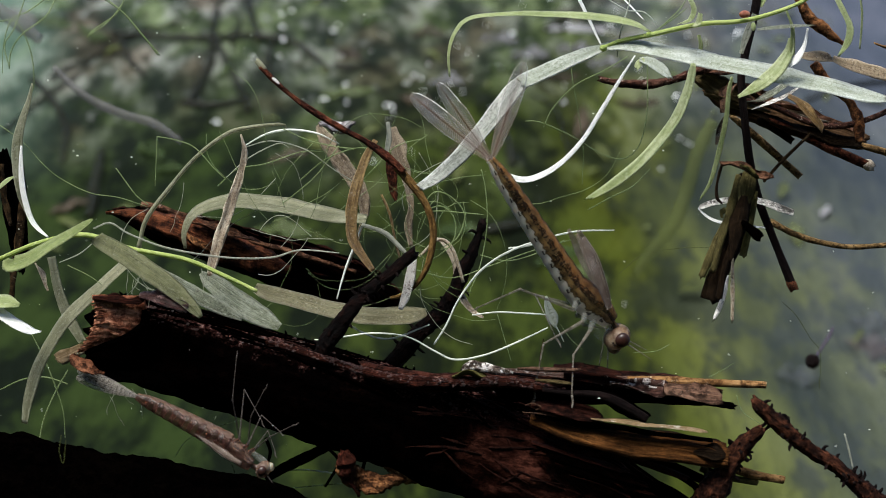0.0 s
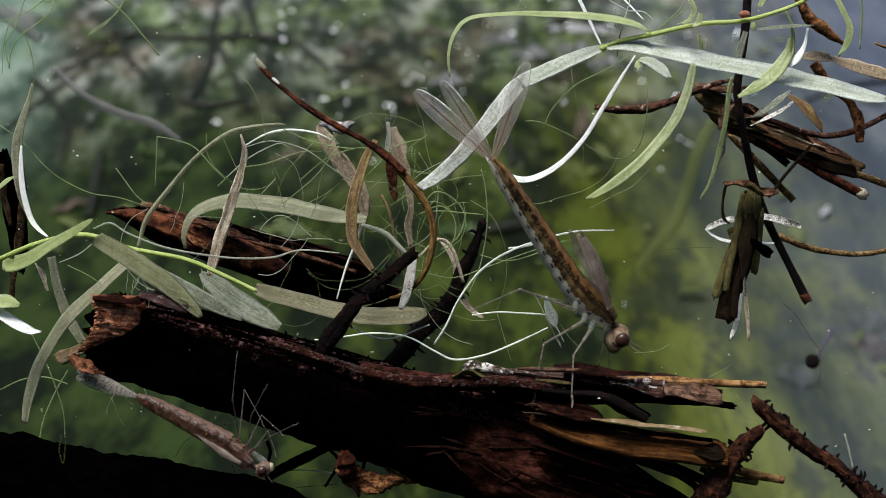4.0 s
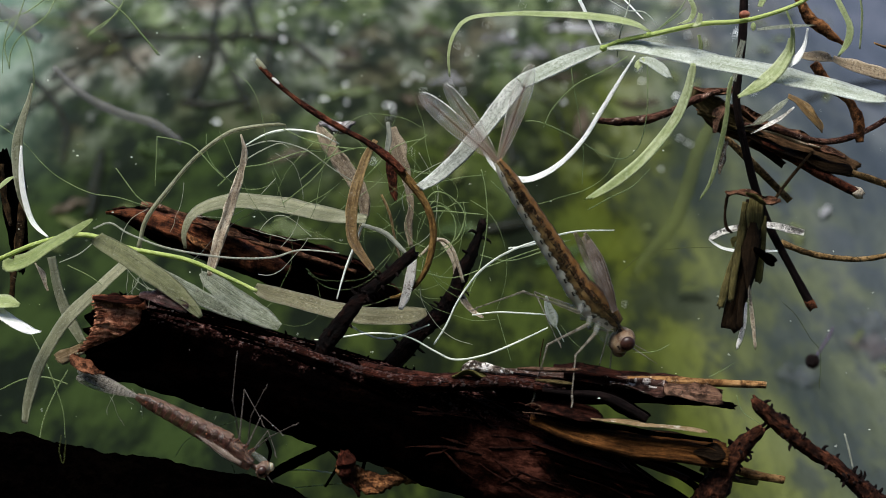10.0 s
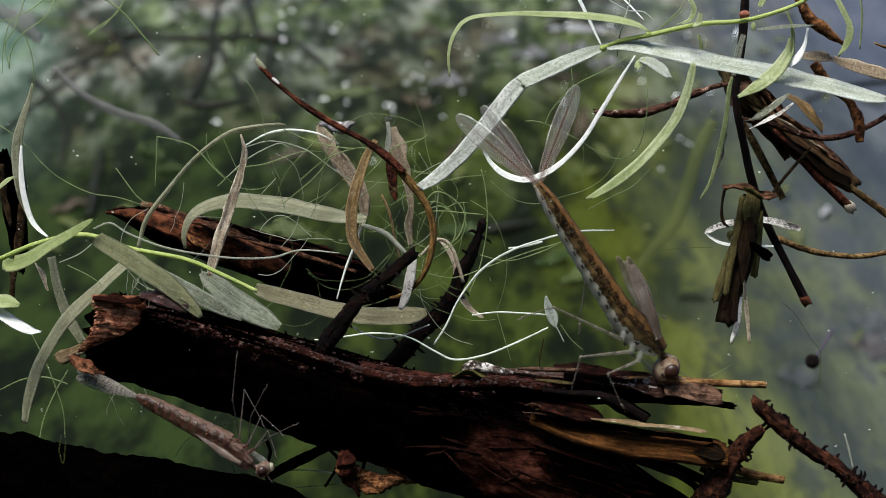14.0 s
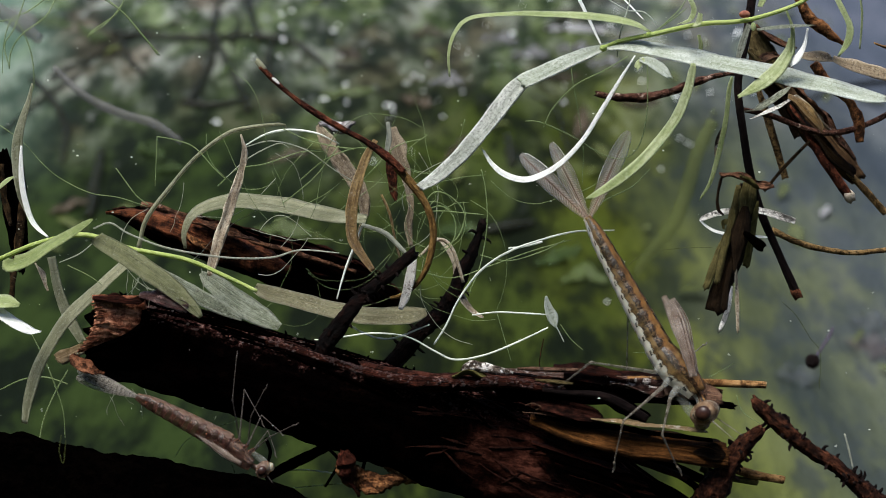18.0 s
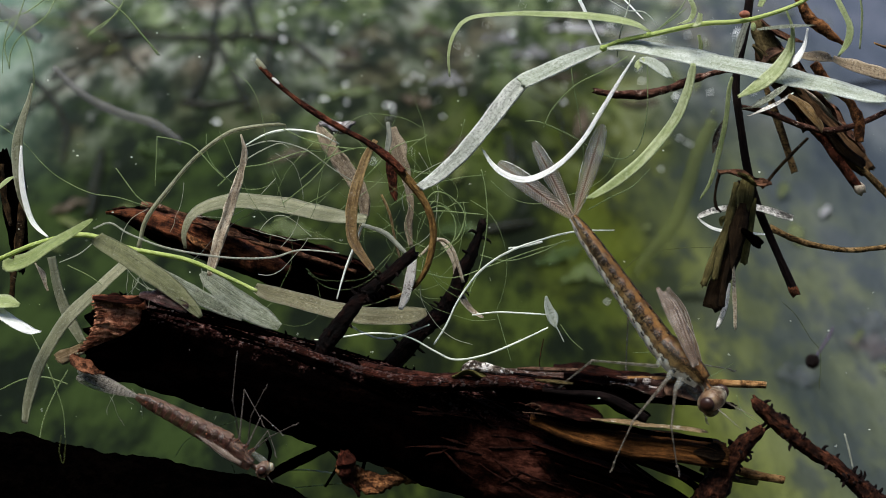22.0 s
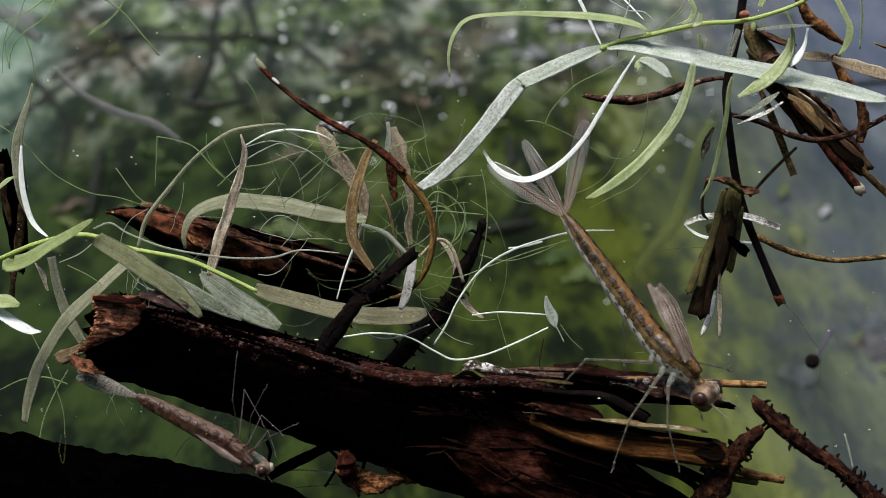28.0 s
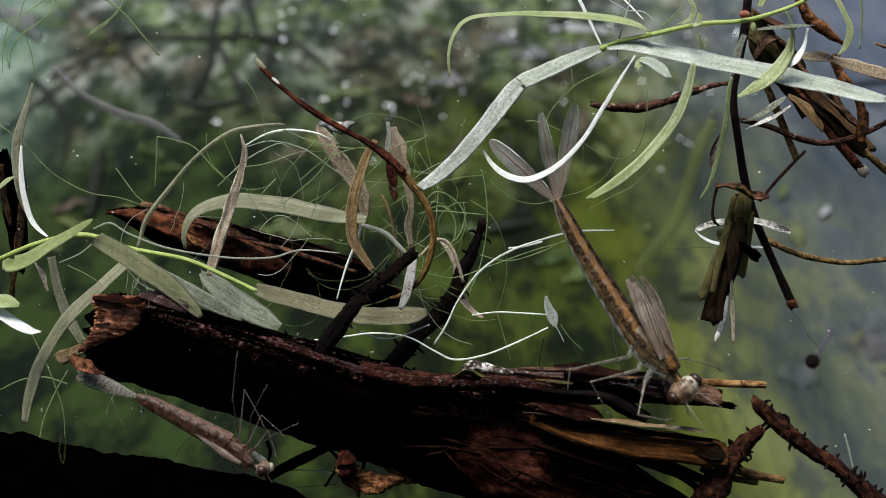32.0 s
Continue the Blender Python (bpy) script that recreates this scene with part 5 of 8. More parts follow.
for pts, mat, tilt, label in (
        ([(23.98, -3.3, 16.75, 0.17), (24.99, -3.3, 16.86, 0.29), (26.28, -3.3, 16.98, 0.32), (27.43, -3.3, 17.04, 0.23), (28.15, -3.3, 17.06, 0.12)], "leaf_grey", 5, "grey half-clear strip"),
        ([(0.52, -2, 13.33, 0.13), (0.44, -2, 15.13, 0.22), (0.92, -2, 16.74, 0.31), (2.1, -2, 17.84, 0.52), (5.07, -2, 18.19, 0.61), (8.57, -2, 18.14, 0.96), (12.07, -2, 17.88, 1.14), (14.69, -2, 17.44, 0.96), (16, -2, 16.83, 0.26)], "leaf_bright", 22, "long green arching blade"),
        ([(12.33, -2, 15.61, 0.61), (14.25, -2, 15.78, 1.14), (17.31, -2, 15.21, 1.4), (21.25, -2, 14.38, 1.57), (25.18, -2, 13.6, 1.66), (29.11, -2, 12.72, 1.57), (32.61, -2, 11.85, 1.31), (34.36, -2, 11.54, 0.61)], "leaf_pale", 8, "broad bleached blade"),
        ([(12.33, -2, 15.52, 0.61), (10.75, -2, 14.99, 1.05), (8.57, -2, 14.03, 1.18), (6.38, -2, 13.03, 1.22), (6.03, -2, 12.81, 1.05)], "leaf_pale", 14, "folded bleached blade"),
        ([(6.54, -1, 13.39, 0.97), (5.35, -1, 12.19, 1.41), (3.8, -1, 10.21, 1.33), (1.81, -1, 7.78, 1.24), (-0.18, -1, 5.88, 1.06), (-1.77, -1, 4.82, 0.71)], "leaf_spotted", 18, "specked white blade end"),
        ([(19.08, -3.4, 14.17, 0.34), (18.99, -3.4, 13.48, 0.6), (18.52, -3.4, 11.67, 0.73), (17.48, -3.4, 9.52, 0.78), (15.33, -3.4, 6.93, 0.78), (13.18, -3.4, 5.12, 0.73), (11.11, -3.4, 3.83, 0.34)], "leaf_bright", 15, "green drooping blade"),
        ([(14.71, -3, 14.83, 0.09), (14.4, -3, 14.32, 0.13), (13.52, -2.5, 12.87, 0.26), (12.28, -2, 10.75, 0.35), (10.82, -1.4, 8.4, 0.35), (8.9, -0.8, 6.46, 0.44), (6.7, -0.6, 5.46, 0.49), (4.92, -0.6, 5.81, 0.49), (3.82, -0.6, 6.7, 0.35), (3.15, -0.6, 7.76, 0.18)], "leaf_white", 20, "white curled strip"),
        ([(15.05, -3, 14.49, 0.35), (15.83, -3, 14.32, 0.78), (16.78, -3, 13.71, 0.95), (17.39, -3, 13.1, 0.35)], "leaf_pale", 0, "short pale leaf"),
        ([(15.4, -3, 14.58, 0.26), (15.05, -3, 14.23, 0.52), (14.79, -3, 13.8, 0.35)], "leaf_bright", 0, ""),
        ([(22.1, -3.2, 13.16, 0.17), (21.84, -3.2, 12.13, 0.39), (21.62, -3.2, 9.97, 0.43), (21.06, -3.2, 7.38, 0.43), (20.46, -3.2, 5.22, 0.3), (19.68, -3.2, 3.84, 0.13)], "leaf", 35, "thin green blade"),
        ([(26.64, -3, 16.13, 0.43), (26.47, -3, 15.09, 0.78), (25.56, -3, 13.67, 1.04), (24.26, -3, 12.59, 0.95), (22.75, -3, 11.72, 0.26)], "leaf_bright", 10, "bright green bent blade"),
        ([(26.3, -3, 18.21, 0.35), (26.73, -3, 16.91, 0.43), (26.73, -3, 15.18, 0.52)], "leaf", 40, ""),
        ([(27.94, -3, 16.91, 0.13), (27.68, -3, 15.61, 0.3), (27.07, -3, 14.53, 0.52), (26.64, -3, 14.06, 0.17)], "leaf_white", 10, "white leaf tip"),
        ([(29.93, -3, 19.51, 0.52), (30.62, -3, 18.21, 0.61), (31.14, -3, 17, 0.61), (30.97, -3, 15.83, 0.52), (30.32, -3, 14.83, 0.17)], "leaf_bright", 15, "green twisted blade"),
        ([(31.92, -3, 19.51, 0.22), (32.09, -3, 17.78, 0.22), (31.92, -3, 15.44, 0.13)], "leaf", 30, ""),
        ([(18.68, -3, 19.51, 0.43), (19.2, -3, 18.42, 0.43), (18.94, -3, 17.6, 0.35), (18.21, -3, 17.26, 0.13)], "leaf_bright", 15, ""),
        ([(19.72, -3, 18.04, 0.35), (19.55, -3, 17.34, 0.43), (19.12, -3, 17, 0.13)], "leaf_bright", 10, ""),
        ([(20.18, 0, 16.92, 0.36), (20.36, 0, 16.12, 0.4), (20.27, 0, 15.22, 0.22)], "leaf", 30, ""),
        ([(10.65, 1, 20.34, 0.32), (11.55, 1, 18.54, 0.32), (12.63, 1, 16.28, 0.18)], "leaf_white", 30, "white strip"),
        ([(14.07, 1, 20.34, 0.27), (14.93, 1, 19.44, 0.27), (16.06, 1, 18.27, 0.14)], "leaf_white", 30, ""),
        ([(25.57, 2, 19.55, 0.36), (26.02, 2, 20.55, 0.55), (26.34, 2, 21.46, 0.36)], "leaf_bright", 20, "")):
    part("leaf", blade_grid(pts, 40, 0.14, tilt, 0.15, 0.05, end=0.5, seed=pts[0][0]), mat, upper, label)

# ---- drifting twigs at the side ----
single("twig", tube_grid([(28.04, 0, 20.22, 0.58), (28.84, 0, 18.44, 0.76), (30.27, 0, 17.19, 0.71), (31.61, 0, 16.21, 0.49)], 70, 16, bumpy=0.6), "rust_pit", "rust-brown crumbling twig beside the pond weed", "twig")
single("dead_leaf", blade_grid([(28.55, 1, 15.45, 0.45), (29.15, 1, 15.39, 0.84), (30.05, 1, 15.36, 0.93), (30.95, 1, 15.27, 0.66)], 24, 0.25, 0, 0.1, 0.12, (0, -0.95, 0.3), end=0.8), "torn_tan", "small tan torn dead leaf piece", "dead leaf")
single("dead_leaf", blade_grid([(31.14, 1, 15.21, 0.6), (32.01, 1, 14.85, 0.93), (33.06, 1, 14.54, 1.08), (34.41, 1, 14.18, 1.11), (35.77, 1, 13.82, 1.05), (36.52, 1, 13.64, 0.9)], 40, 0.25, 0, 0.12, 0.14, (0, -0.95, 0.3), end=0.5), "torn_tan", "tan torn dead leaf under the pond weed", "dead leaf")
lower_twig = single("twig", tube_grid([(33.97, 3, 8.7, 0.55), (33.88, 3, 10.4, 0.83), (33.05, 3, 12.02, 0.83), (31.58, 3, 13.4, 0.83), (30.2, 3, 15.15, 0.64)], 70, 14, bumpy=0.55), "rust_pit", "rust-brown crooked twig below a torn leaf", "twig")
single("dead_leaf", blade_grid([(27.57, 1, 12.22, 0.53), (28.18, 1, 11.89, 0.89), (28.87, 1, 11.2, 0.93), (29.56, 1, 10.51, 0.89), (30.09, 1, 9.9, 0.61), (30.29, 1, 9.33, 0.12)], 26, 0.2, 5, 0.2, 0.35, (0, -0.95, 0.3), end=0.3), "leaf_brown", "torn brown dead leaf scrap hanging in the water", "dead leaf")
single("pale_stalk", tube_grid([(32.07, 1, -14.75, 0.14), (32.39, 1, -15.97, 0.18), (32.75, 1, -17.55, 0.14)], 14, 6), "thread_grey", "thin smooth white plant stalk", "stalk", WHITE)
single("dead_leaf", blade_grid([(34.46, 1, 16.46, 0.27), (35.45, 1, 16.1, 0.63), (36.81, 1, 15.83, 0.63)], 14, 0.25, 10, 0.2, 0.3), "splint", "small rusty dead leaf", "dead leaf")

# ---- out of focus, farther back ----
FAR = "stems far back"
for pts, mat, label in (([(37.98, 75, 17.96, 1.75), (35.83, 75, 13.59, 2.07), (34.24, 75, 8.02, 2.07), (32.26, 75, 3.26, 1.91), (29.08, 75, -0.72, 1.59), (27.09, 75, -3.5, 1.11)], "far_stem", "dull green plant stem far back"),
                        ([(-46.75, 50, 21.78, 0.68), (-43.01, 50, 18.39, 0.95), (-38.6, 50, 16.22, 1.09), (-34.87, 50, 15.13, 1.02), (-31.48, 50, 12.96, 0.68)], "far_pale", "grey-white stem far back"),
                        ([(-54.55, 50, 29.58, 1.76), (-51.16, 50, 27.21, 1.76), (-48.44, 50, 25.17, 1.36)], "far_pale", "grey-white stem far back")):
    single("far_stem", tube_grid(pts, 30, 10, bumpy=0.1), mat, label, "stem", FAR)
for pts in ([(-97.9, 264.3, 64, 1.84), (-85.7, 266.3, 63.2, 2.78), (-71.8, 266.3, 62.6, 3.01), (-58.7, 271.3, 64.1, 3.05), (-46.9, 270.3, 62.8, 2.81), (-39, 262.8, 57.5, 2.29), (-32.4, 253.3, 50.9, 1.56)],
            [(-69, 268.8, 64, 2.56), (-67.3, 254.8, 53.9, 2.46), (-68, 242.8, 45.6, 2.16), (-68.8, 234.3, 40, 1.48)],
            [(-68.2, 267.3, 63.1, 2.32), (-61.6, 254.3, 52.7, 2.24), (-55.6, 239.8, 43.1, 2.14), (-51.8, 229.3, 37, 1.45)],
            [(-64.7, 305.3, 84.8, 2.82), (-59.3, 282.8, 71.5, 2.66), (-54.7, 269.8, 62.8, 2.1)],
            [(-72.7, 300.3, 81.2, 1.77), (-70.1, 276.8, 69.2, 2.14), (-69.1, 267.8, 63.5, 1.86)],
            [(-70.7, 233.3, 39.5, 1.68), (-60.9, 232.3, 38.7, 2.31), (-52.7, 237.3, 41.5, 1.7)],
            [(-85.4, 208.3, 24.4, 1.94), (-83.5, 196.8, 16, 3.18), (-80.9, 182.8, 7.3, 2.31)],
            [(-95.1, 263.3, 63, 1.38), (-90.2, 253.3, 54.8, 2.01), (-83.5, 244.3, 48.4, 1.3)],
            [(-51.1, 270.3, 62.9, 1.87), (-51, 258.3, 54.5, 2.04), (-47.5, 246.3, 46.7, 1.31)],
            [(9.8, 175.8, 3.7, 2.57), (14.9, 178.3, 4.6, 3.8), (20.3, 180.3, 5.6, 2.62)],
            [(16.3, 212.3, 28.7, 1.8), (16.9, 205.8, 23.9, 3.08), (16.7, 199.8, 20, 1.72)],
            [(-31.6, 256.8, 53.1, 2.25), (-27, 255.8, 51.8, 3.37), (-20.4, 257.3, 53, 1.8)],
            [(-112.7, 236.8, 46.9, 1.7), (-105.1, 229.8, 40.7, 2.08), (-97.3, 217.8, 31.2, 2), (-93.9, 203.8, 21.2, 1.34)]):
    single("branch", tube_grid(pts, 30, 10, bumpy=0.2), "far_dark", "dark branch lying on the far bank", "branch", "branches on the bank")
for pts, mat, label in (([(-124, 275.3, 71.3, 1.42), (-117.9, 269.3, 68.4, 5.13), (-111.4, 267.3, 66.3, 1.62)], "far_green", "green fallen leaf on the far bank"),
                        ([(-82.4, 280.3, 72.3, 1.2), (-79.1, 281.8, 72.8, 4.82), (-76, 287.3, 74.8, 1.22)], "far_green", "green fallen leaf on the far bank"),
                        ([(-76.9, 208.8, 24.3, 1.17), (-73.9, 210.3, 25.1, 4.89), (-69.8, 207.3, 22.9, 1.16)], "far_green", "green fallen leaf on the far bank"),
                        ([(-34.1, 236.8, 41.6, 0.85), (-26.8, 238.3, 42.9, 3.63), (-18.7, 237.3, 43.6, 1.06)], "far_lime", "pale green water leaf on the bank"),
                        ([(-25.4, 281.8, 68.9, 0.96), (-22.2, 288.3, 72.6, 4.17), (-17.4, 291.3, 74.4, 0.99)], "far_green", "green fallen leaf on the far bank"),
                        ([(-70.1, 200.3, 19.1, 0.95), (-66.6, 201.8, 20.1, 3.42), (-63.3, 199.8, 19, 0.94)], "far_green", "green fallen leaf on the far bank"),
                        ([(-90, 182.8, 8.3, 1.25), (-86.6, 186.3, 10.2, 3.06), (-83.3, 188.8, 11.5, 1.09)], "far_tan", "tan dead leaf on the far bank"),
                        ([(-11.6, 232.3, 41.1, 1.26), (-6.9, 230.8, 40, 4.59), (-3.2, 227.3, 38.4, 1.45)], "far_tan", "tan dead leaf on the far bank"),
                        ([(-9.6, 277.3, 65.1, 1.19), (-4.9, 281.3, 67.6, 4.1), (1.1, 280.3, 66, 1.2)], "far_brown", "brown dead leaf on the far bank"),
                        ([(-32.6, 268.3, 60.7, 1.16), (-27.6, 263.8, 57.6, 4.14), (-24.1, 261.8, 56.2, 1.14)], "far_brown", "brown dead leaf on the far bank"),
                        ([(-43.1, 203.8, 21.2, 1.15), (-38.7, 206.8, 23.4, 2.9), (-34, 207.8, 24.4, 0.97)], "far_tan", "tan dead leaf on the far bank"),
                        ([(-43.4, 175.3, 3.6, 1.21), (-36.6, 176.3, 4.5, 4.35), (-29.5, 174.8, 3.6, 1.73)], "far_lime", "pale green water leaf on the bank"),
                        ([(-110, 270.3, 68, 1.17), (-102.9, 261.8, 63, 4.11), (-98, 260.8, 61.7, 1.14)], "far_green", "green fallen leaf on the far bank"),
                        ([(-63.6, 246.8, 48.3, 1.09), (-62.2, 251.3, 51.2, 2.88), (-61.2, 258.3, 55.6, 0.9)], "far_green", "green fallen leaf on the far bank"),
                        ([(12.7, 253.8, 52, 1.27), (17.7, 253.3, 52.4, 4.58), (22.4, 247.3, 50.3, 1.25)], "far_green", "green fallen leaf on the far bank"),
                        ([(37.3, 224.3, 37.4, 0.93), (35.7, 215.3, 32.4, 3.4), (33.4, 209.8, 27.9, 0.89)], "far_tan", "tan dead leaf on the far bank"),
                        ([(27.1, 243.3, 48.9, 1.24), (32.9, 239.3, 47.1, 3.66), (38.1, 241.8, 48.7, 1.23)], "far_brown", "brown dead leaf on the far bank"),
                        ([(45.7, 226.3, 39.4, 1.17), (51.2, 223.8, 38, 3.5), (57.3, 225.3, 39.3, 0.94)], "far_brown", "brown dead leaf on the far bank"),
                        ([(24.9, 157.8, -6.9, 1.29), (30, 161.8, -5.1, 3.76), (34.3, 158.8, -6.9, 1.3)], "far_lime", "pale green water leaf on the bank"),
                        ([(-0.1, 198.8, 20, 1.07), (3.2, 204.8, 23.6, 3.95), (5.6, 212.8, 28.8, 1.13)], "far_brown", "brown dead leaf on the far bank"),
                        ([(19.8, 163.3, -3.2, 1.13), (26, 168.8, -1.4, 3.86), (30.2, 172.3, 0.6, 0.98)], "far_green", "green fallen leaf on the far bank"),
                        ([(79.1, 142.8, -17.8, 1.39), (82.5, 141.3, -19, 5.71), (86.8, 142.3, -18.6, 2.61)], "far_pink", "pinkish flat stone on the silt"),
                        ([(62.4, 130.8, -23.3, 1.48), (66.3, 131.3, -23.6, 4.86), (70.2, 132.3, -23.2, 1.7)], "far_blue", "blue-grey flat stone on the silt"),
                        ([(81.9, 150.3, -13.6, 1.14), (84.8, 148.8, -14.7, 4.55), (89.5, 150.3, -13.6, 2.29)], "far_blue", "blue-grey flat stone on the silt"),
                        ([(86, 179.8, 7.3, 0.51), (87.2, 181.3, 8.6, 1.67), (88.5, 183.3, 10, 0.52)], "far_white", "whitish strip of dead leaf far back"),
                        ([(31.6, 278.3, 67.6, 1.39), (40.5, 273.8, 67.2, 2.75), (52, 267.3, 64.6, 1.69)], "far_white", "whitish strip of dead leaf far back"),
                        ([(-135.2, 281.8, 75, 1.21), (-128.1, 275.3, 71.3, 4.03), (-121.9, 267.3, 67.5, 0.93)], "far_pale", "grey-white leaf far back"),
                        ([(-0.9, 175.3, 3.6, 1.21), (3.4, 176.3, 4.5, 4.35), (8.6, 174.8, 3.6, 1.21)], "far_green", "green fallen leaf on the far bank")):
    single("flat_stone" if "stone" in label else "bank_patch", blade_grid(pts, 20, 0.5, 0, 0.2, 0.5, (0, -0.75, 0.65)), mat, label, "stone" if "stone" in label else "leaf")
# Pale blades added to paint the blurred glints high on the bank.
for pts in ([(11.4, 275.3, 63.6, 1.38), (16.6, 276.3, 64.8, 5.19), (22.3, 270.3, 62.4, 1.36)],
            [(20, 259.3, 56.3, 1.32), (25.1, 261.3, 57.9, 4.65), (30.5, 257.3, 56.3, 1.31)],
            [(33.2, 259.3, 57.6, 1.32), (38.2, 259.8, 59, 4.96), (42.7, 255.8, 57.4, 1.31)],
            [(40.7, 246.3, 51.4, 1.27), (45.4, 247.8, 53.2, 4.15), (49.9, 245.8, 52.2, 1.27)],
            [(49.3, 256.8, 58.5, 1.31), (54.2, 259.8, 60.7, 4.96), (58.3, 256.8, 59.2, 1.31)],
            [(59.9, 246.8, 52.7, 1.27), (64.6, 250.8, 55.6, 4.83), (68.2, 248.8, 54.6, 1.28)],
            [(-3.8, 241.3, 45.6, 1.25), (0.9, 244.3, 47.6, 4.43), (5.6, 241.8, 46.3, 1.26)]):
    single("bank_patch", blade_grid(pts, 20, 0.5, 0, 0.2, 0.5, (0, -0.75, 0.65)), "far_glint_blur", "pale blade painted as blurred glints on the far bank", "leaf", "silvery leaves on the bank")
# White balls put where the sun glints on the bank.
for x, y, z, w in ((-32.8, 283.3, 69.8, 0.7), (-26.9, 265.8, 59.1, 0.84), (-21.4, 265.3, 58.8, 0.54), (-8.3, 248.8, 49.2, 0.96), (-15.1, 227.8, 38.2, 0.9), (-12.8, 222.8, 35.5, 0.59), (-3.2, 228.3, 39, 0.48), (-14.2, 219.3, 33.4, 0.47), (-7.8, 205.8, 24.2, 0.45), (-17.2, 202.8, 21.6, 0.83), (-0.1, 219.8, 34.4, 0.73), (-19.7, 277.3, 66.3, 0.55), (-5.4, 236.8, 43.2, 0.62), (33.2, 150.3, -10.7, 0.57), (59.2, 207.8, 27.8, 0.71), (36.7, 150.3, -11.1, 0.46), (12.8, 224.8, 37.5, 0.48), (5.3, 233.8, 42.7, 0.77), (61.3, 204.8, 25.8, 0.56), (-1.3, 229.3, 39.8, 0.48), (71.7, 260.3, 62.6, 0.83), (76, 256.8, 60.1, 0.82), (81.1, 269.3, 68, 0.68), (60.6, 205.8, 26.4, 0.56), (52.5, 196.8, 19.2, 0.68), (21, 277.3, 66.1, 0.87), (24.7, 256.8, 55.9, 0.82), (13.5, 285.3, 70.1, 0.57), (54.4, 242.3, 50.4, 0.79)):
    single("glint_fleck", ball_grid((x, y, z), w * 0.6, w * 0.4, w * 0.5, 8, 8), "far_glint", "small white ball painted as a sun glint on the bank", "fleck", "flecks on the bank")


# ---- litter on the far bank, drifting specks, fine threads ----
def litter(seed, count, x0, x1, y0, y1, lo, hi):
    """Small curled flakes lying on the rising bed (mm)."""
    rng, out = random.Random(seed), []
    for _ in range(count):
        x, y, a, l = rng.uniform(x0, x1), rng.uniform(y0, y1), rng.uniform(0, 6.28), rng.uniform(lo, hi)
        z = bed_height(x, y) + 0.6 + rng.uniform(0, 2)
        d = np.array((math.cos(a), 0.5 * math.sin(a), 0.7 * math.sin(a)))
        p = np.array((x, y, z))
        w = l * rng.uniform(0.2, 0.5)
        out.append(blade_grid([(*(p - d * l / 2), w * 0.3), (*(p + (0, 0, l * 0.1)), w), (*(p + d * l / 2), w * 0.2)], 6, 0.3, rng.uniform(-30, 30), 0.2, 0.2, (0, -0.6, 0.8)))
    return out


def bank_twigs(seed, count, x0, x1, y0, y1):
    """Thin dark twigs lying on the rising bed, mostly up the slope."""
    rng, out = random.Random(seed), []
    for _ in range(count):
        x, y, l = rng.uniform(x0, x1), rng.uniform(y0, y1), rng.uniform(12, 60)
        a, row = rng.choice((rng.gauss(1.4, 0.5), rng.uniform(0, 6.28))), []
        for _k in range(5):
            row.append((x, y, bed_height(x, y) + 0.8, rng.uniform(0.6, 1.8)))
            a += rng.uniform(-0.5, 0.5)
            x, y = x + math.cos(a) * l / 4, y + math.sin(a) * l / 4
        out.append(tube_grid(row, 10, 5))
    return out


stuff("bank_twigs", bank_twigs(31, 12, -170, 120, 190, 330), "far_dark", "thin dark twigs tangled on the far bank", "twigs")
stuff("bank_flakes", litter(32, 120, -190, 130, 130, 330, 2, 8), "far_stem", "green litter on the far bank", "leaf litter")
# These white flakes paint further sun glints, scattered at random.
stuff("bank_flakes", litter(33, 70, -60, 90, 220, 340, 0.8, 2.4), "far_glint", "white flakes painted as sun glints on the far bank", "leaf litter")


def specks(seed, count):
    """Tiny pale particles hanging in the water."""
    rng, out = random.Random(seed), []
    for _ in range(count):
        y = rng.uniform(-8, 40)
        k = (96 + y) / 96
        r = rng.choice((0.02, 0.03, 0.04, 0.055))
        p = (rng.uniform(-35, 35) * k, y, rng.uniform(-16, 19.5) * k)
        out.append(ball_grid(p, r * rng.uniform(0.8, 2), r, r, 5, 6))
    return out


stuff("water_specks", specks(41, 150), "thread_white", "tiny pale specks hanging in the water", "specks")


def threads(seed, count, boxes, length, w):
    """Fine wandering plant threads inside boxes (x0, x1, y0, y1, z0, z1), mm."""
    rng, out = random.Random(seed), []
    for k in range(count):
        b = boxes[k % len(boxes)]
        p = np.array((rng.uniform(b[0], b[1]), rng.uniform(b[2], b[3]), rng.uniform(b[4], b[5])))
        a, turn = rng.uniform(0, 6.28), rng.uniform(-0.5, 0.5)
        l, pts = length * rng.uniform(0.5, 1.5), []
        for i in range(7):
            pts.append((*p, w * rng.uniform(0.7, 1.2)))
            a += turn + rng.uniform(-0.3, 0.3)
            p = p + np.array((math.cos(a), rng.uniform(-0.3, 0.3), math.sin(a))) * l / 6
        out.append(tube_grid(pts, 26, 4))
    return out


stuff("plant_threads", threads(51, 38, [(-18, 2, 4, 12, 0, 10), (-12, 1, 4, 12, -6, 8), (-2, 6, 4, 10, -4, 6)], 9, 0.05), "thread", "fine green plant threads in the tangle", "threads")
stuff("plant_threads", threads(53, 16, [(-26, -24, 2, 4, -3, -1.5), (-29, -26, 8, 10, -13, -10)], 2.2, 0.05), "thread_grey", "tuft of fine grey threads", "threads")
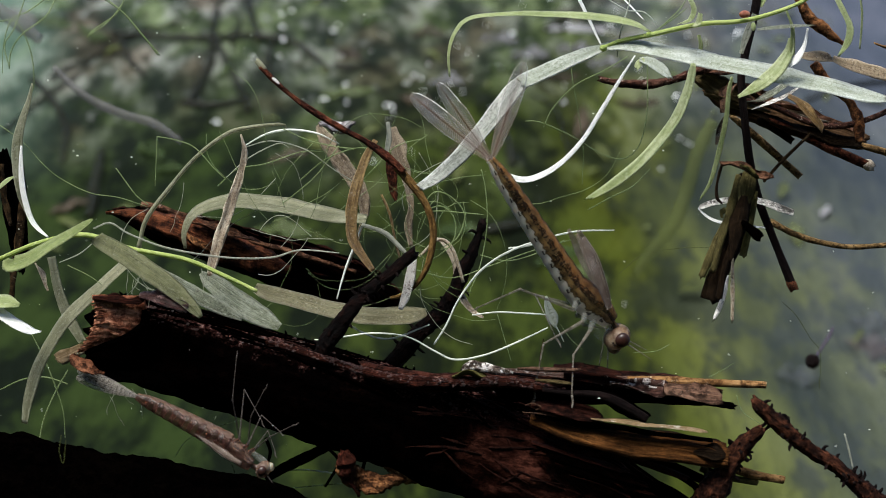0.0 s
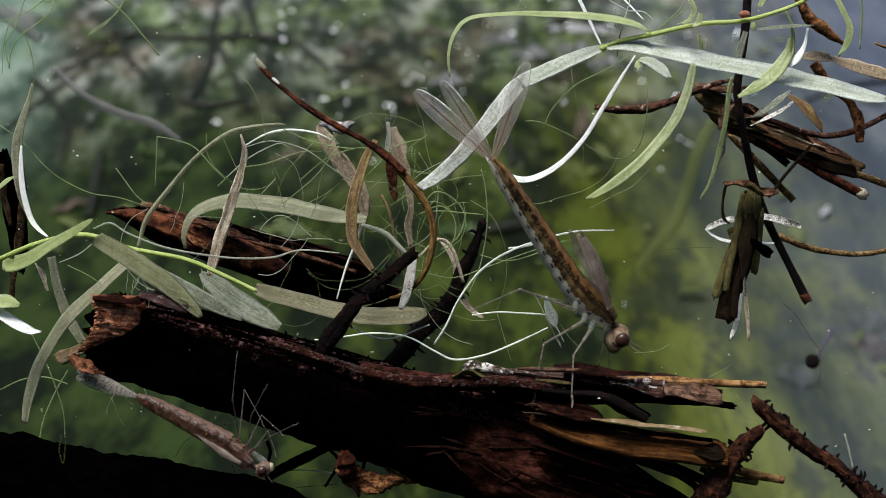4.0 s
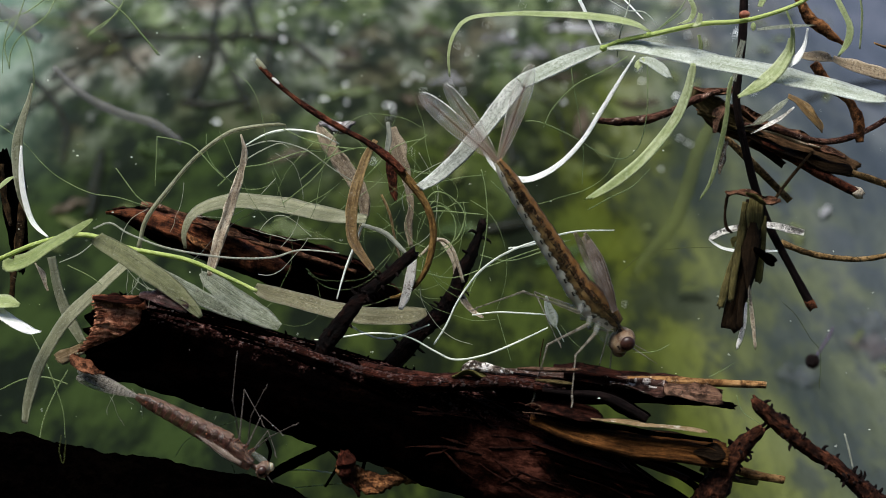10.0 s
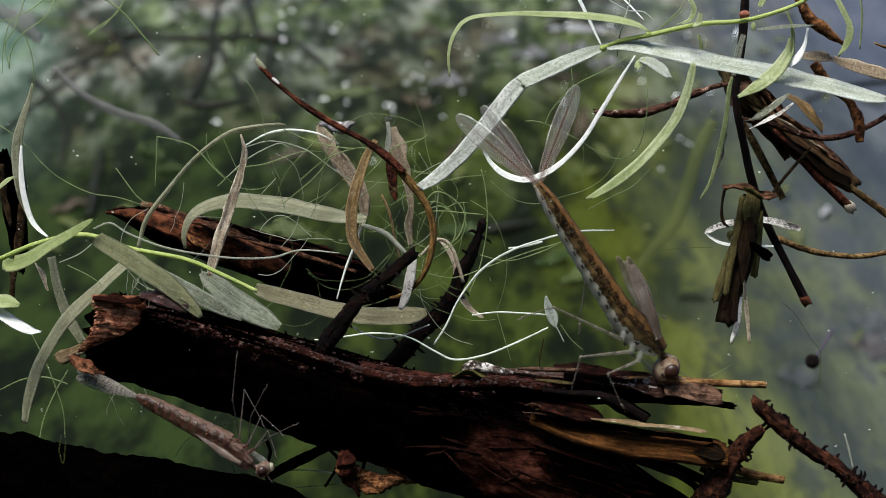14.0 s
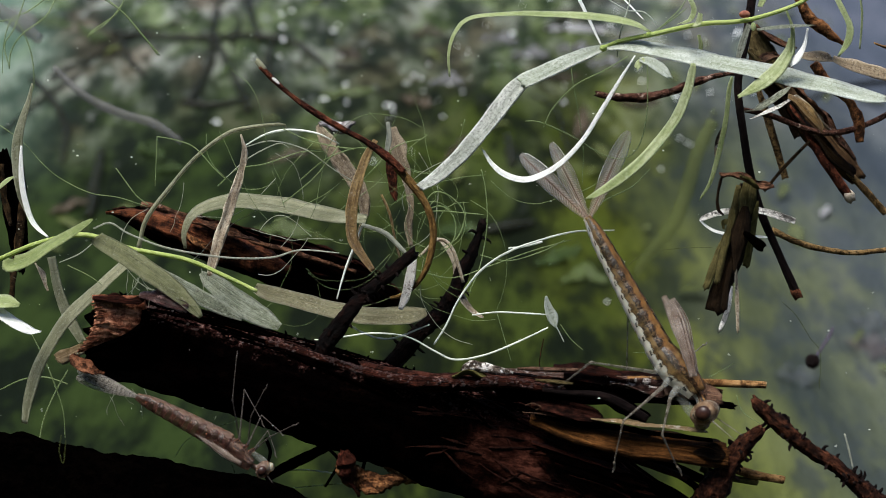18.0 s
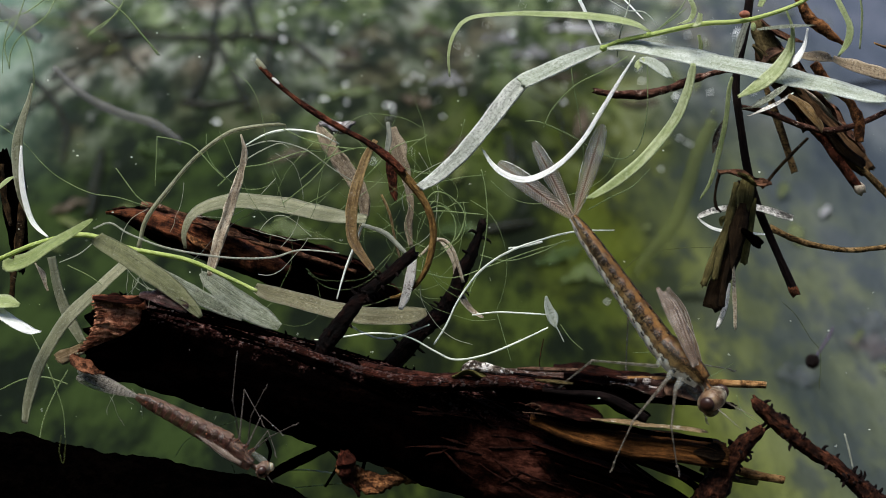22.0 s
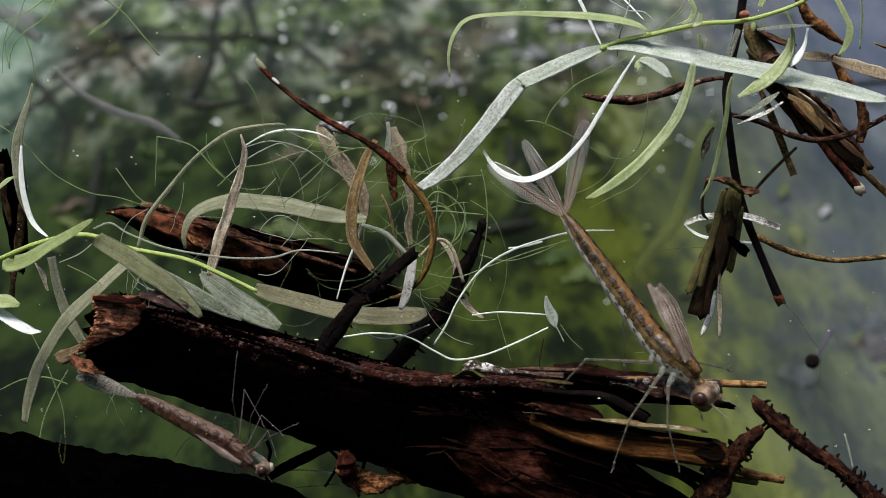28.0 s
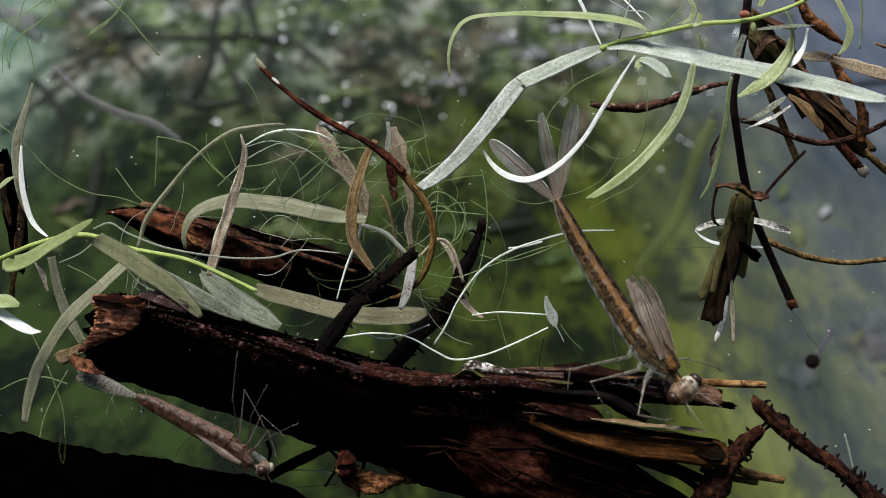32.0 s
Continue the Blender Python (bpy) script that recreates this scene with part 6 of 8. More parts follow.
stuff("plant_threads", threads(52, 12, [(-20, 2, 3, 12, -2, 11), (-34, -16, 3, 10, -12, 8)], 8, 0.055), "thread_grey", "fine grey plant threads in the tangle", "threads")

FINE = "fine plant threads"
for pts, mat in (([(-36.09, 3, 10.08, 0.08), (-34.25, 3, 8.7, 0.08), (-32.41, 3, 6.72, 0.08), (-31.03, 3, 5.66, 0.08), (-28.73, 3, 4.56, 0.08), (-26.42, 3, 4.19, 0.08), (-24.12, 3, 3.45, 0.06)], "thread"),
                 ([(-36.09, 3, 18.55, 0.11), (-35.08, 3, 18.64, 0.11), (-34.25, 3, 17.77, 0.11), (-33.51, 3, 15.7, 0.11), (-33.33, 3, 13.4, 0.08), (-33.7, 3, 12.38, 0.08)], "thread"), ([(-31.17, 2, 20.32, 0.11), (-32.08, 2, 18.73, 0.11), (-33.9, 2, 17.36, 0.11), (-34.82, 2, 16, 0.11), (-35, 2, 14.54, 0.11)], "thread"),
                 ([(-31.9, 2, 20.32, 0.11), (-33.45, 2, 19.19, 0.11), (-34.82, 2, 18.46, 0.11), (-35.45, 2, 16.45, 0.08), (-35.55, 2, 14.17, 0.05)], "thread"), ([(-33.68, 2, 20.32, 0.11), (-34.59, 2, 17.82, 0.11), (-35.36, 2, 16.45, 0.11), (-35, 2, 14.72, 0.08)], "thread"),
                 ([(-27.33, 1, 20.12, 0.14), (-25.67, 1, 18.99, 0.14), (-24.09, 1, 17.19, 0.14), (-22.64, 1, 15.47, 0.14)], "thread"), ([(-27.02, 1, 20.12, 0.11), (-25.21, 1, 18.54, 0.11), (-23.55, 1, 16.51, 0.11), (-22.78, 1, 15.47, 0.11)], "thread"),
                 ([(-25.35, 1, 20.12, 0.11), (-26.12, 1, 18.76, 0.11), (-27.7, 1, 17.64, 0.11), (-28.42, 1, 16.92, 0.11)], "thread"), ([(-25.67, 1, 19.44, 0.11), (-26.79, 1, 18.09, 0.11), (-28.33, 1, 17.01, 0.08)], "thread"),
                 ([(-23.53, 4, 9.25, 0.08), (-23.62, 4, 7.02, 0.08), (-23.71, 4, 5.16, 0.06)], "thread"), ([(-23.53, 4, 9.25, 0.11), (-22.04, 4, 8.97, 0.11), (-20.41, 4, 8.32, 0.11), (-18.79, 4, 6.56, 0.11), (-17.86, 4, 5.72, 0.08)], "thread"),
                 ([(-26.92, 4, 6.65, 0.11), (-25.3, 4, 4.46, 0.11), (-24.27, 4, 3.67, 0.08)], "thread"), ([(-18.03, 5, 5.92, 0.11), (-16.16, 5, 7.56, 0.11), (-13.81, 5, 8.74, 0.11), (-12.87, 5, 8.5, 0.08)], "thread_grey"),
                 ([(-18.74, 5, 5.21, 0.11), (-17.09, 5, 6.62, 0.11), (-14.75, 5, 7.09, 0.11), (-11.93, 5, 8.03, 0.11), (-10.05, 5, 8.12, 0.08)], "thread"), ([(-13.47, 6, 10.1, 0.11), (-11.1, 6, 9.06, 0.11), (-8.25, 6, 8.49, 0.11), (-6.36, 6, 8.49, 0.09)], "thread"),
                 ([(-16.79, 6, 8.49, 0.11), (-14.42, 6, 9.06, 0.11), (-11.57, 6, 8.35, 0.11), (-9.2, 6, 6.69, 0.11), (-6.83, 6, 5.26, 0.09)], "thread_grey"), ([(-8.73, 6, 8.68, 0.09), (-10.62, 6, 6.21, 0.11), (-12.52, 6, 4.55, 0.11), (-13.47, 6, 3.84, 0.09)], "thread"),
                 ([(-4.93, 6, 7.64, 0.11), (-6.83, 6, 8.49, 0.11), (-9.68, 6, 7.64, 0.11), (-12.05, 6, 5.74, 0.11)], "thread"), ([(-1.83, 5, 9.16, 0.08), (-3.94, 5, 8.5, 0.11), (-5.82, 5, 6.62, 0.11), (-7.7, 5, 4.74, 0.08)], "thread"),
                 ([(-1.69, 5, 3.62, 0.11), (-0.66, 5, 4.74, 0.11), (0.75, 5, 4.27, 0.11), (1.78, 5, 2.86, 0.11), (1.22, 5, 0.99, 0.11), (-0.19, 5, 0.05, 0.08)], "thread"), ([(-1.6, 5, 3.05, 0.08), (-0.19, 5, 3.15, 0.11), (2.16, 5, 2.96, 0.11), (3.38, 5, 2.86, 0.06)], "thread"),
                 ([(-2.07, 5, 2.86, 0.11), (-0.19, 5, 3.57, 0.11), (0.99, 5, 2.4, 0.11), (0.75, 5, 0.52, 0.11), (-1.13, 5, -0.89, 0.11), (-2.54, 5, 0.05, 0.08)], "thread"),
                 ([(2.18, 6, -3.75, 0.11), (3.13, 6, -1.38, 0.11), (3.7, 6, 1.94, 0.11), (3.6, 6, 4.79, 0.11), (3.23, 6, 6.69, 0.09)], "thread"), ([(-2.32, 6, -1.75, 0.11), (0.76, 6, -2.42, 0.11), (4.08, 6, -1.38, 0.11), (7.4, 6, -0.19, 0.11), (10.72, 6, 0.76, 0.09)], "thread"),
                 ([(3.13, 6, -0.52, 0.11), (5.5, 6, -1, 0.11), (8.35, 6, -0.19, 0.11), (10.24, 6, 0.76, 0.09)], "thread"), ([(11.9, 4, 3.21, 0.08), (13.76, 4, 4.23, 0.11), (15.62, 4, 5.16, 0.11), (17.02, 4, 6.56, 0.08)], "thread"),
                 ([(6.65, 2, 10.3, 0.11), (7.79, 2, 10.25, 0.11), (10.3, 2, 9.16, 0.11), (12.58, 2, 7.79, 0.11), (14.4, 2, 7.25, 0.11), (15.77, 2, 8.25, 0.11), (16.45, 2, 10.98, 0.11), (16.5, 2, 15.08, 0.08)], "thread"),
                 ([(8.11, 2, 9.8, 0.11), (8.93, 2, 11.44, 0.11), (10.75, 2, 13.26, 0.11), (13.03, 2, 14.4, 0.11), (14.95, 2, 15.54, 0.08)], "thread"), ([(10.3, 2, 16.68, 0.08), (10.39, 2, 14.17, 0.08), (10.85, 2, 11.44, 0.08), (11.3, 2, 8.25, 0.08), (11.21, 2, 5.06, 0.05)], "thread"),
                 ([(13.61, -1, 15.06, 0.08), (13.87, -1, 16.83, 0.11), (14.4, -1, 18.6, 0.11), (14.67, -1, 19.7, 0.08)], "leaf_pale"), ([(12.64, -1, 19.7, 0.08), (14.4, -1, 18.69, 0.08), (15.73, -1, 18.51, 0.11), (16.83, -1, 17.49, 0.05)], "leaf_pale"),
                 ([(16.61, -1, 17.05, 0.11), (17.94, -1, 17.94, 0.11), (19.04, -1, 18.82, 0.08)], "thread"), ([(16.96, -1, 17.27, 0.11), (18.38, -1, 18.6, 0.11), (19.17, -1, 19.7, 0.08)], "thread"),
                 ([(4.51, 5, -5.35, 0.08), (4.98, 5, -7, 0.08), (5.68, 5, -9.35, 0.06)], "thread"), ([(9.77, 5, -6.29, 0.08), (10.61, 5, -7.47, 0.08), (11.65, 5, -8.41, 0.06)], "thread"), ([(8.36, 5, -7.47, 0.08), (8.03, 5, -9.35, 0.08), (8.17, 5, -10.66, 0.06)], "root"),
                 ([(15.62, 4, -8.56, 0.06), (17.48, 4, -8.42, 0.08), (18.65, 4, -7.86, 0.06)], "thread"), ([(21.68, 3, -10.45, 0.06), (22.83, 3, -9.85, 0.08), (23.75, 3, -9.3, 0.06)], "thread"),
                 ([(23.21, 0, -11.56, 0.08), (23.71, 0, -12.9, 0.08), (25.04, 0, -13.79, 0.05)], "thread"), ([(14.75, 6, -2.09, 0.06), (16.88, 6, -0.43, 0.09), (19.73, 6, 0.05, 0.09), (22.58, 6, 0.14, 0.06)], "far_stem"),
                 ([(-35.25, 8, -7.2, 0.09), (-34.04, 8, -9.62, 0.12), (-33.08, 8, -12.04, 0.12), (-32.49, 8, -13.97, 0.12), (-32.35, 8, -16.15, 0.09)], "thread"), ([(-37.91, 8, -12.04, 0.09), (-35.98, 8, -11.17, 0.12), (-34.04, 8, -10.98, 0.12), (-32.11, 8, -11.56, 0.09)], "thread"),
                 ([(-32.11, 8, -10.35, 0.09), (-33.32, 8, -12.52, 0.12), (-34.28, 8, -14.94, 0.12), (-34.62, 8, -17.36, 0.09)], "thread"), ([(-27.98, -7, -13.62, 0.05), (-28.11, -7, -14.86, 0.06), (-27.82, -7, -15.69, 0.06), (-27.65, -7, -14.03, 0.05)], "far_stem"),
                 ([(-23.14, 9, -17.92, 0.09), (-22.16, 9, -16.55, 0.09), (-20.21, 9, -15.57, 0.09), (-16.79, 9, -14.6, 0.06)], "thread"), ([(-20.21, 9, -16.55, 0.09), (-18.75, 9, -17.53, 0.09), (-17.77, 9, -19.97, 0.06)], "thread"),
                 ([(-14.84, 9, -19.38, 0.09), (-12.4, 9, -19.09, 0.12), (-9.47, 9, -19.38, 0.12), (-7.03, 9, -19.97, 0.09)], "thread_white"), ([(-13.86, 9, -20.75, 0.09), (-10.94, 9, -20.46, 0.12), (-8.49, 9, -20.26, 0.09)], "thread"),
                 ([(-30.57, 3, -1.34, 0.08), (-28.73, 3, -2.26, 0.08), (-26.88, 3, -3.64, 0.06)], "thread"), ([(-31.26, 3, -1.1, 0.08), (-29.65, 3, -0.41, 0.11), (-28.5, 3, 0.51, 0.08)], "thread_grey"),
                 ([(28.22, 5, -4.41, 0.08), (29.4, 5, -5.59, 0.08), (30.57, 5, -7.47, 0.08), (31.37, 5, -8.64, 0.08), (31.28, 5, -11.69, 0.06)], "far_stem")):
    single("plant_thread", tube_grid(pts, 30, 5), mat, "thin curving plant thread in the water", "thread", FINE)

seed = thing("sunk_seed", (41.34, 40, -12.45), "small dark round seed hanging on a thread", "seed")
part("husk", ball_grid((41.34, 40, -12.58), 0.8, 0.7, 0.85), "black_stem", seed)
part("stalk", tube_grid([(41.46, 40, -12.58, 0.32), (42.41, 40, -11, 0.44), (43.23, 40, -9.73, 0.51), (43.67, 40, -8.79, 0.32)], 12, 6), "far_violet", seed, "violet-tinged stalk")


# ---- hanging twig tangle, turns slowly on its stem ----
tangle = thing("twig_tangle", (24.93, 2, 6.43), "hanging black stem with a brown sheath and thin twigs", "twig tangle")
part("stem", tube_grid([(25.7, 2, 22.83, 0.68), (25.16, 2, 19.19, 0.73), (24.43, 2, 16, 0.68), (24.06, 2, 13.72, 0.64), (24.33, 2, 10.53, 0.64), (24.79, 2, 6.88, 0.68), (25.57, 2, 3.69, 0.68), (26.8, 2, 0.5, 0.64), (28.21, 2, -3.05, 0.73)], 70, 12, bumpy=0.08), "black_stem", tangle)
part("stem_end", tube_grid([(27.89, 2, -2.42, 0.59), (28.12, 2, -2.83, 0.77), (28.35, 2, -3.33, 0.68)], 10, 10, bumpy=0.25, ragged=0.4), "bark_red", tangle, "reddish broken end")
for row, mat, label, cup in (
        ([(24.3, 0.6, 5.96, 1.46), (24.08, 0.6, 4.7, 1.75), (23.56, 0.6, 2.56, 1.89), (22.84, 0.6, 0.45, 1.89), (22.05, 0.6, -1.65, 1.78), (21.55, 0.6, -3.06, 1.67), (21.25, 0.6, -4.09, 1.53)], "dark_husk", "dark glossy inner sheath", -0.35),
        ([(24.11, -0.6, 6.02, 1.08), (23.9, -0.6, 5.05, 1.4), (23.68, -0.6, 3.99, 1.15), (23.4, -0.6, 3.13, 0.54)], "olive_husk", "olive-green upper strip", -0.2),
        ([(23.32, -0.2, 5.87, 0.47), (22.95, -0.2, 4.27, 0.61), (22.51, -0.2, 2.69, 0.65), (22.03, -0.2, 1.1, 0.61), (21.62, -0.2, -0.48, 0.58), (21.29, -0.2, -1.75, 0.54)], "olive_husk", "olive side strip", -0.3),
        ([(22.42, 0.2, 2.34, 0.33), (21.69, 0.2, 0.78, 0.58), (21.05, 0.2, -0.78, 0.62), (20.47, 0.2, -2.15, 0.58)], "olive_husk", "", -0.3),
        ([(24.83, 0.3, 4.57, 0.29), (24.59, 0.3, 3.18, 0.47), (24.17, 0.3, 1.21, 0.54), (23.78, 0.3, -0.53, 0.58)], "green_sheath", "green thin strip", -0.2),
        ([(23.6, -0.9, 4.18, 0.54), (23.39, -0.9, 2.94, 1.25), (22.99, -0.9, 1.54, 1.36), (22.75, -0.9, 0.13, 0.72), (22.52, -0.9, -0.93, 0.21)], "dark_husk", "black-brown torn strip", -0.3),
        ([(23.07, -0.4, 1.72, 0.25), (22.51, -0.4, -0.21, 0.4), (22.03, -0.4, -1.97, 0.47), (21.71, -0.4, -3.92, 0.54)], "dark_husk", "", -0.3),
        ([(22.99, 0.4, -0.66, 0.18), (22.96, 0.4, -2.12, 0.33), (22.96, 0.4, -3.76, 0.33), (22.94, 0.4, -5.7, 0.22)], "leaf_dry", "thin tan strip", 0.2),
        ([(22.6, 0.2, -2.06, 0.18), (22.28, 0.2, -3.49, 0.43), (21.84, 0.2, -4.71, 0.4), (21.45, 0.2, -5.54, 0.25)], "black_white", "pale frayed strip with black specks", 0.2)):
    part("strip", blade_grid(row, 34, 0.22, 0, cup, 0.14, (0, -1, 0.15), end=0.35, seed=row[0][0]), mat, tangle, label)
part("cap", blade_grid([(21.59, -1.6, 6.64, 0.64), (22.35, -1.6, 6.65, 0.78), (23.17, -1.6, 6.4, 0.64), (23.85, -1.6, 6.1, 0.71), (24.71, -1.6, 5.79, 0.75), (25.64, -1.6, 5.71, 0.36)], 36, 0.4, -10, 0.25, 0.6, end=0.4), "crust_brown", tangle, "torn reddish-brown flap")
part("cap_fibre", blade_grid([(23.04, -1.9, 6.54, 0.35), (23.53, -1.9, 6.27, 0.78), (24.1, -1.9, 5.77, 0.82), (24.46, -1.9, 5.49, 0.28)], 18, 0.3, 10, 0.3, 0.6, end=0.3), "green_sheath", tangle, "mossy green fibre")
part("hook", tube_grid([(21.78, -1, 6.46, 0.25), (21.55, -1, 5.68, 0.23), (21.39, -1, 4.7, 0.25), (21.48, -1, 3.93, 0.23), (21.84, -1, 3.55, 0.14)], 24, 8, bumpy=0.35), "dark_husk", tangle)
part("spur", tube_grid([(23.31, -1.2, 2.09, 0.54), (23.83, -1.2, 1.63, 0.75), (24.35, -1.2, 1.17, 0.79), (24.85, -1.2, 0.86, 0.46)], 24, 10, bumpy=0.6, ragged=0.4), "bark_black", tangle, "black lumpy spur")
part("scale", blade_grid([(22.2, -0.5, 3.23, 0.18), (21.91, -0.5, 2.87, 0.54), (21.93, -0.5, 2.43, 0.32)], 12, 0.2, 10, 0.3, 0.4), "green_sheath", tangle)
part("white_strip", blade_grid([(28.01, 1, 2.88, 0.47), (26.96, 1, 3.23, 0.58), (25.72, 1, 3.67, 0.55), (24.28, 1, 3.95, 0.51), (22.79, 1, 3.87, 0.47), (21.58, 1, 3.68, 0.47), (20.64, 1, 3.35, 0.4), (20.44, 1, 3.24, 0.15)], 40, 0.2, 10, 0.3, 0.1), "black_white", tangle, "white strip with black specks")
part("white_strip", blade_grid([(20.38, 1, 3.27, 0.11), (20.83, 1, 2.78, 0.27), (21.6, 1, 2.28, 0.33), (22.94, 1, 1.94, 0.33), (24.57, 1, 1.79, 0.29), (25.74, 1, 1.68, 0.18)], 30, 0.15, 20, 0.3, 0.06), "leaf_white", tangle, "bright white curled strip")
part("pale_curl", blade_grid([(24.97, 2.2, 11.3, 0.12), (26.18, 2.2, 11.69, 0.31), (27.48, 2.2, 12.24, 0.31), (28.74, 2.2, 13.05, 0.12)], 26, 0.15, 10, 0.4, 0.2), "black_white", tangle, "white papery curl")
part("curved_twig", tube_grid([(26.61, 3, 2.26, 0.64), (28.36, 3, 1.34, 0.55), (30.2, 3, 0.69, 0.51), (32.96, 3, 0.18, 0.46), (36.09, 3, 0.32, 0.41), (39.41, 3, 0.6, 0.37)], 44, 10, bumpy=0.25), "dotted_twig", tangle, "thin mottled twig")
part("thin_twig", tube_grid([(25.62, 1, 5.37, 0.23), (26.88, 1, 6.81, 0.27), (28.24, 1, 8.16, 0.27), (29.41, 1, 9.25, 0.23)], 26, 8, bumpy=0.2), "sheath", tangle)
part("long_twig", tube_grid([(24.49, 3, 12.2, 0.41), (26.98, 3, 11.55, 0.46), (29.74, 3, 10.36, 0.51), (32.04, 3, 9.99, 0.51), (34.8, 3, 10.63, 0.46), (38.49, 3, 12.38, 0.46)], 44, 10, bumpy=0.16), "side_crust", tangle, "brown bent twig")
part("side_twig", tube_grid([(12.93, 4, 14, 0.4), (14.23, 4, 13.72, 0.54), (16.55, 4, 13.53, 0.62), (18.88, 4, 13.9, 0.62), (20.74, 4, 14.55, 0.62), (22.83, 4, 15.11, 0.5), (24.64, 4, 15.3, 0.35)], 110, 14, bumpy=0.5, ragged=0.4), "side_crust", tangle, "crusted dark twig")
part("scrap", blade_grid([(22.82, 1, 10.96, 0.18), (22.37, 1, 10.19, 0.54), (22.01, 1, 9.25, 0.54), (21.83, 1, 8.34, 0.23)], 20, 0.2, 20, 0.3, 0.5), "mottled", tangle)
part("clear_strip", blade_grid([(24.64, 0, 18.57, 0.45), (24.02, 0, 17.01, 0.54), (23.57, 0, 15.45, 0.36)], 14, 0.1, 10, 0.2, 0.2), "leaf_grey", tangle)
part("pale_strip", blade_grid([(24.58, 3, 12.02, 0.28), (26.06, 3, 12.2, 0.64), (27.9, 3, 13.4, 0.46), (28.63, 3, 13.95, 0.18)], 20, 0.15, 20, 0.3, 0.3), "leaf_grey", tangle)

# ---- drifting bundle of dead stems ----
bundle = thing("stem_bundle", (36.22, 8, 5.46), "loose bundle of dark brown dead stems and sheaths", "stem bundle")
part("sheath", tube_grid([(21.82, 7, 11.49, 1.08), (23.24, 7, 10.94, 2.29), (25.65, 7, 10.08, 2.46), (28.28, 7, 9.23, 2.42), (30.9, 7, 8.51, 2.29), (33.29, 7, 7.91, 1.99), (35.08, 7, 7.47, 1.42)], 70, 26, bumpy=0.14, grooves=0.35, ragged=1.0, flat=0.5), "bundle_husk", bundle, "split brown stem sheath")
part("hollow", blade_grid([(21.18, 5.2, 10.8, 0.42), (22.25, 5.2, 10.54, 1.1), (23.72, 5.2, 10.16, 1.27), (25.43, 5.2, 9.81, 0.85), (26.71, 5.2, 9.48, 0.25)], 30, 0.4, 10, 0.5, 0.3, end=0.5), "olive_pith", bundle, "olive hollow of the sheath")
part("upper_strip", blade_grid([(22.93, 4.8, 11.7, 0.51), (24.85, 4.8, 11.14, 0.84), (27.21, 4.8, 10.26, 0.93), (29.78, 4.8, 9.43, 0.84), (31.92, 4.8, 8.75, 0.72), (33.63, 4.8, 8.18, 0.25)], 46, 0.4, 10, 0.4, 0.5, end=0.6), "crust_brown", bundle)
part("dark_sheath", blade_grid([(23.66, 4.9, 9.84, 0.42), (26.44, 4.9, 8.93, 0.72), (29.44, 4.9, 8.03, 0.93), (32.21, 4.9, 7.38, 1.06), (34.25, 4.9, 7.16, 0.85)], 40, 0.5, -10, 0.3, 0.3, end=0.6), "dark_husk", bundle)
part("stem_end", tube_grid([(20.31, 5.4, 12.6, 1.06), (21.03, 5.4, 12.17, 1.66), (22.23, 5.4, 11.45, 1.91), (23.53, 5.4, 10.78, 1.78), (24.82, 5.4, 10.23, 1.06)], 50, 22, bumpy=0.28, grooves=0.35, ragged=0.9, flat=0.6), "olive_pith", bundle, "olive-brown hollow stem end")
part("husk_flap", blade_grid([(20.52, 4.6, 12.72, 0.34), (21.8, 4.6, 12.44, 0.72), (23.27, 4.6, 12.62, 0.63), (24.35, 4.6, 13, 0.21)], 26, 0.3, 10, 0.3, 0.15, end=0.5), "crust_brown", bundle, "torn brown husk")
part("pale_rib", blade_grid([(26.49, 4.4, 9.73, 0.17), (28.41, 4.4, 9.34, 0.55), (30.1, 4.4, 9.07, 0.59), (31.37, 4.4, 8.78, 0.29)], 26, 0.2, 20, 0.3, 0.5, end=0.4), "leaf_dry", bundle)
part("grey_scrap", blade_grid([(22.51, 4, 9.08, 0.34), (22.6, 4, 10.13, 0.84), (23.03, 4, 10.98, 0.71), (23.51, 4, 11.47, 0.21)], 20, 0.2, 15, 0.4, 0.6, end=0.5), "husk_brown", bundle)
part("twig", tube_grid([(25.94, 5.4, 8.79, 0.64), (27.24, 5.4, 8.07, 0.68), (28.77, 5.4, 7.11, 0.64)], 20, 10, bumpy=0.12, ragged=0.3), "dark_husk", bundle, "short dark stick")
part("twig", tube_grid([(24.33, 9, 9.49, 0.53), (26.23, 9, 8.02, 0.66), (28.51, 9, 6.16, 0.66), (30.59, 9, 4.44, 0.62)], 36, 10, bumpy=0.12, ragged=0.2), "dotted_twig", bundle, "tan twig")
part("twig", tube_grid([(26.69, 5, 8.7, 0.59), (29.05, 5, 7.81, 0.76), (31.64, 5, 6.69, 0.85), (33.79, 5, 5.84, 0.8), (35.21, 5, 5.25, 0.68)], 40, 12, bumpy=0.14, ragged=0.4), "red_stem", bundle, "reddish twig")
part("twig_end", tube_grid([(34.58, 4.9, 5.56, 0.63), (35.04, 4.9, 5.32, 0.8), (35.47, 4.9, 5.17, 0.42)], 8, 10, bumpy=0.4, ragged=0.5), "leaf_dry", bundle, "pale frayed end")
part("twig", tube_grid([(34.07, 6, 7.23, 0.56), (35.57, 6, 6.9, 0.64), (37.52, 6, 6.42, 0.6), (38.6, 6, 6.16, 0.56)], 24, 10, bumpy=0.2), "dotted_twig", bundle, "spotted twig")

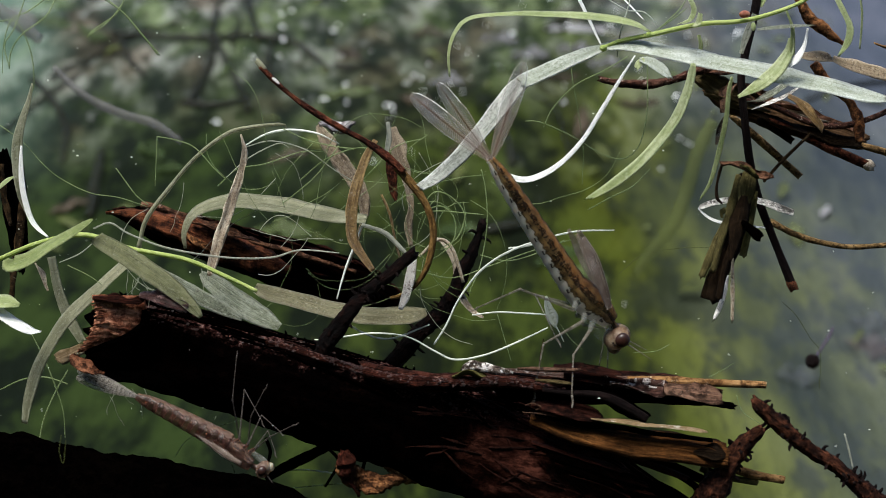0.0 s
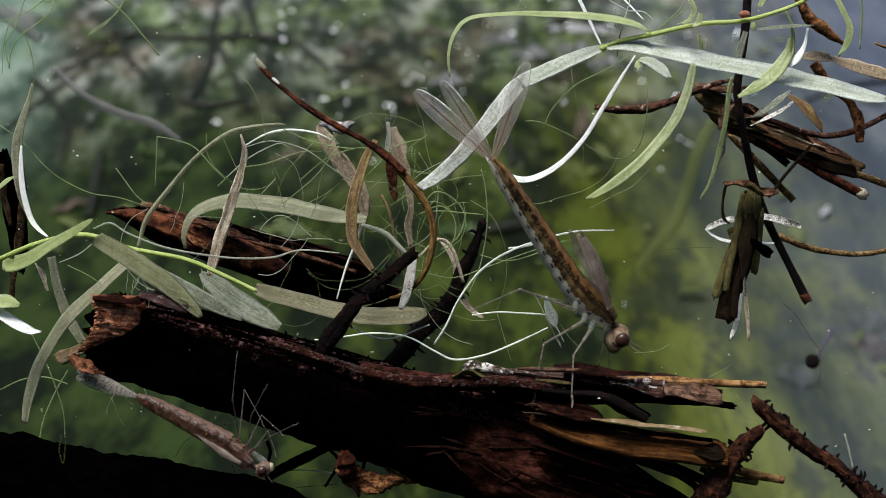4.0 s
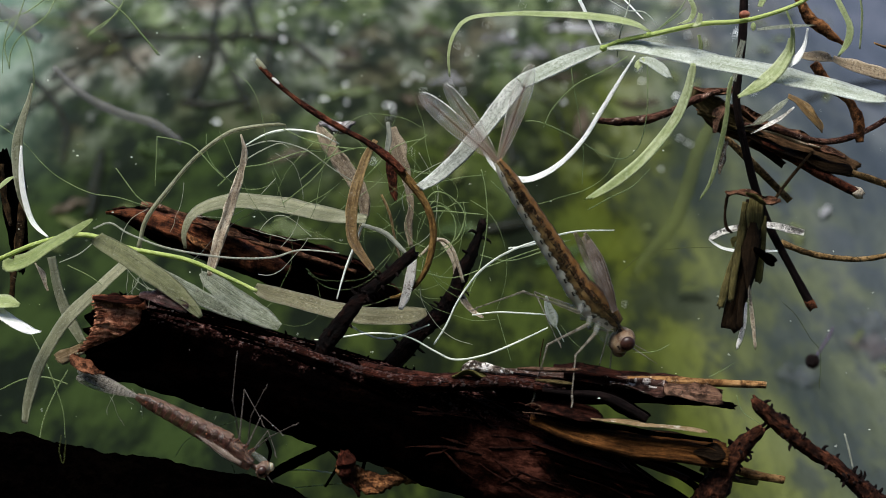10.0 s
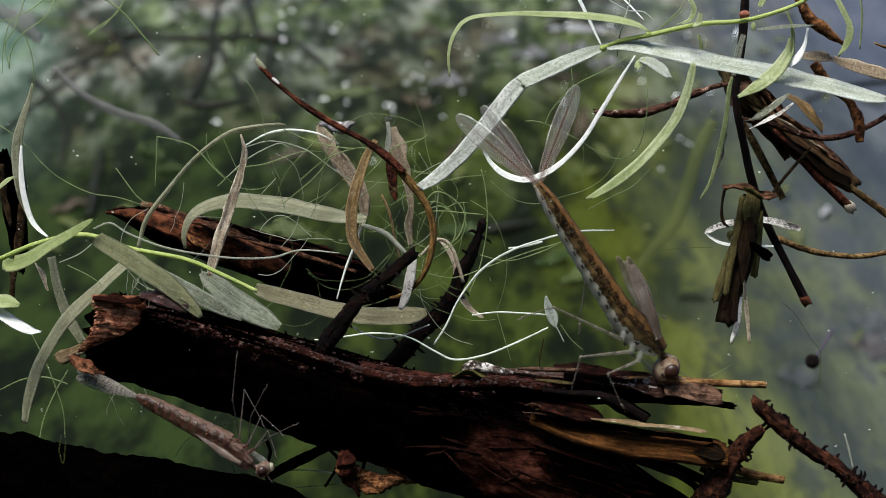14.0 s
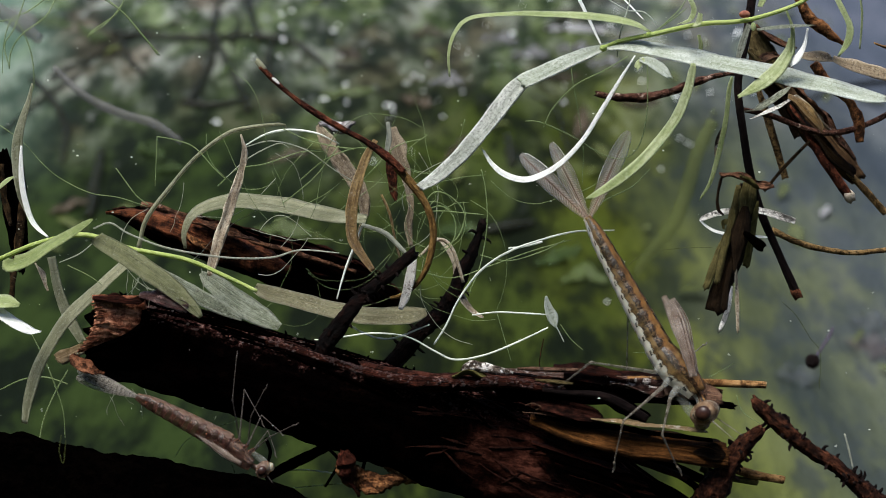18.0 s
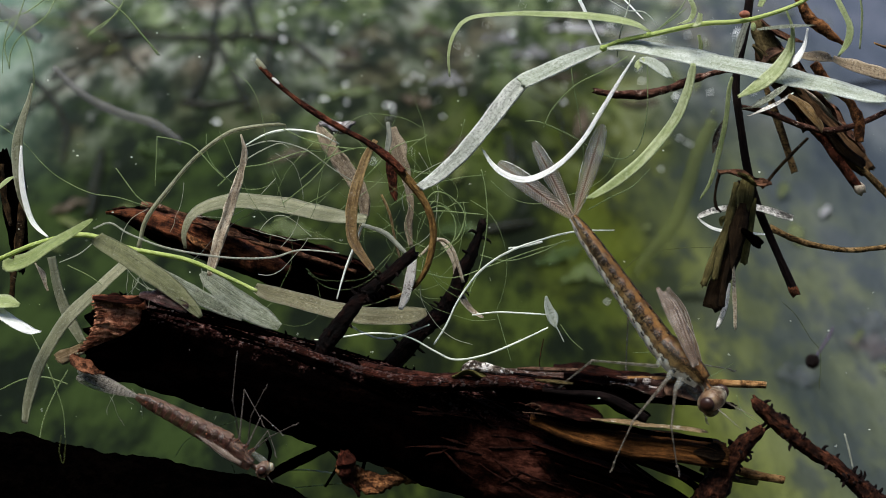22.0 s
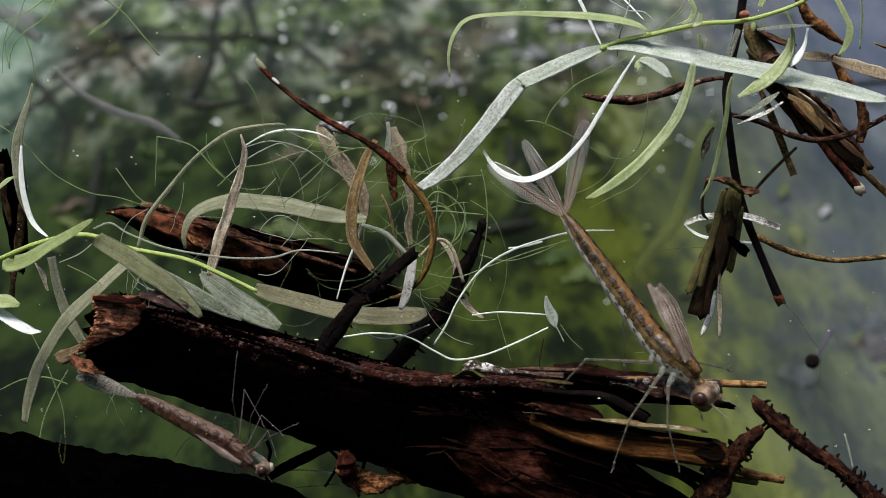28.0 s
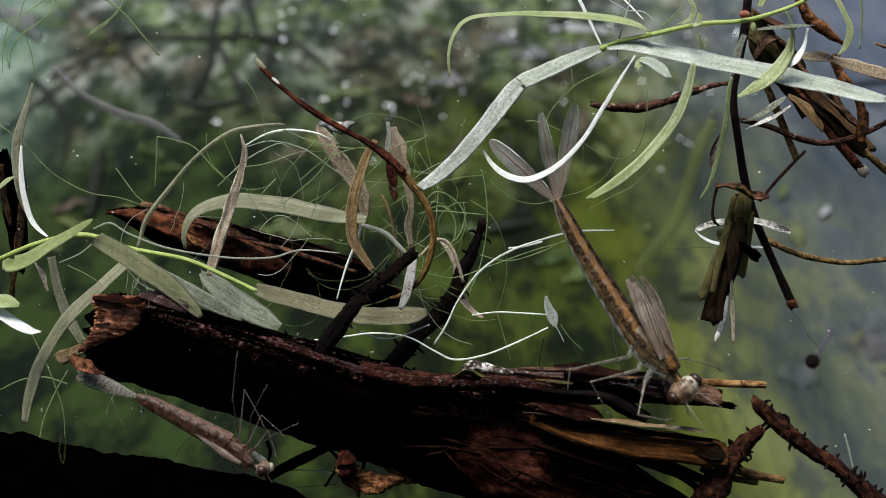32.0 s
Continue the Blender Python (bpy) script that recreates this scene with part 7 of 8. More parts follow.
TANGLE_ROWS = [
    (0, 24.93, 2.00, 6.43, 0.0), (0.5, 24.47, 2.00, 6.38, -0.3), (1, 24.47, 2.00, 6.29, -0.2), (2, 24.47, 2.00, 6.29, -0.5),
    (2.5, 24.56, 2.00, 6.20, -0.8), (3, 24.84, 2.00, 5.51, -1.9), (3.5, 25.11, 2.00, 5.29, -3.6), (5.5, 25.38, 2.00, 4.42, -6.1),
    (6, 25.52, 2.00, 4.37, -6.4), (8, 25.52, 2.00, 4.28, -7.1), (8.5, 25.38, 2.00, 4.47, -6.5), (10, 25.38, 2.00, 4.47, -6.5),
    (11, 25.20, 2.00, 4.69, -6.1), (12, 25.11, 2.00, 4.83, -5.6), (14, 25.16, 2.00, 4.88, -5.3), (16.5, 25.11, 2.00, 4.78, -5.0),
    (17, 25.06, 2.00, 5.10, -3.7), (18, 24.93, 2.00, 5.65, -2.1), (19, 24.84, 2.00, 5.74, -2.0), (20, 24.79, 2.00, 5.88, -2.0),
    (22, 24.75, 2.00, 5.88, -2.0), (23, 24.56, 2.00, 5.88, -1.7), (23.5, 24.33, 2.00, 5.61, -1.8), (25, 24.29, 2.00, 5.42, -2.0),
    (25.5, 24.20, 2.00, 5.29, -2.0), (27.5, 23.88, 2.00, 4.88, -1.9), (28, 23.79, 2.00, 5.24, -0.7), (28.5, 23.97, 2.00, 5.61, 0.2),
    (29, 23.92, 2.00, 5.29, 1.8), (30, 24.06, 2.00, 5.24, 0.8), (31, 24.06, 2.00, 5.10, -0.4), (31.5, 24.47, 2.00, 4.83, -1.7),
    (32, 24.56, 2.00, 4.83, -2.2)]
BUNDLE_ROWS = [
    (0, 36.56, 8.00, 7.01, 2.5), (0.5, 36.80, 8.00, 6.14, 5.5), (1, 36.41, 8.00, 5.13, 8.5), (1.5, 36.27, 8.00, 4.35, 12.0),
    (2, 36.07, 8.00, 3.87, 15.5), (2.5, 35.49, 8.00, 3.87, 14.0), (3, 35.11, 8.00, 4.06, 12.5), (3.5, 35.64, 8.00, 4.35, 9.5),
    (5.5, 36.27, 8.00, 5.13, 1.5), (6, 36.22, 8.00, 5.46, 0.0), (7, 36.07, 8.00, 5.27, 2.2), (8, 35.78, 8.00, 4.55, 4.5),
    (10, 35.69, 8.00, 4.64, 5.5), (11, 35.40, 8.00, 3.77, 10.8), (12, 35.11, 8.00, 3.24, 16.2), (13, 34.96, 8.00, 3.09, 21.5),
    (14.5, 34.96, 8.00, 3.09, 23.5), (16.5, 34.91, 8.00, 3.29, 29.9), (17, 35.15, 8.00, 3.48, 31.5), (18, 34.82, 8.00, 3.77, 34.2),
    (19, 34.57, 8.00, 4.01, 37.0), (20, 34.86, 8.00, 4.21, 35.8), (21, 35.01, 8.00, 4.30, 34.5), (22, 35.69, 8.00, 4.45, 32.5),
    (23, 36.07, 8.00, 4.30, 30.5), (25, 35.93, 8.00, 4.21, 30.3), (27.5, 35.73, 8.00, 4.35, 30.0), (28, 35.69, 8.00, 4.45, 30.0),
    (28.5, 35.64, 8.00, 5.13, 29.8), (29, 35.93, 8.00, 5.85, 29.6), (32, 35.98, 8.00, 6.00, 28.5)]


# ---- damselfly nymphs ----
def insect_skin(name, back, gold, stripe, olive, belly, mark, see, through=0.45):
    """Gold and brown lanes on the back, pale flank with dark dashes, clouded; UV u runs round, v along in mm."""
    n = Nodes(name)
    sep = n.put("ShaderNodeSeparateXYZ")
    n.wire(n.co.outputs["UV"], sep.inputs[0])
    blot = n.noise(n.co.outputs["Object"], 1100, 4, 0.7)
    fine = n.noise(n.co.outputs["Object"], 5200, 4, 0.7)
    cloud = n.noise(n.scaled("UV", (5, 0.34, 1)), 1.0, 3, 0.6)
    line = n.noise(n.scaled("UV", (26, 0.5, 1)), 1.0, 4, 0.65)
    wob = n.put("ShaderNodeMath")
    wob.operation = "MULTIPLY_ADD"
    wob.inputs[1].default_value = 0.16
    n.wire(blot, wob.inputs[0])
    n.wire(sep.outputs[0], wob.inputs[2])
    lane = n.ramp(wob.outputs[0], [(0.0, belly), (0.255, belly), (0.265, stripe), (0.28, olive), (0.335, olive), (0.35, stripe), (0.40, back), (0.43, gold), (0.50, gold), (0.53, back), (0.58, stripe), (0.63, back), (0.66, gold), (0.73, gold), (0.76, back), (0.81, stripe), (0.825, olive), (0.88, olive), (0.89, stripe), (0.90, belly), (1.0, belly)])
    beat = n.put("ShaderNodeMath")
    beat.operation = "MULTIPLY"
    beat.inputs[1].default_value = 6.2832 / (27.6 * 0.0447)
    n.wire(sep.outputs[1], beat.inputs[0])
    wave = n.put("ShaderNodeMath")
    wave.operation = "SINE"
    n.wire(beat.outputs[0], wave.inputs[0])
    black, white = (0, 0, 0), (1, 1, 1)
    dash = n.ramp(wob.outputs[0], [(0.0, black), (0.225, black), (0.23, white), (0.25, white), (0.26, black), (0.50, black), (0.52, white), (0.54, white), (0.56, black), (0.60, black), (0.62, white), (0.64, white), (0.66, black), (0.905, black), (0.915, white), (0.94, white), (0.945, black)])
    base = n.mix(n.grey(line, 0.50, 0.62, 0.0, 0.45), lane, back)
    base = n.mix(n.grey(line, 0.46, 0.34, 0.0, 0.35), base, olive)
    base = n.mix(n.mix(1.0, n.grey(cloud, 0.50, 0.60, 0.0, 0.85), n.ramp(wob.outputs[0], [(0.255, black), (0.28, white), (0.33, white), (0.40, (0.6, 0.6, 0.6)), (0.76, (0.6, 0.6, 0.6)), (0.835, white), (0.885, white), (0.905, black)]), "MULTIPLY"), base, stripe)
    bars = n.ramp(wob.outputs[0], [(0.40, black), (0.43, white), (0.52, white), (0.55, black), (0.61, black), (0.64, white), (0.73, white), (0.76, black)])
    base = n.mix(n.mix(1.0, bars, n.grey(wave.outputs[0], 0.2, 1.0, 0.0, 0.3), "MULTIPLY"), base, tuple(min(0.8, v * 1.7 + 0.02) for v in gold))
    flank = n.ramp(wob.outputs[0], [(0.26, black), (0.28, white), (0.34, white), (0.38, black), (0.78, black), (0.82, white), (0.88, white), (0.90, black)])
    base = n.mix(n.mix(1.0, flank, n.grey(wave.outputs[0], 0.3, 1.0, 0.0, 0.5), "MULTIPLY"), base, stripe)
    base = n.mix(n.mix(1.0, bars, n.grey(wave.outputs[0], -0.1, -1.0, 0.0, 0.35), "MULTIPLY"), base, back)
    base = n.mix(n.grey(blot, 0.53, 0.60, 0.0, 0.75), base, back)
    base = n.mix(n.grey(blot, 0.45, 0.38, 0.0, 0.4), base, olive)
    base = n.mix(n.grey(fine, 0.54, 0.66, 0.0, 0.3), base, stripe)
    base = n.mix(n.grey(fine, 0.44, 0.34, 0.0, 0.5), base, olive)
    base = n.mix(n.ramp(wob.outputs[0], [(0.245, (0.75, 0.75, 0.75)), (0.265, black), (0.895, black), (0.915, (0.75, 0.75, 0.75))]), base, belly)
    base = n.mix(n.mix(1.0, dash, n.grey(wave.outputs[0], 0.45, 0.65, 0.0, 0.95), "MULTIPLY"), base, mark)
    return n.surface(base, 0.3, n.bump(fine, 0.4, 0.0001), 0.3, see, through, 0.0, 0.6)


M["skin"] = insect_skin("nymph_skin", (0.052, 0.023, 0.008), (0.215, 0.105, 0.030), (0.012, 0.007, 0.004), (0.185, 0.125, 0.052), (0.56, 0.55, 0.47), (0.004, 0.003, 0.003), 0.16, 0.45)
M["skin_red"] = insect_skin("nymph_skin_red", (0.075, 0.028, 0.020), (0.135, 0.068, 0.049), (0.028, 0.008, 0.006), (0.150, 0.094, 0.072), (0.180, 0.122, 0.098), (0.06, 0.017, 0.012), 0.34)
M["head_skin"] = insect_skin("head_skin", (0.15, 0.090, 0.052), (0.25, 0.175, 0.11), (0.06, 0.032, 0.018), (0.34, 0.29, 0.21), (0.44, 0.41, 0.34), (0.02, 0.012, 0.008), 0.14)
nl = Nodes("clear_limb")
nb = nl.noise(nl.scaled("UV", (0.3, 1.1, 1)), 1.0, 3)
nc = nl.mix(nl.grey(nb, 0.56, 0.62, 0.0, 0.8), nl.ramp(nl.noise(nl.co.outputs["Object"], 1500, 3), [(0.35, (0.085, 0.072, 0.054)), (0.65, (0.24, 0.22, 0.18))]), (0.02, 0.013, 0.009))
M["clear"] = nl.surface(nc, 0.35, None, 0.3, 0.52, 0.4)
M["clear_dim"] = plain_thread("dim_clear_limb", (0.035, 0.03, 0.027), (0.10, 0.088, 0.08), 0.5)
M["lip"] = plain_thread("clear_lip", (0.18, 0.18, 0.15), (0.36, 0.37, 0.34), 0.74)


def wing_material():
    """A smoky clear wing case with dark lengthwise veins and short black dashes."""
    n = Nodes("wing_case")
    rib = n.noise(n.scaled("UV", (13, 0.05, 1)), 1.0, 2, 0.5)
    base = n.ramp(n.noise(n.co.outputs["Object"], 700, 4), [(0.35, (0.20, 0.145, 0.11)), (0.65, (0.42, 0.36, 0.31))])
    dark = n.grey(rib, 0.50, 0.60)
    base = n.mix(dark, base, (0.040, 0.018, 0.011))
    dash = n.mix(1.0, n.grey(n.noise(n.scaled("UV", (9, 0.55, 1)), 1.0, 2, 0.5), 0.60, 0.64), n.grey(rib, 0.42, 0.50), "MULTIPLY")
    base = n.mix(dash, base, (0.008, 0.005, 0.004))
    base = n.mix(n.grey(margin(n), 0.44, 0.49, 0.0, 0.6), base, (0.62, 0.58, 0.54))
    return n.surface(base, 0.3, None, 0.25, n.grey(n.mix(0.5, dark, dash), 0.0, 0.5, 0.64, 0.12), 0.45)


M["wing"] = wing_material()


def gill_material():
    """A clear tail plate with a reddish mid vein, fine slanting side veins and white glints painted along its rim."""
    n = Nodes("gill_plate")
    sep = n.put("ShaderNodeSeparateXYZ")
    n.wire(n.co.outputs["UV"], sep.inputs[0])
    off = n.put("ShaderNodeMath")
    off.operation = "SUBTRACT"
    off.inputs[1].default_value = 0.5
    n.wire(sep.outputs[0], off.inputs[0])
    mid = n.put("ShaderNodeMath")
    mid.operation = "ABSOLUTE"
    n.wire(off.outputs[0], mid.inputs[0])
    slant = n.put("ShaderNodeMath")
    slant.operation = "MULTIPLY_ADD"
    slant.inputs[1].default_value = 1.0
    n.wire(mid.outputs[0], slant.inputs[0])
    n.wire(sep.outputs[1], slant.inputs[2])
    saw = n.put("ShaderNodeMath")
    saw.operation = "SINE"
    mul = n.put("ShaderNodeMath")
    mul.operation = "MULTIPLY"
    mul.inputs[1].default_value = 34.0
    n.wire(slant.outputs[0], mul.inputs[0])
    n.wire(mul.outputs[0], saw.inputs[0])
    veins = n.grey(saw.outputs[0], 0.2, 0.95)
    cloud = n.noise(n.co.outputs["Object"], 420, 4)
    along = n.grey(sep.outputs[1], 1.0, 6.6)
    base = n.mix(along, n.ramp(cloud, [(0.3, (0.24, 0.14, 0.09)), (0.7, (0.40, 0.29, 0.22))]), n.ramp(cloud, [(0.3, (0.28, 0.25, 0.23)), (0.7, (0.50, 0.49, 0.47))]))
    base = n.mix(n.grey(veins, 0.3, 1.0, 0.0, 0.6), base, (0.70, 0.69, 0.66))
    base = n.mix(n.grey(mid.outputs[0], 0.02, 0.06, 0.9, 0.0), base, (0.17, 0.050, 0.024))
    # Broken white highlights painted into the rim's colour.
    glint = n.grey(n.noise(n.scaled("UV", (1.2, 0.42, 1)), 1.0, 2, 0.5), 0.53, 0.57)
    rim = n.grey(mid.outputs[0], 0.445, 0.485)
    base = n.mix(n.mix(1.0, rim, glint, "MULTIPLY"), base, (0.85, 0.87, 0.86))
    hide = n.grey(veins, 0.0, 1.0, 0.86, 0.60)
    hide = n.mix(n.grey(mid.outputs[0], 0.04, 0.36, 0.6, 0.0), hide, (0.22, 0.22, 0.22))
    hide = n.mix(along, hide, n.mix(0.5, hide, (0.9, 0.9, 0.9)))
    edge = n.mix(rim, hide, n.mix(glint, (0.5, 0.5, 0.5), (0.08, 0.08, 0.08)))
    return n.surface(base, 0.3, None, 0.2, edge, 0.45)


M["gill"] = gill_material()
M["gill_grey"] = leaf_material("grey_gill", (0.08, 0.07, 0.06), (0.25, 0.225, 0.19), (0.46, 0.43, 0.38), 0.42, 0.4, 2.2)
ne = Nodes("compound_eye")
M["eye"] = ne.surface(ne.ramp(ne.noise(ne.co.outputs["Object"], 900, 4), [(0.3, (0.007, 0.003, 0.002)), (0.6, (0.024, 0.009, 0.006)), (0.8, (0.07, 0.032, 0.02))]), 0.4, None, 0.25, 0.0, 0.15)

U = 0.0447  # body unit, mm


def uu(*p):
    return tuple(v * U for v in p)


def under(name, made, material, parent, at, label=""):
    """A part whose numbers are in its parent's space, with its origin at the joint."""
    g, uv = made
    at = np.array(at, float)
    ob = new(name, sheet_mesh(name, g - at, uv))
    ob.data.materials.append(M[material])
    ob.parent = parent
    ob.location = Vector(at.tolist()) * MM
    return tagged(ob, label)


def body_tube(pts, n, sides=20, tall=1.0):
    """A body piece along local x; UV u = 0.5 on the back. pts: x, z, height."""
    c = spline([(p[0], 0.0, p[1], p[2]) for p in pts], n)
    g, uv = np.zeros((n, sides, 3)), []
    for i in range(n):
        row = []
        for j in range(sides):
            a = 2 * math.pi * j / sides
            r = max(c[i, 3], 0.05) / 2
            g[i, j] = (c[i, 0], math.sin(a) * r * 0.9 / tall, c[i, 2] - math.cos(a) * r)
            row.append((j / sides, c[i, 0]))
        uv.append(row)
    return g, uv


SEG = 10
SEG_X = np.linspace(-40, -316, SEG + 1)


def seg_height(x):
    return (27 + 22 * ((x + 316) / 276) ** 0.8) * (1 - 0.35 * max(0.0, (-x - 280) / 36))


def seg_rise(x):
    return 2 - 16 * (x + 40) / 276


def build_nymph(name, label, skin, gill, limb, stout=1.0, wings=1.0):
    root = thing(name, (0, 0, 0), label, "nymph")
    g = {"root": root, "segments": [], "gills": [], "legs": [], "head": None}
    under("thorax", body_tube([uu(-52, 2, 46), uu(-30, 5, 54), uu(0, 8, 58), uu(26, 14, 49), uu(50, 17, 35)], 18), skin, root, uu(0, 0, 0))
    under("neck", body_tube([uu(40, 18, 26), uu(56, 17, 16), uu(72, 14, 22)], 8, 14), skin, root, uu(50, 0, 12))
    head = under("head", ball_grid(uu(84, 0, 10), 20 * U, 31 * U, 26 * U, 16, 18), "head_skin" if skin == "skin" else skin, root, uu(60, 0, 12), "pale brown broad head")
    g["head"] = head
    for s in (-1, 1):
        under("eye", ball_grid(uu(24, s * 26, 4), 13 * U, 10 * U, 14 * U), "eye", head, uu(24, s * 26, 4), "dark red-brown round eye")
        under("antenna", tube_grid([(*uu(40, s * 14, 6), 0.16), (*uu(60, s * 18, 14), 0.10), (*uu(90, s * 24, 26), 0.04)], 12, 6), limb, head, uu(40, s * 14, 6))
    under("mouthpart", ball_grid(uu(36, 0, -16), 13 * U, 17 * U, 14 * U), "head_skin", head, uu(36, 0, -16))
    under("lower_lip", tube_grid([(*uu(38, 0, -14), 8 * U), (*uu(22, 0, -19), 17 * U), (*uu(-2, 0, -23), 19 * U), (*uu(-34, 0, -25), 9 * U)], 16, 10, flat=0.6), "lip", head, uu(22, 0, -20), "pale clear folded lower lip")
    for k, x in enumerate(SEG_X[:-1]):
        x2 = SEG_X[k + 1]
        h0, h1 = seg_height(x) * stout, seg_height(x2) * stout
        seg = under("abdomen_segment", body_tube([uu(x + 6, seg_rise(x), h0 * 0.965), uu(x - 2, seg_rise(x), h0), uu((x + x2) / 2, seg_rise((x + x2) / 2), (h0 + h1) / 2 * 1.04), uu(x2 + 2, seg_rise(x2), h1), uu(x2 - 4, seg_rise(x2), h1 * 0.965)], 12), skin, root, uu(x, 0, seg_rise(x)))
        g["segments"].append(seg)
    for s, back, z in ((-1, -122, 60), (1, -128, 56), (-1, -110, 66), (1, -116, 70)):
        under("wing_case", blade_grid([(*uu(24, s * 20, 28), 12 * U), (*uu(-20, s * 22, 28 + 14 * wings), 20 * U), (*uu(-70, s * 20, 22 + (z - 30) * wings), 20 * U), (*uu(back, s * 16, 22 + (z - 22) * wings), 6 * U)], 24, 0.12, 10 * s, 0.2, 0.04, (0, -1, 0.3)), "wing", root, uu(24, s * 20, 28), "clear striped wing case")
    tip = uu(-316, 0, seg_rise(-316))
    for dz, ln, wd, yy in ((-8, 182, 38, -1), (0, 164, 32, 1), (8, 178, 38, 0)):
        pl = under("tail_gill", blade_grid([(0, 0, 0, 8 * U), (-30 * U, 0, 0, 18 * U), (-90 * U, 0, 0, 32 * U), (-(ln - 45) * U, 0, 0, wd * 0.84 * U), (-(ln - 14) * U, 0, 0, wd * 0.6 * U), (-ln * U, 0, 0, 8 * U)], 40, 0.10, 4 * yy, 0.10, 0.03, (0, -1, 0)), gill, root, (0, 0, 0), "clear veined leaf-shaped tail gill")
        pl.location = Vector(tip) * MM
        g["gills"].append(pl)
    for s in (-1, 1):
        for x, fem, tib in ((-16, 140, 112), (12, 92, 84), (34, 66, 72)):
            hip = uu(x, s * 22, -24)
            under("hip", tube_grid([(*uu(x - 8, s * 12, -6), 14 * U), (*uu(x - 4, s * 18, -16), 11 * U), (*hip, 8 * U)], 10, 10), "lip" if skin == "skin" else skin, root, uu(x - 8, s * 12, -4), "pale clear hip joint")
            leg = under("leg", tube_grid([(0, 0, 0, 7.4 * U), (fem * 0.4 * U, 0, 0, 5.4 * U), (fem * 0.9 * U, 0, 0, 3.6 * U), (fem * U, 0, 0, 5 * U)], 14, 8), limb, root, (0, 0, 0), "slender clear leg")
            leg.location = Vector(hip) * MM
            shin = under("lower_leg", tube_grid([(0, 0, 0, 4.4 * U), (tib * 0.3 * U, 0, 0, 3.1 * U), (tib * 0.75 * U, 0, 0, 2.8 * U), (tib * U, 0, 0, 2.4 * U)], 14, 8), limb, leg, (0, 0, 0))
            shin.location = Vector((fem * U, 0, 0)) * MM
            foot = under("foot", tube_grid([(0, 0, 0, 5 * U), (12 * U, 0, 3 * U, 4 * U), (22 * U, 0, 1 * U, 2.5 * U)], 8, 6), limb, shin, (0, 0, 0))
            foot.location = Vector((tib * U, 0, 0)) * MM
            g["legs"].append((leg, shin, hip, fem * U, tib * U))
    return g


NYMPH_ROWS = [
    (0, 11.51, 1.50, -4.52, 0, 52.3, 13.8), (6, 11.53, 1.50, -4.51, 0, 52.7, 14.5), (8, 11.54, 1.50, -4.58, 0, 52.9, 14.3), (9, 11.69, 1.50, -4.70, 0, 53.3, 13.5),
    (10, 11.94, 1.50, -4.76, 0, 53, 13.1), (11, 12.40, 1.50, -5.00, 0, 52.8, 8.9), (12, 12.85, 0.80, -5.26, 0, 52.2, 12), (12.5, 13.36, 0.20, -5.50, 1, 51.7, 10.8),
    (13, 14.05, -0.40, -5.96, 1, 52.2, 9.9), (14, 14.91, -1.60, -6.66, 2, 52.7, 11.8), (14.5, 15.43, -2.20, -7.19, 3, 53.1, 10.4), (16.5, 17.11, -2.00, -9.42, 7, 58.7, -12),
    (17, 17.63, -1.80, -10.02, 8, 61.2, -15.7), (18, 17.86, -1.80, -9.69, 9, 59.9, -17.9), (19, 17.85, -1.80, -9.62, 10, 59.3, -18), (20, 18.01, -1.80, -9.05, 13, 55.6, -18.3),
    (21, 18.13, -1.80, -8.95, 15, 54, -16.7), (22, 18.10, -1.80, -8.97, 15, 53.2, -16.4), (25, 18.07, -1.80, -9.00, 16, 53.3, -16.3), (25.5, 17.94, -1.80, -8.95, 16, 53.3, -15.7),
    (27.5, 17.70, -1.80, -8.76, 16, 52.9, -18), (28, 17.53, -1.80, -8.63, 16, 52.2, -17.1), (28.5, 17.45, -1.80, -8.63, 17, 51.9, -17.1), (29, 16.59, -1.80, -8.38, 21, 53.3, -16.6),
    (29.5, 15.79, -1.80, -8.24, 26, 55.5, -16.5), (30, 15.40, -1.80, -8.19, 30, 56.8, -18), (31, 15.42, -1.80, -8.15, 31, 56.9, -17.4), (31.5, 15.71, -1.80, -8.17, 32, 56.3, -17.7),
    (32, 15.96, -1.80, -8.18, 32, 55.3, -17.2)]


def nymph_pose(row):
    t, x, y, z, roll, dip, yaw = row
    return pose(x * MM, y * MM, z * MM, 0, dip, 0) @ pose(0, 0, 0, 0, 0, yaw) @ pose(0, 0, 0, roll, 0, 0)


def between(rows, t):
    """Row values at t, on straight lines between the rows."""
    a = np.array(rows, float)
    return [float(np.interp(t, a[:, 0], a[:, i])) for i in range(1, a.shape[1])]


def aim(at, to, side):
    """Pose at a point (metres) with local x towards another point."""
    x = (to - at).normalized()
    y = side - x * side.dot(x)
    y.normalize()
    z = x.cross(y)
    m = Matrix((x, y, z)).transposed().to_4x4()
    m.translation = at
    return m


def leg_poses(body, hip, fem, tib, target, knee_way):
    """Two-bone reach from the hip to a foot place; poses in the parents' spaces (metres)."""
    h = body @ (Vector(hip) * MM)
    f = Vector(target) * MM
    a, b = fem * MM, tib * MM
    d = f - h
    dist = min(d.length, (a + b) * 0.985)
    d = d.normalized()
    k = max(-1.0, min(1.0, (a * a + dist * dist - b * b) / (2 * a * dist)))
    up = Vector(knee_way) - d * Vector(knee_way).dot(d)
    up.normalize()
    knee = h + d * (a * k) + up * (a * math.sqrt(max(0.0, 1 - k * k)))
    foot = h + d * dist
    side = d.cross(up)
    m1, m2 = aim(h, knee, side), aim(knee, foot, side)
    return body.inverted() @ m1, m1.inverted() @ m2


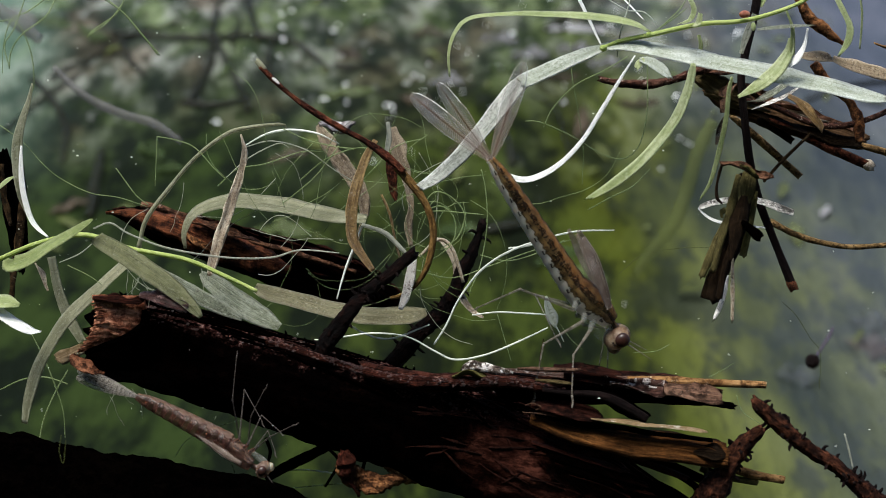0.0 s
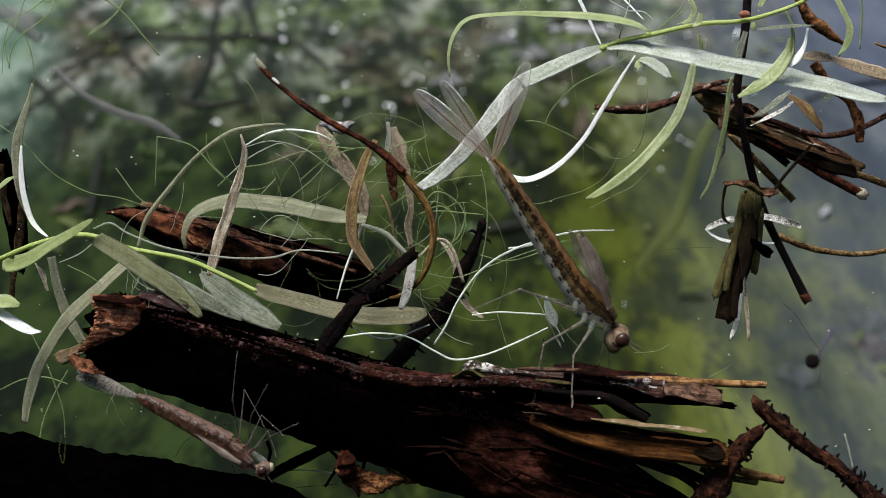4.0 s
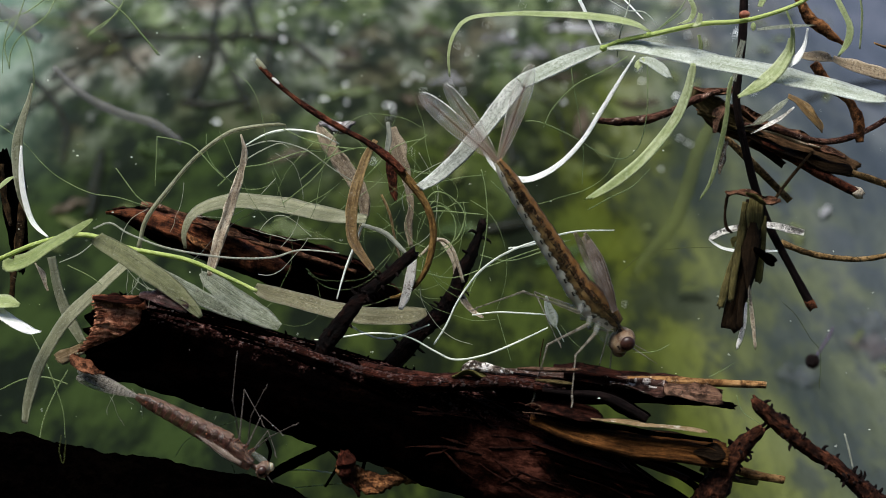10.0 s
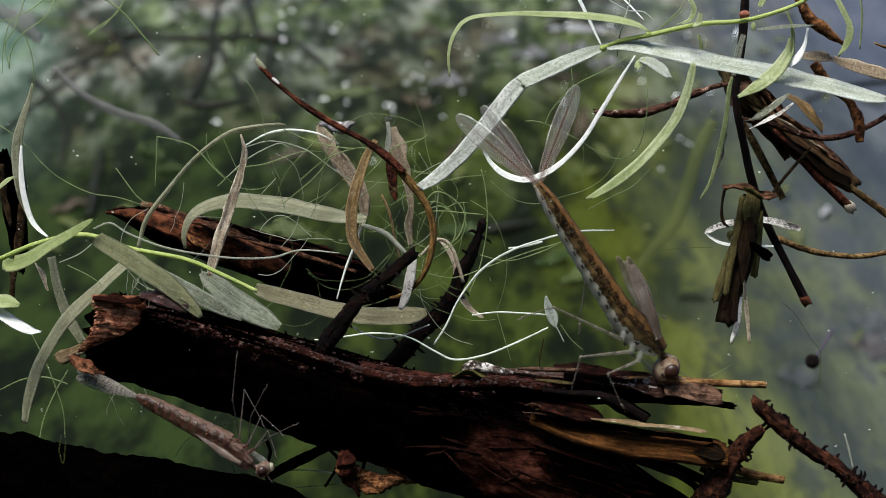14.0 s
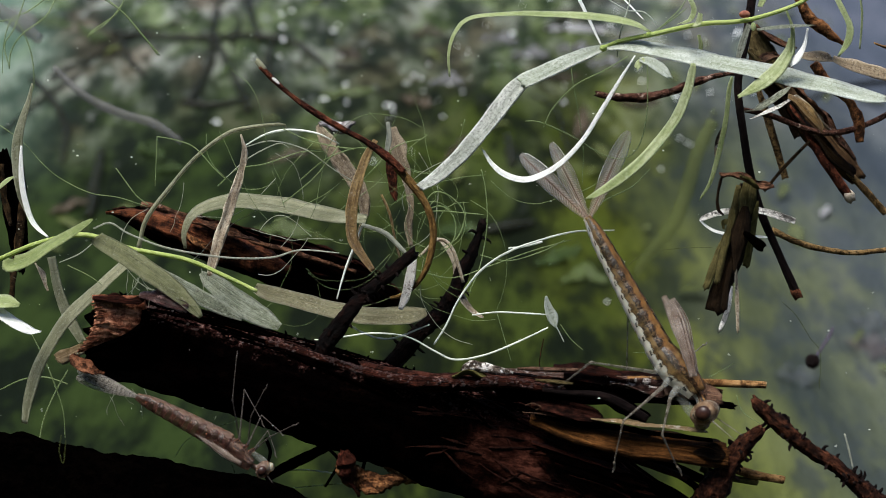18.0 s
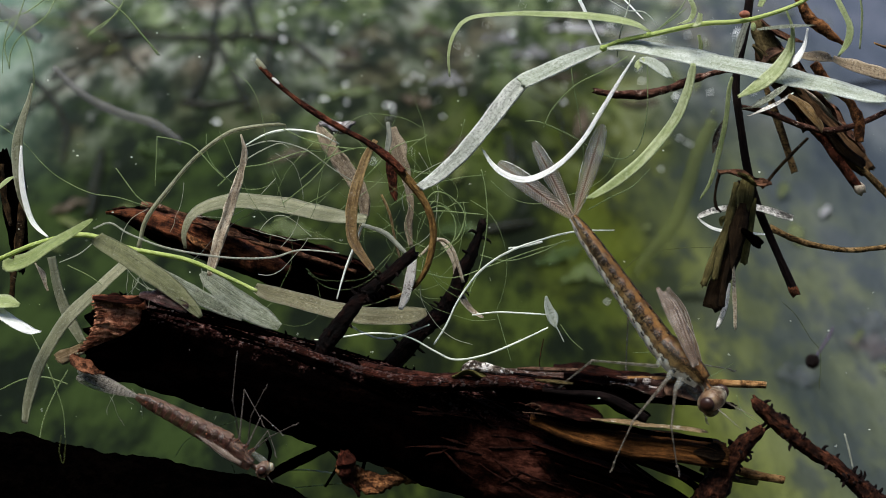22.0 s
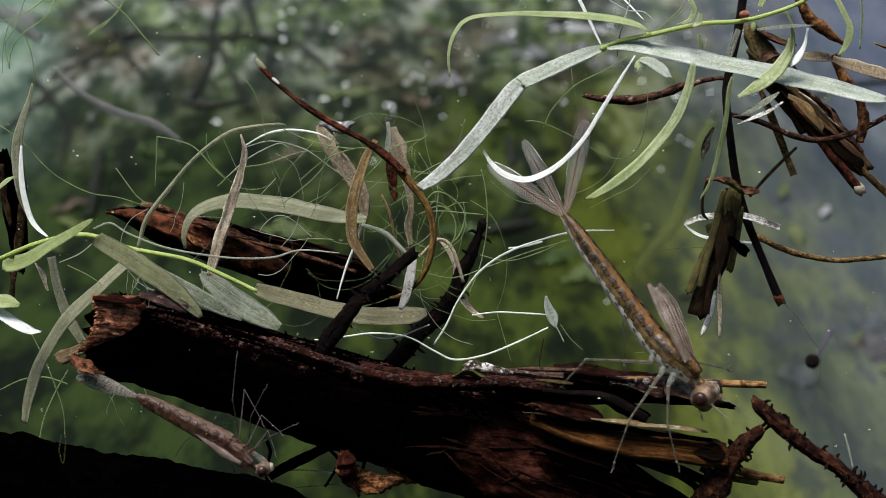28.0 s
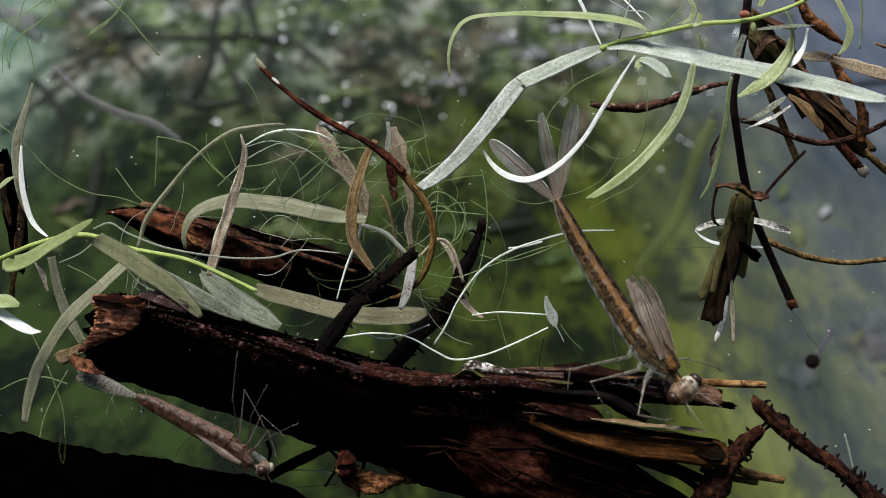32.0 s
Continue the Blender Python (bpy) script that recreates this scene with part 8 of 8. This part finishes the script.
def curl_segments(g, bend):
    """Poses of the belly segments and the tail's base for a bend in degrees a segment."""
    m, out = Matrix.Identity(4), []
    prev = Vector(uu(SEG_X[0], 0, seg_rise(SEG_X[0]))) * MM
    m.translation = prev
    for k in range(SEG):
        out.append(m.copy())
        nxt = Vector(uu(SEG_X[k + 1] - SEG_X[k], 0, seg_rise(SEG_X[k + 1]) - seg_rise(SEG_X[k]))) * MM
        m = m @ Matrix.Translation(nxt) @ pose(0, 0, 0, 0, bend * (k / (SEG - 1)), 0)
    return out, m


# swimmer on the log: tail gills (degrees in the body's plane) and bend of the belly
GILL_ROWS = [
    (0, -13.5, 2, 55, 0), (6, -11.5, 3.5, 56, 0), (11.5, -13, 0.5, 54.5, 0), (13, -13.5, -0.5, 56.5, 0),
    (14.5, -13, 1, 57.5, 0), (17, -14.5, 4.5, 54.5, 0), (19, -12, 7.5, 57, 0), (20.5, -13, 10.5, 58.5, 0.03),
    (23, -16, 10, 54, 0.12), (28, -16.5, 9.5, 51.5, 0.2), (29.5, -26.5, 14, 47.5, 1.7), (32, -24, 16.5, 40.5, 2.4)]
# foot places (mm), by leg: near hind, near mid, near front, far hind, far mid, far front
FEET = (
    [(0, 2.72, 0, -4.64), (11.8, 2.72, 0, -4.64), (12.8, 6.29, 0, -5.4), (14.2, 6.29, 0, -5.4), (15.6, 9.39, -1.2, -10.5), (28.4, 9.39, -1.2, -10.5), (29.6, 9.7, -1.2, -11.2), (32, 9.7, -1.2, -11.2)],
    [(0, 7.16, -1, -11.09), (12, 7.16, -1, -11.09), (13, 9.98, -1, -11.09), (15, 10.07, -1, -11.09), (16.6, 13.33, -1.4, -16.59), (28.4, 13.33, -1.4, -16.59), (29.4, 12.81, -1.4, -12.72), (32, 12.81, -1.4, -12.72)],
    [(0, 9.97, -2, -11.32), (11, 9.97, -2, -11.32), (12.6, 13.73, -2, -12.02), (15, 13.81, -2, -12.02), (16.8, 18.1, -2, -16.84), (28.4, 18.1, -2, -16.84), (29.6, 17.27, -2, -13.25), (32, 17.27, -2, -13.25)],
    [(0, 9.44, 5, -7.47), (11, 9.44, 5, -7.47), (13, 10.71, 5, -4.88), (15, 12.02, 5, -7.47), (17, 15.31, 5, -9.82), (28, 15.08, 5, -9.58), (30, 14.61, 5, -9.82), (32, 14.61, 5, -9.82)],
    [(0, 12.96, 5, -9.82), (11, 12.96, 5, -9.82), (13, 17.19, 5, -3.71), (15, 19.54, 5, -7.47), (17, 21.65, 5, -7.94), (19.2, 21.65, 5, -8.03), (20.4, 24.33, 5, -9.91), (28, 24.33, 5, -9.91), (30, 24.23, 5, -9.91), (32, 24.23, 5, -9.91)],
    [(0, 13.67, 5, -9.82), (11, 13.9, 5, -10.05), (13, 17.89, 5, -11.69), (15, 19.54, 5, -13.1), (17, 22.82, 5, -14.98), (28, 22.35, 5, -14.75), (30, 21.18, 5, -14.28), (32, 21.42, 5, -14.51)])
KNEES = ((-0.3, -1.8, 0.8), (-0.8, -0.6, 0.4), (-0.8, -0.6, 0.3), (-0.3, 0.5, 1.0), (0.6, 0.5, 1.0), (0.8, 0.5, 0.6))

# turn of the head about its length (degrees)
HEAD_ROWS = [(0, 8), (14.5, 8), (17, 14), (20, 24), (22, 30), (28, 30), (29, 38), (30, 45), (32, 45)]

swimmer = build_nymph("damselfly_nymph", "pale translucent damselfly nymph with brown back standing on the log", "skin", "gill", "clear")
U = 0.0285
rest = build_nymph("damselfly_nymph", "small reddish translucent damselfly nymph clinging under the log", "skin_red", "gill_grey", "clear_dim", 1.25, 0.1)
REST_AT = (-16.08, 0, -15.9)


def settle(g, body, feet, gills, bend):
    """Puts a still nymph's parts in place."""
    g["root"].matrix_world = body
    segs, tip = curl_segments(g, bend)
    for ob, m in zip(g["segments"], segs):
        ob.matrix_basis = m
    for ob, a in zip(g["gills"], gills):
        ob.matrix_basis = tip @ pose(0, 0, 0, 0, a, 0)
    for (leg, shin, hip, fem, tib), f, kw in zip(g["legs"], feet, KNEES):
        m1, m2 = leg_poses(body, hip, fem, tib, f, kw)
        leg.matrix_basis, shin.matrix_basis = m1, m2


settle(rest, pose(REST_AT[0] * MM, REST_AT[1] * MM, REST_AT[2] * MM, 165, 32, 0),
       [(-16.23, -0.6, -8.62), (-14.09, -0.6, -11.15), (-11.04, -0.6, -13.36), (-14.23, -0.6, -13.5), (-12.82, -0.6, -14.32), (-13.18, -0.6, -15.9)], (4, 7, 10), 0.8)
U = 0.0447


def motions():
    walk(tangle, [(t, pose(x * MM, y * MM, z * MM, 0, a, 0)) for t, x, y, z, a in TANGLE_ROWS])
    walk(bundle, [(t, pose(x * MM, y * MM, z * MM, 0, a, 0)) for t, x, y, z, a in BUNDLE_ROWS])
    walk(lower_twig, [(t, lower_twig.matrix_basis @ pose(0, 0, 0, 0, a, 0)) for t, a in ((0, 0), (23, 0), (25.5, 5), (28, 14), (30, 13), (32, 13))])
    walk(swimmer["root"], [(r[0], nymph_pose(r)) for r in NYMPH_ROWS])
    walk(swimmer["head"], [(t, pose(60 * U * MM, 0, 12 * U * MM, a, 0, a * 0.2)) for t, a in HEAD_ROWS])
    times = [0, 6, 8, 9, 10, 11, 11.5, 12, 12.5, 13, 13.5, 14, 14.5, 15, 15.5, 16, 16.5, 17, 17.5, 18, 19, 20, 21, 22, 25.5, 27.5, 28, 28.5, 29, 29.5, 30, 31, 32]
    seg_rows = [[] for _ in range(SEG)]
    gill_rows = [[] for _ in range(3)]
    leg_rows = [([], []) for _ in range(6)]
    for t in times:
        body = nymph_pose((t, *between(NYMPH_ROWS, t)))
        a, b, c, bend = between(GILL_ROWS, t)
        segs, tip = curl_segments(swimmer, bend)
        for rows, m in zip(seg_rows, segs):
            rows.append((t, m))
        for rows, turn in zip(gill_rows, (a, b, c)):
            rows.append((t, tip @ pose(0, 0, 0, 0, turn, 0)))
        for rows, (leg, shin, hip, fem, tib), feet, kw in zip(leg_rows, swimmer["legs"], FEET, KNEES):
            m1, m2 = leg_poses(body, hip, fem, tib, between(feet, t), kw)
            rows[0].append((t, m1))
            rows[1].append((t, m2))
    for ob, rows in zip(swimmer["segments"], seg_rows):
        walk(ob, rows)
    for ob, rows in zip(swimmer["gills"], gill_rows):
        walk(ob, rows)
    for (leg, shin, *_), rows in zip(swimmer["legs"], leg_rows):
        walk(leg, rows[0])
        walk(shin, rows[1])


motions()
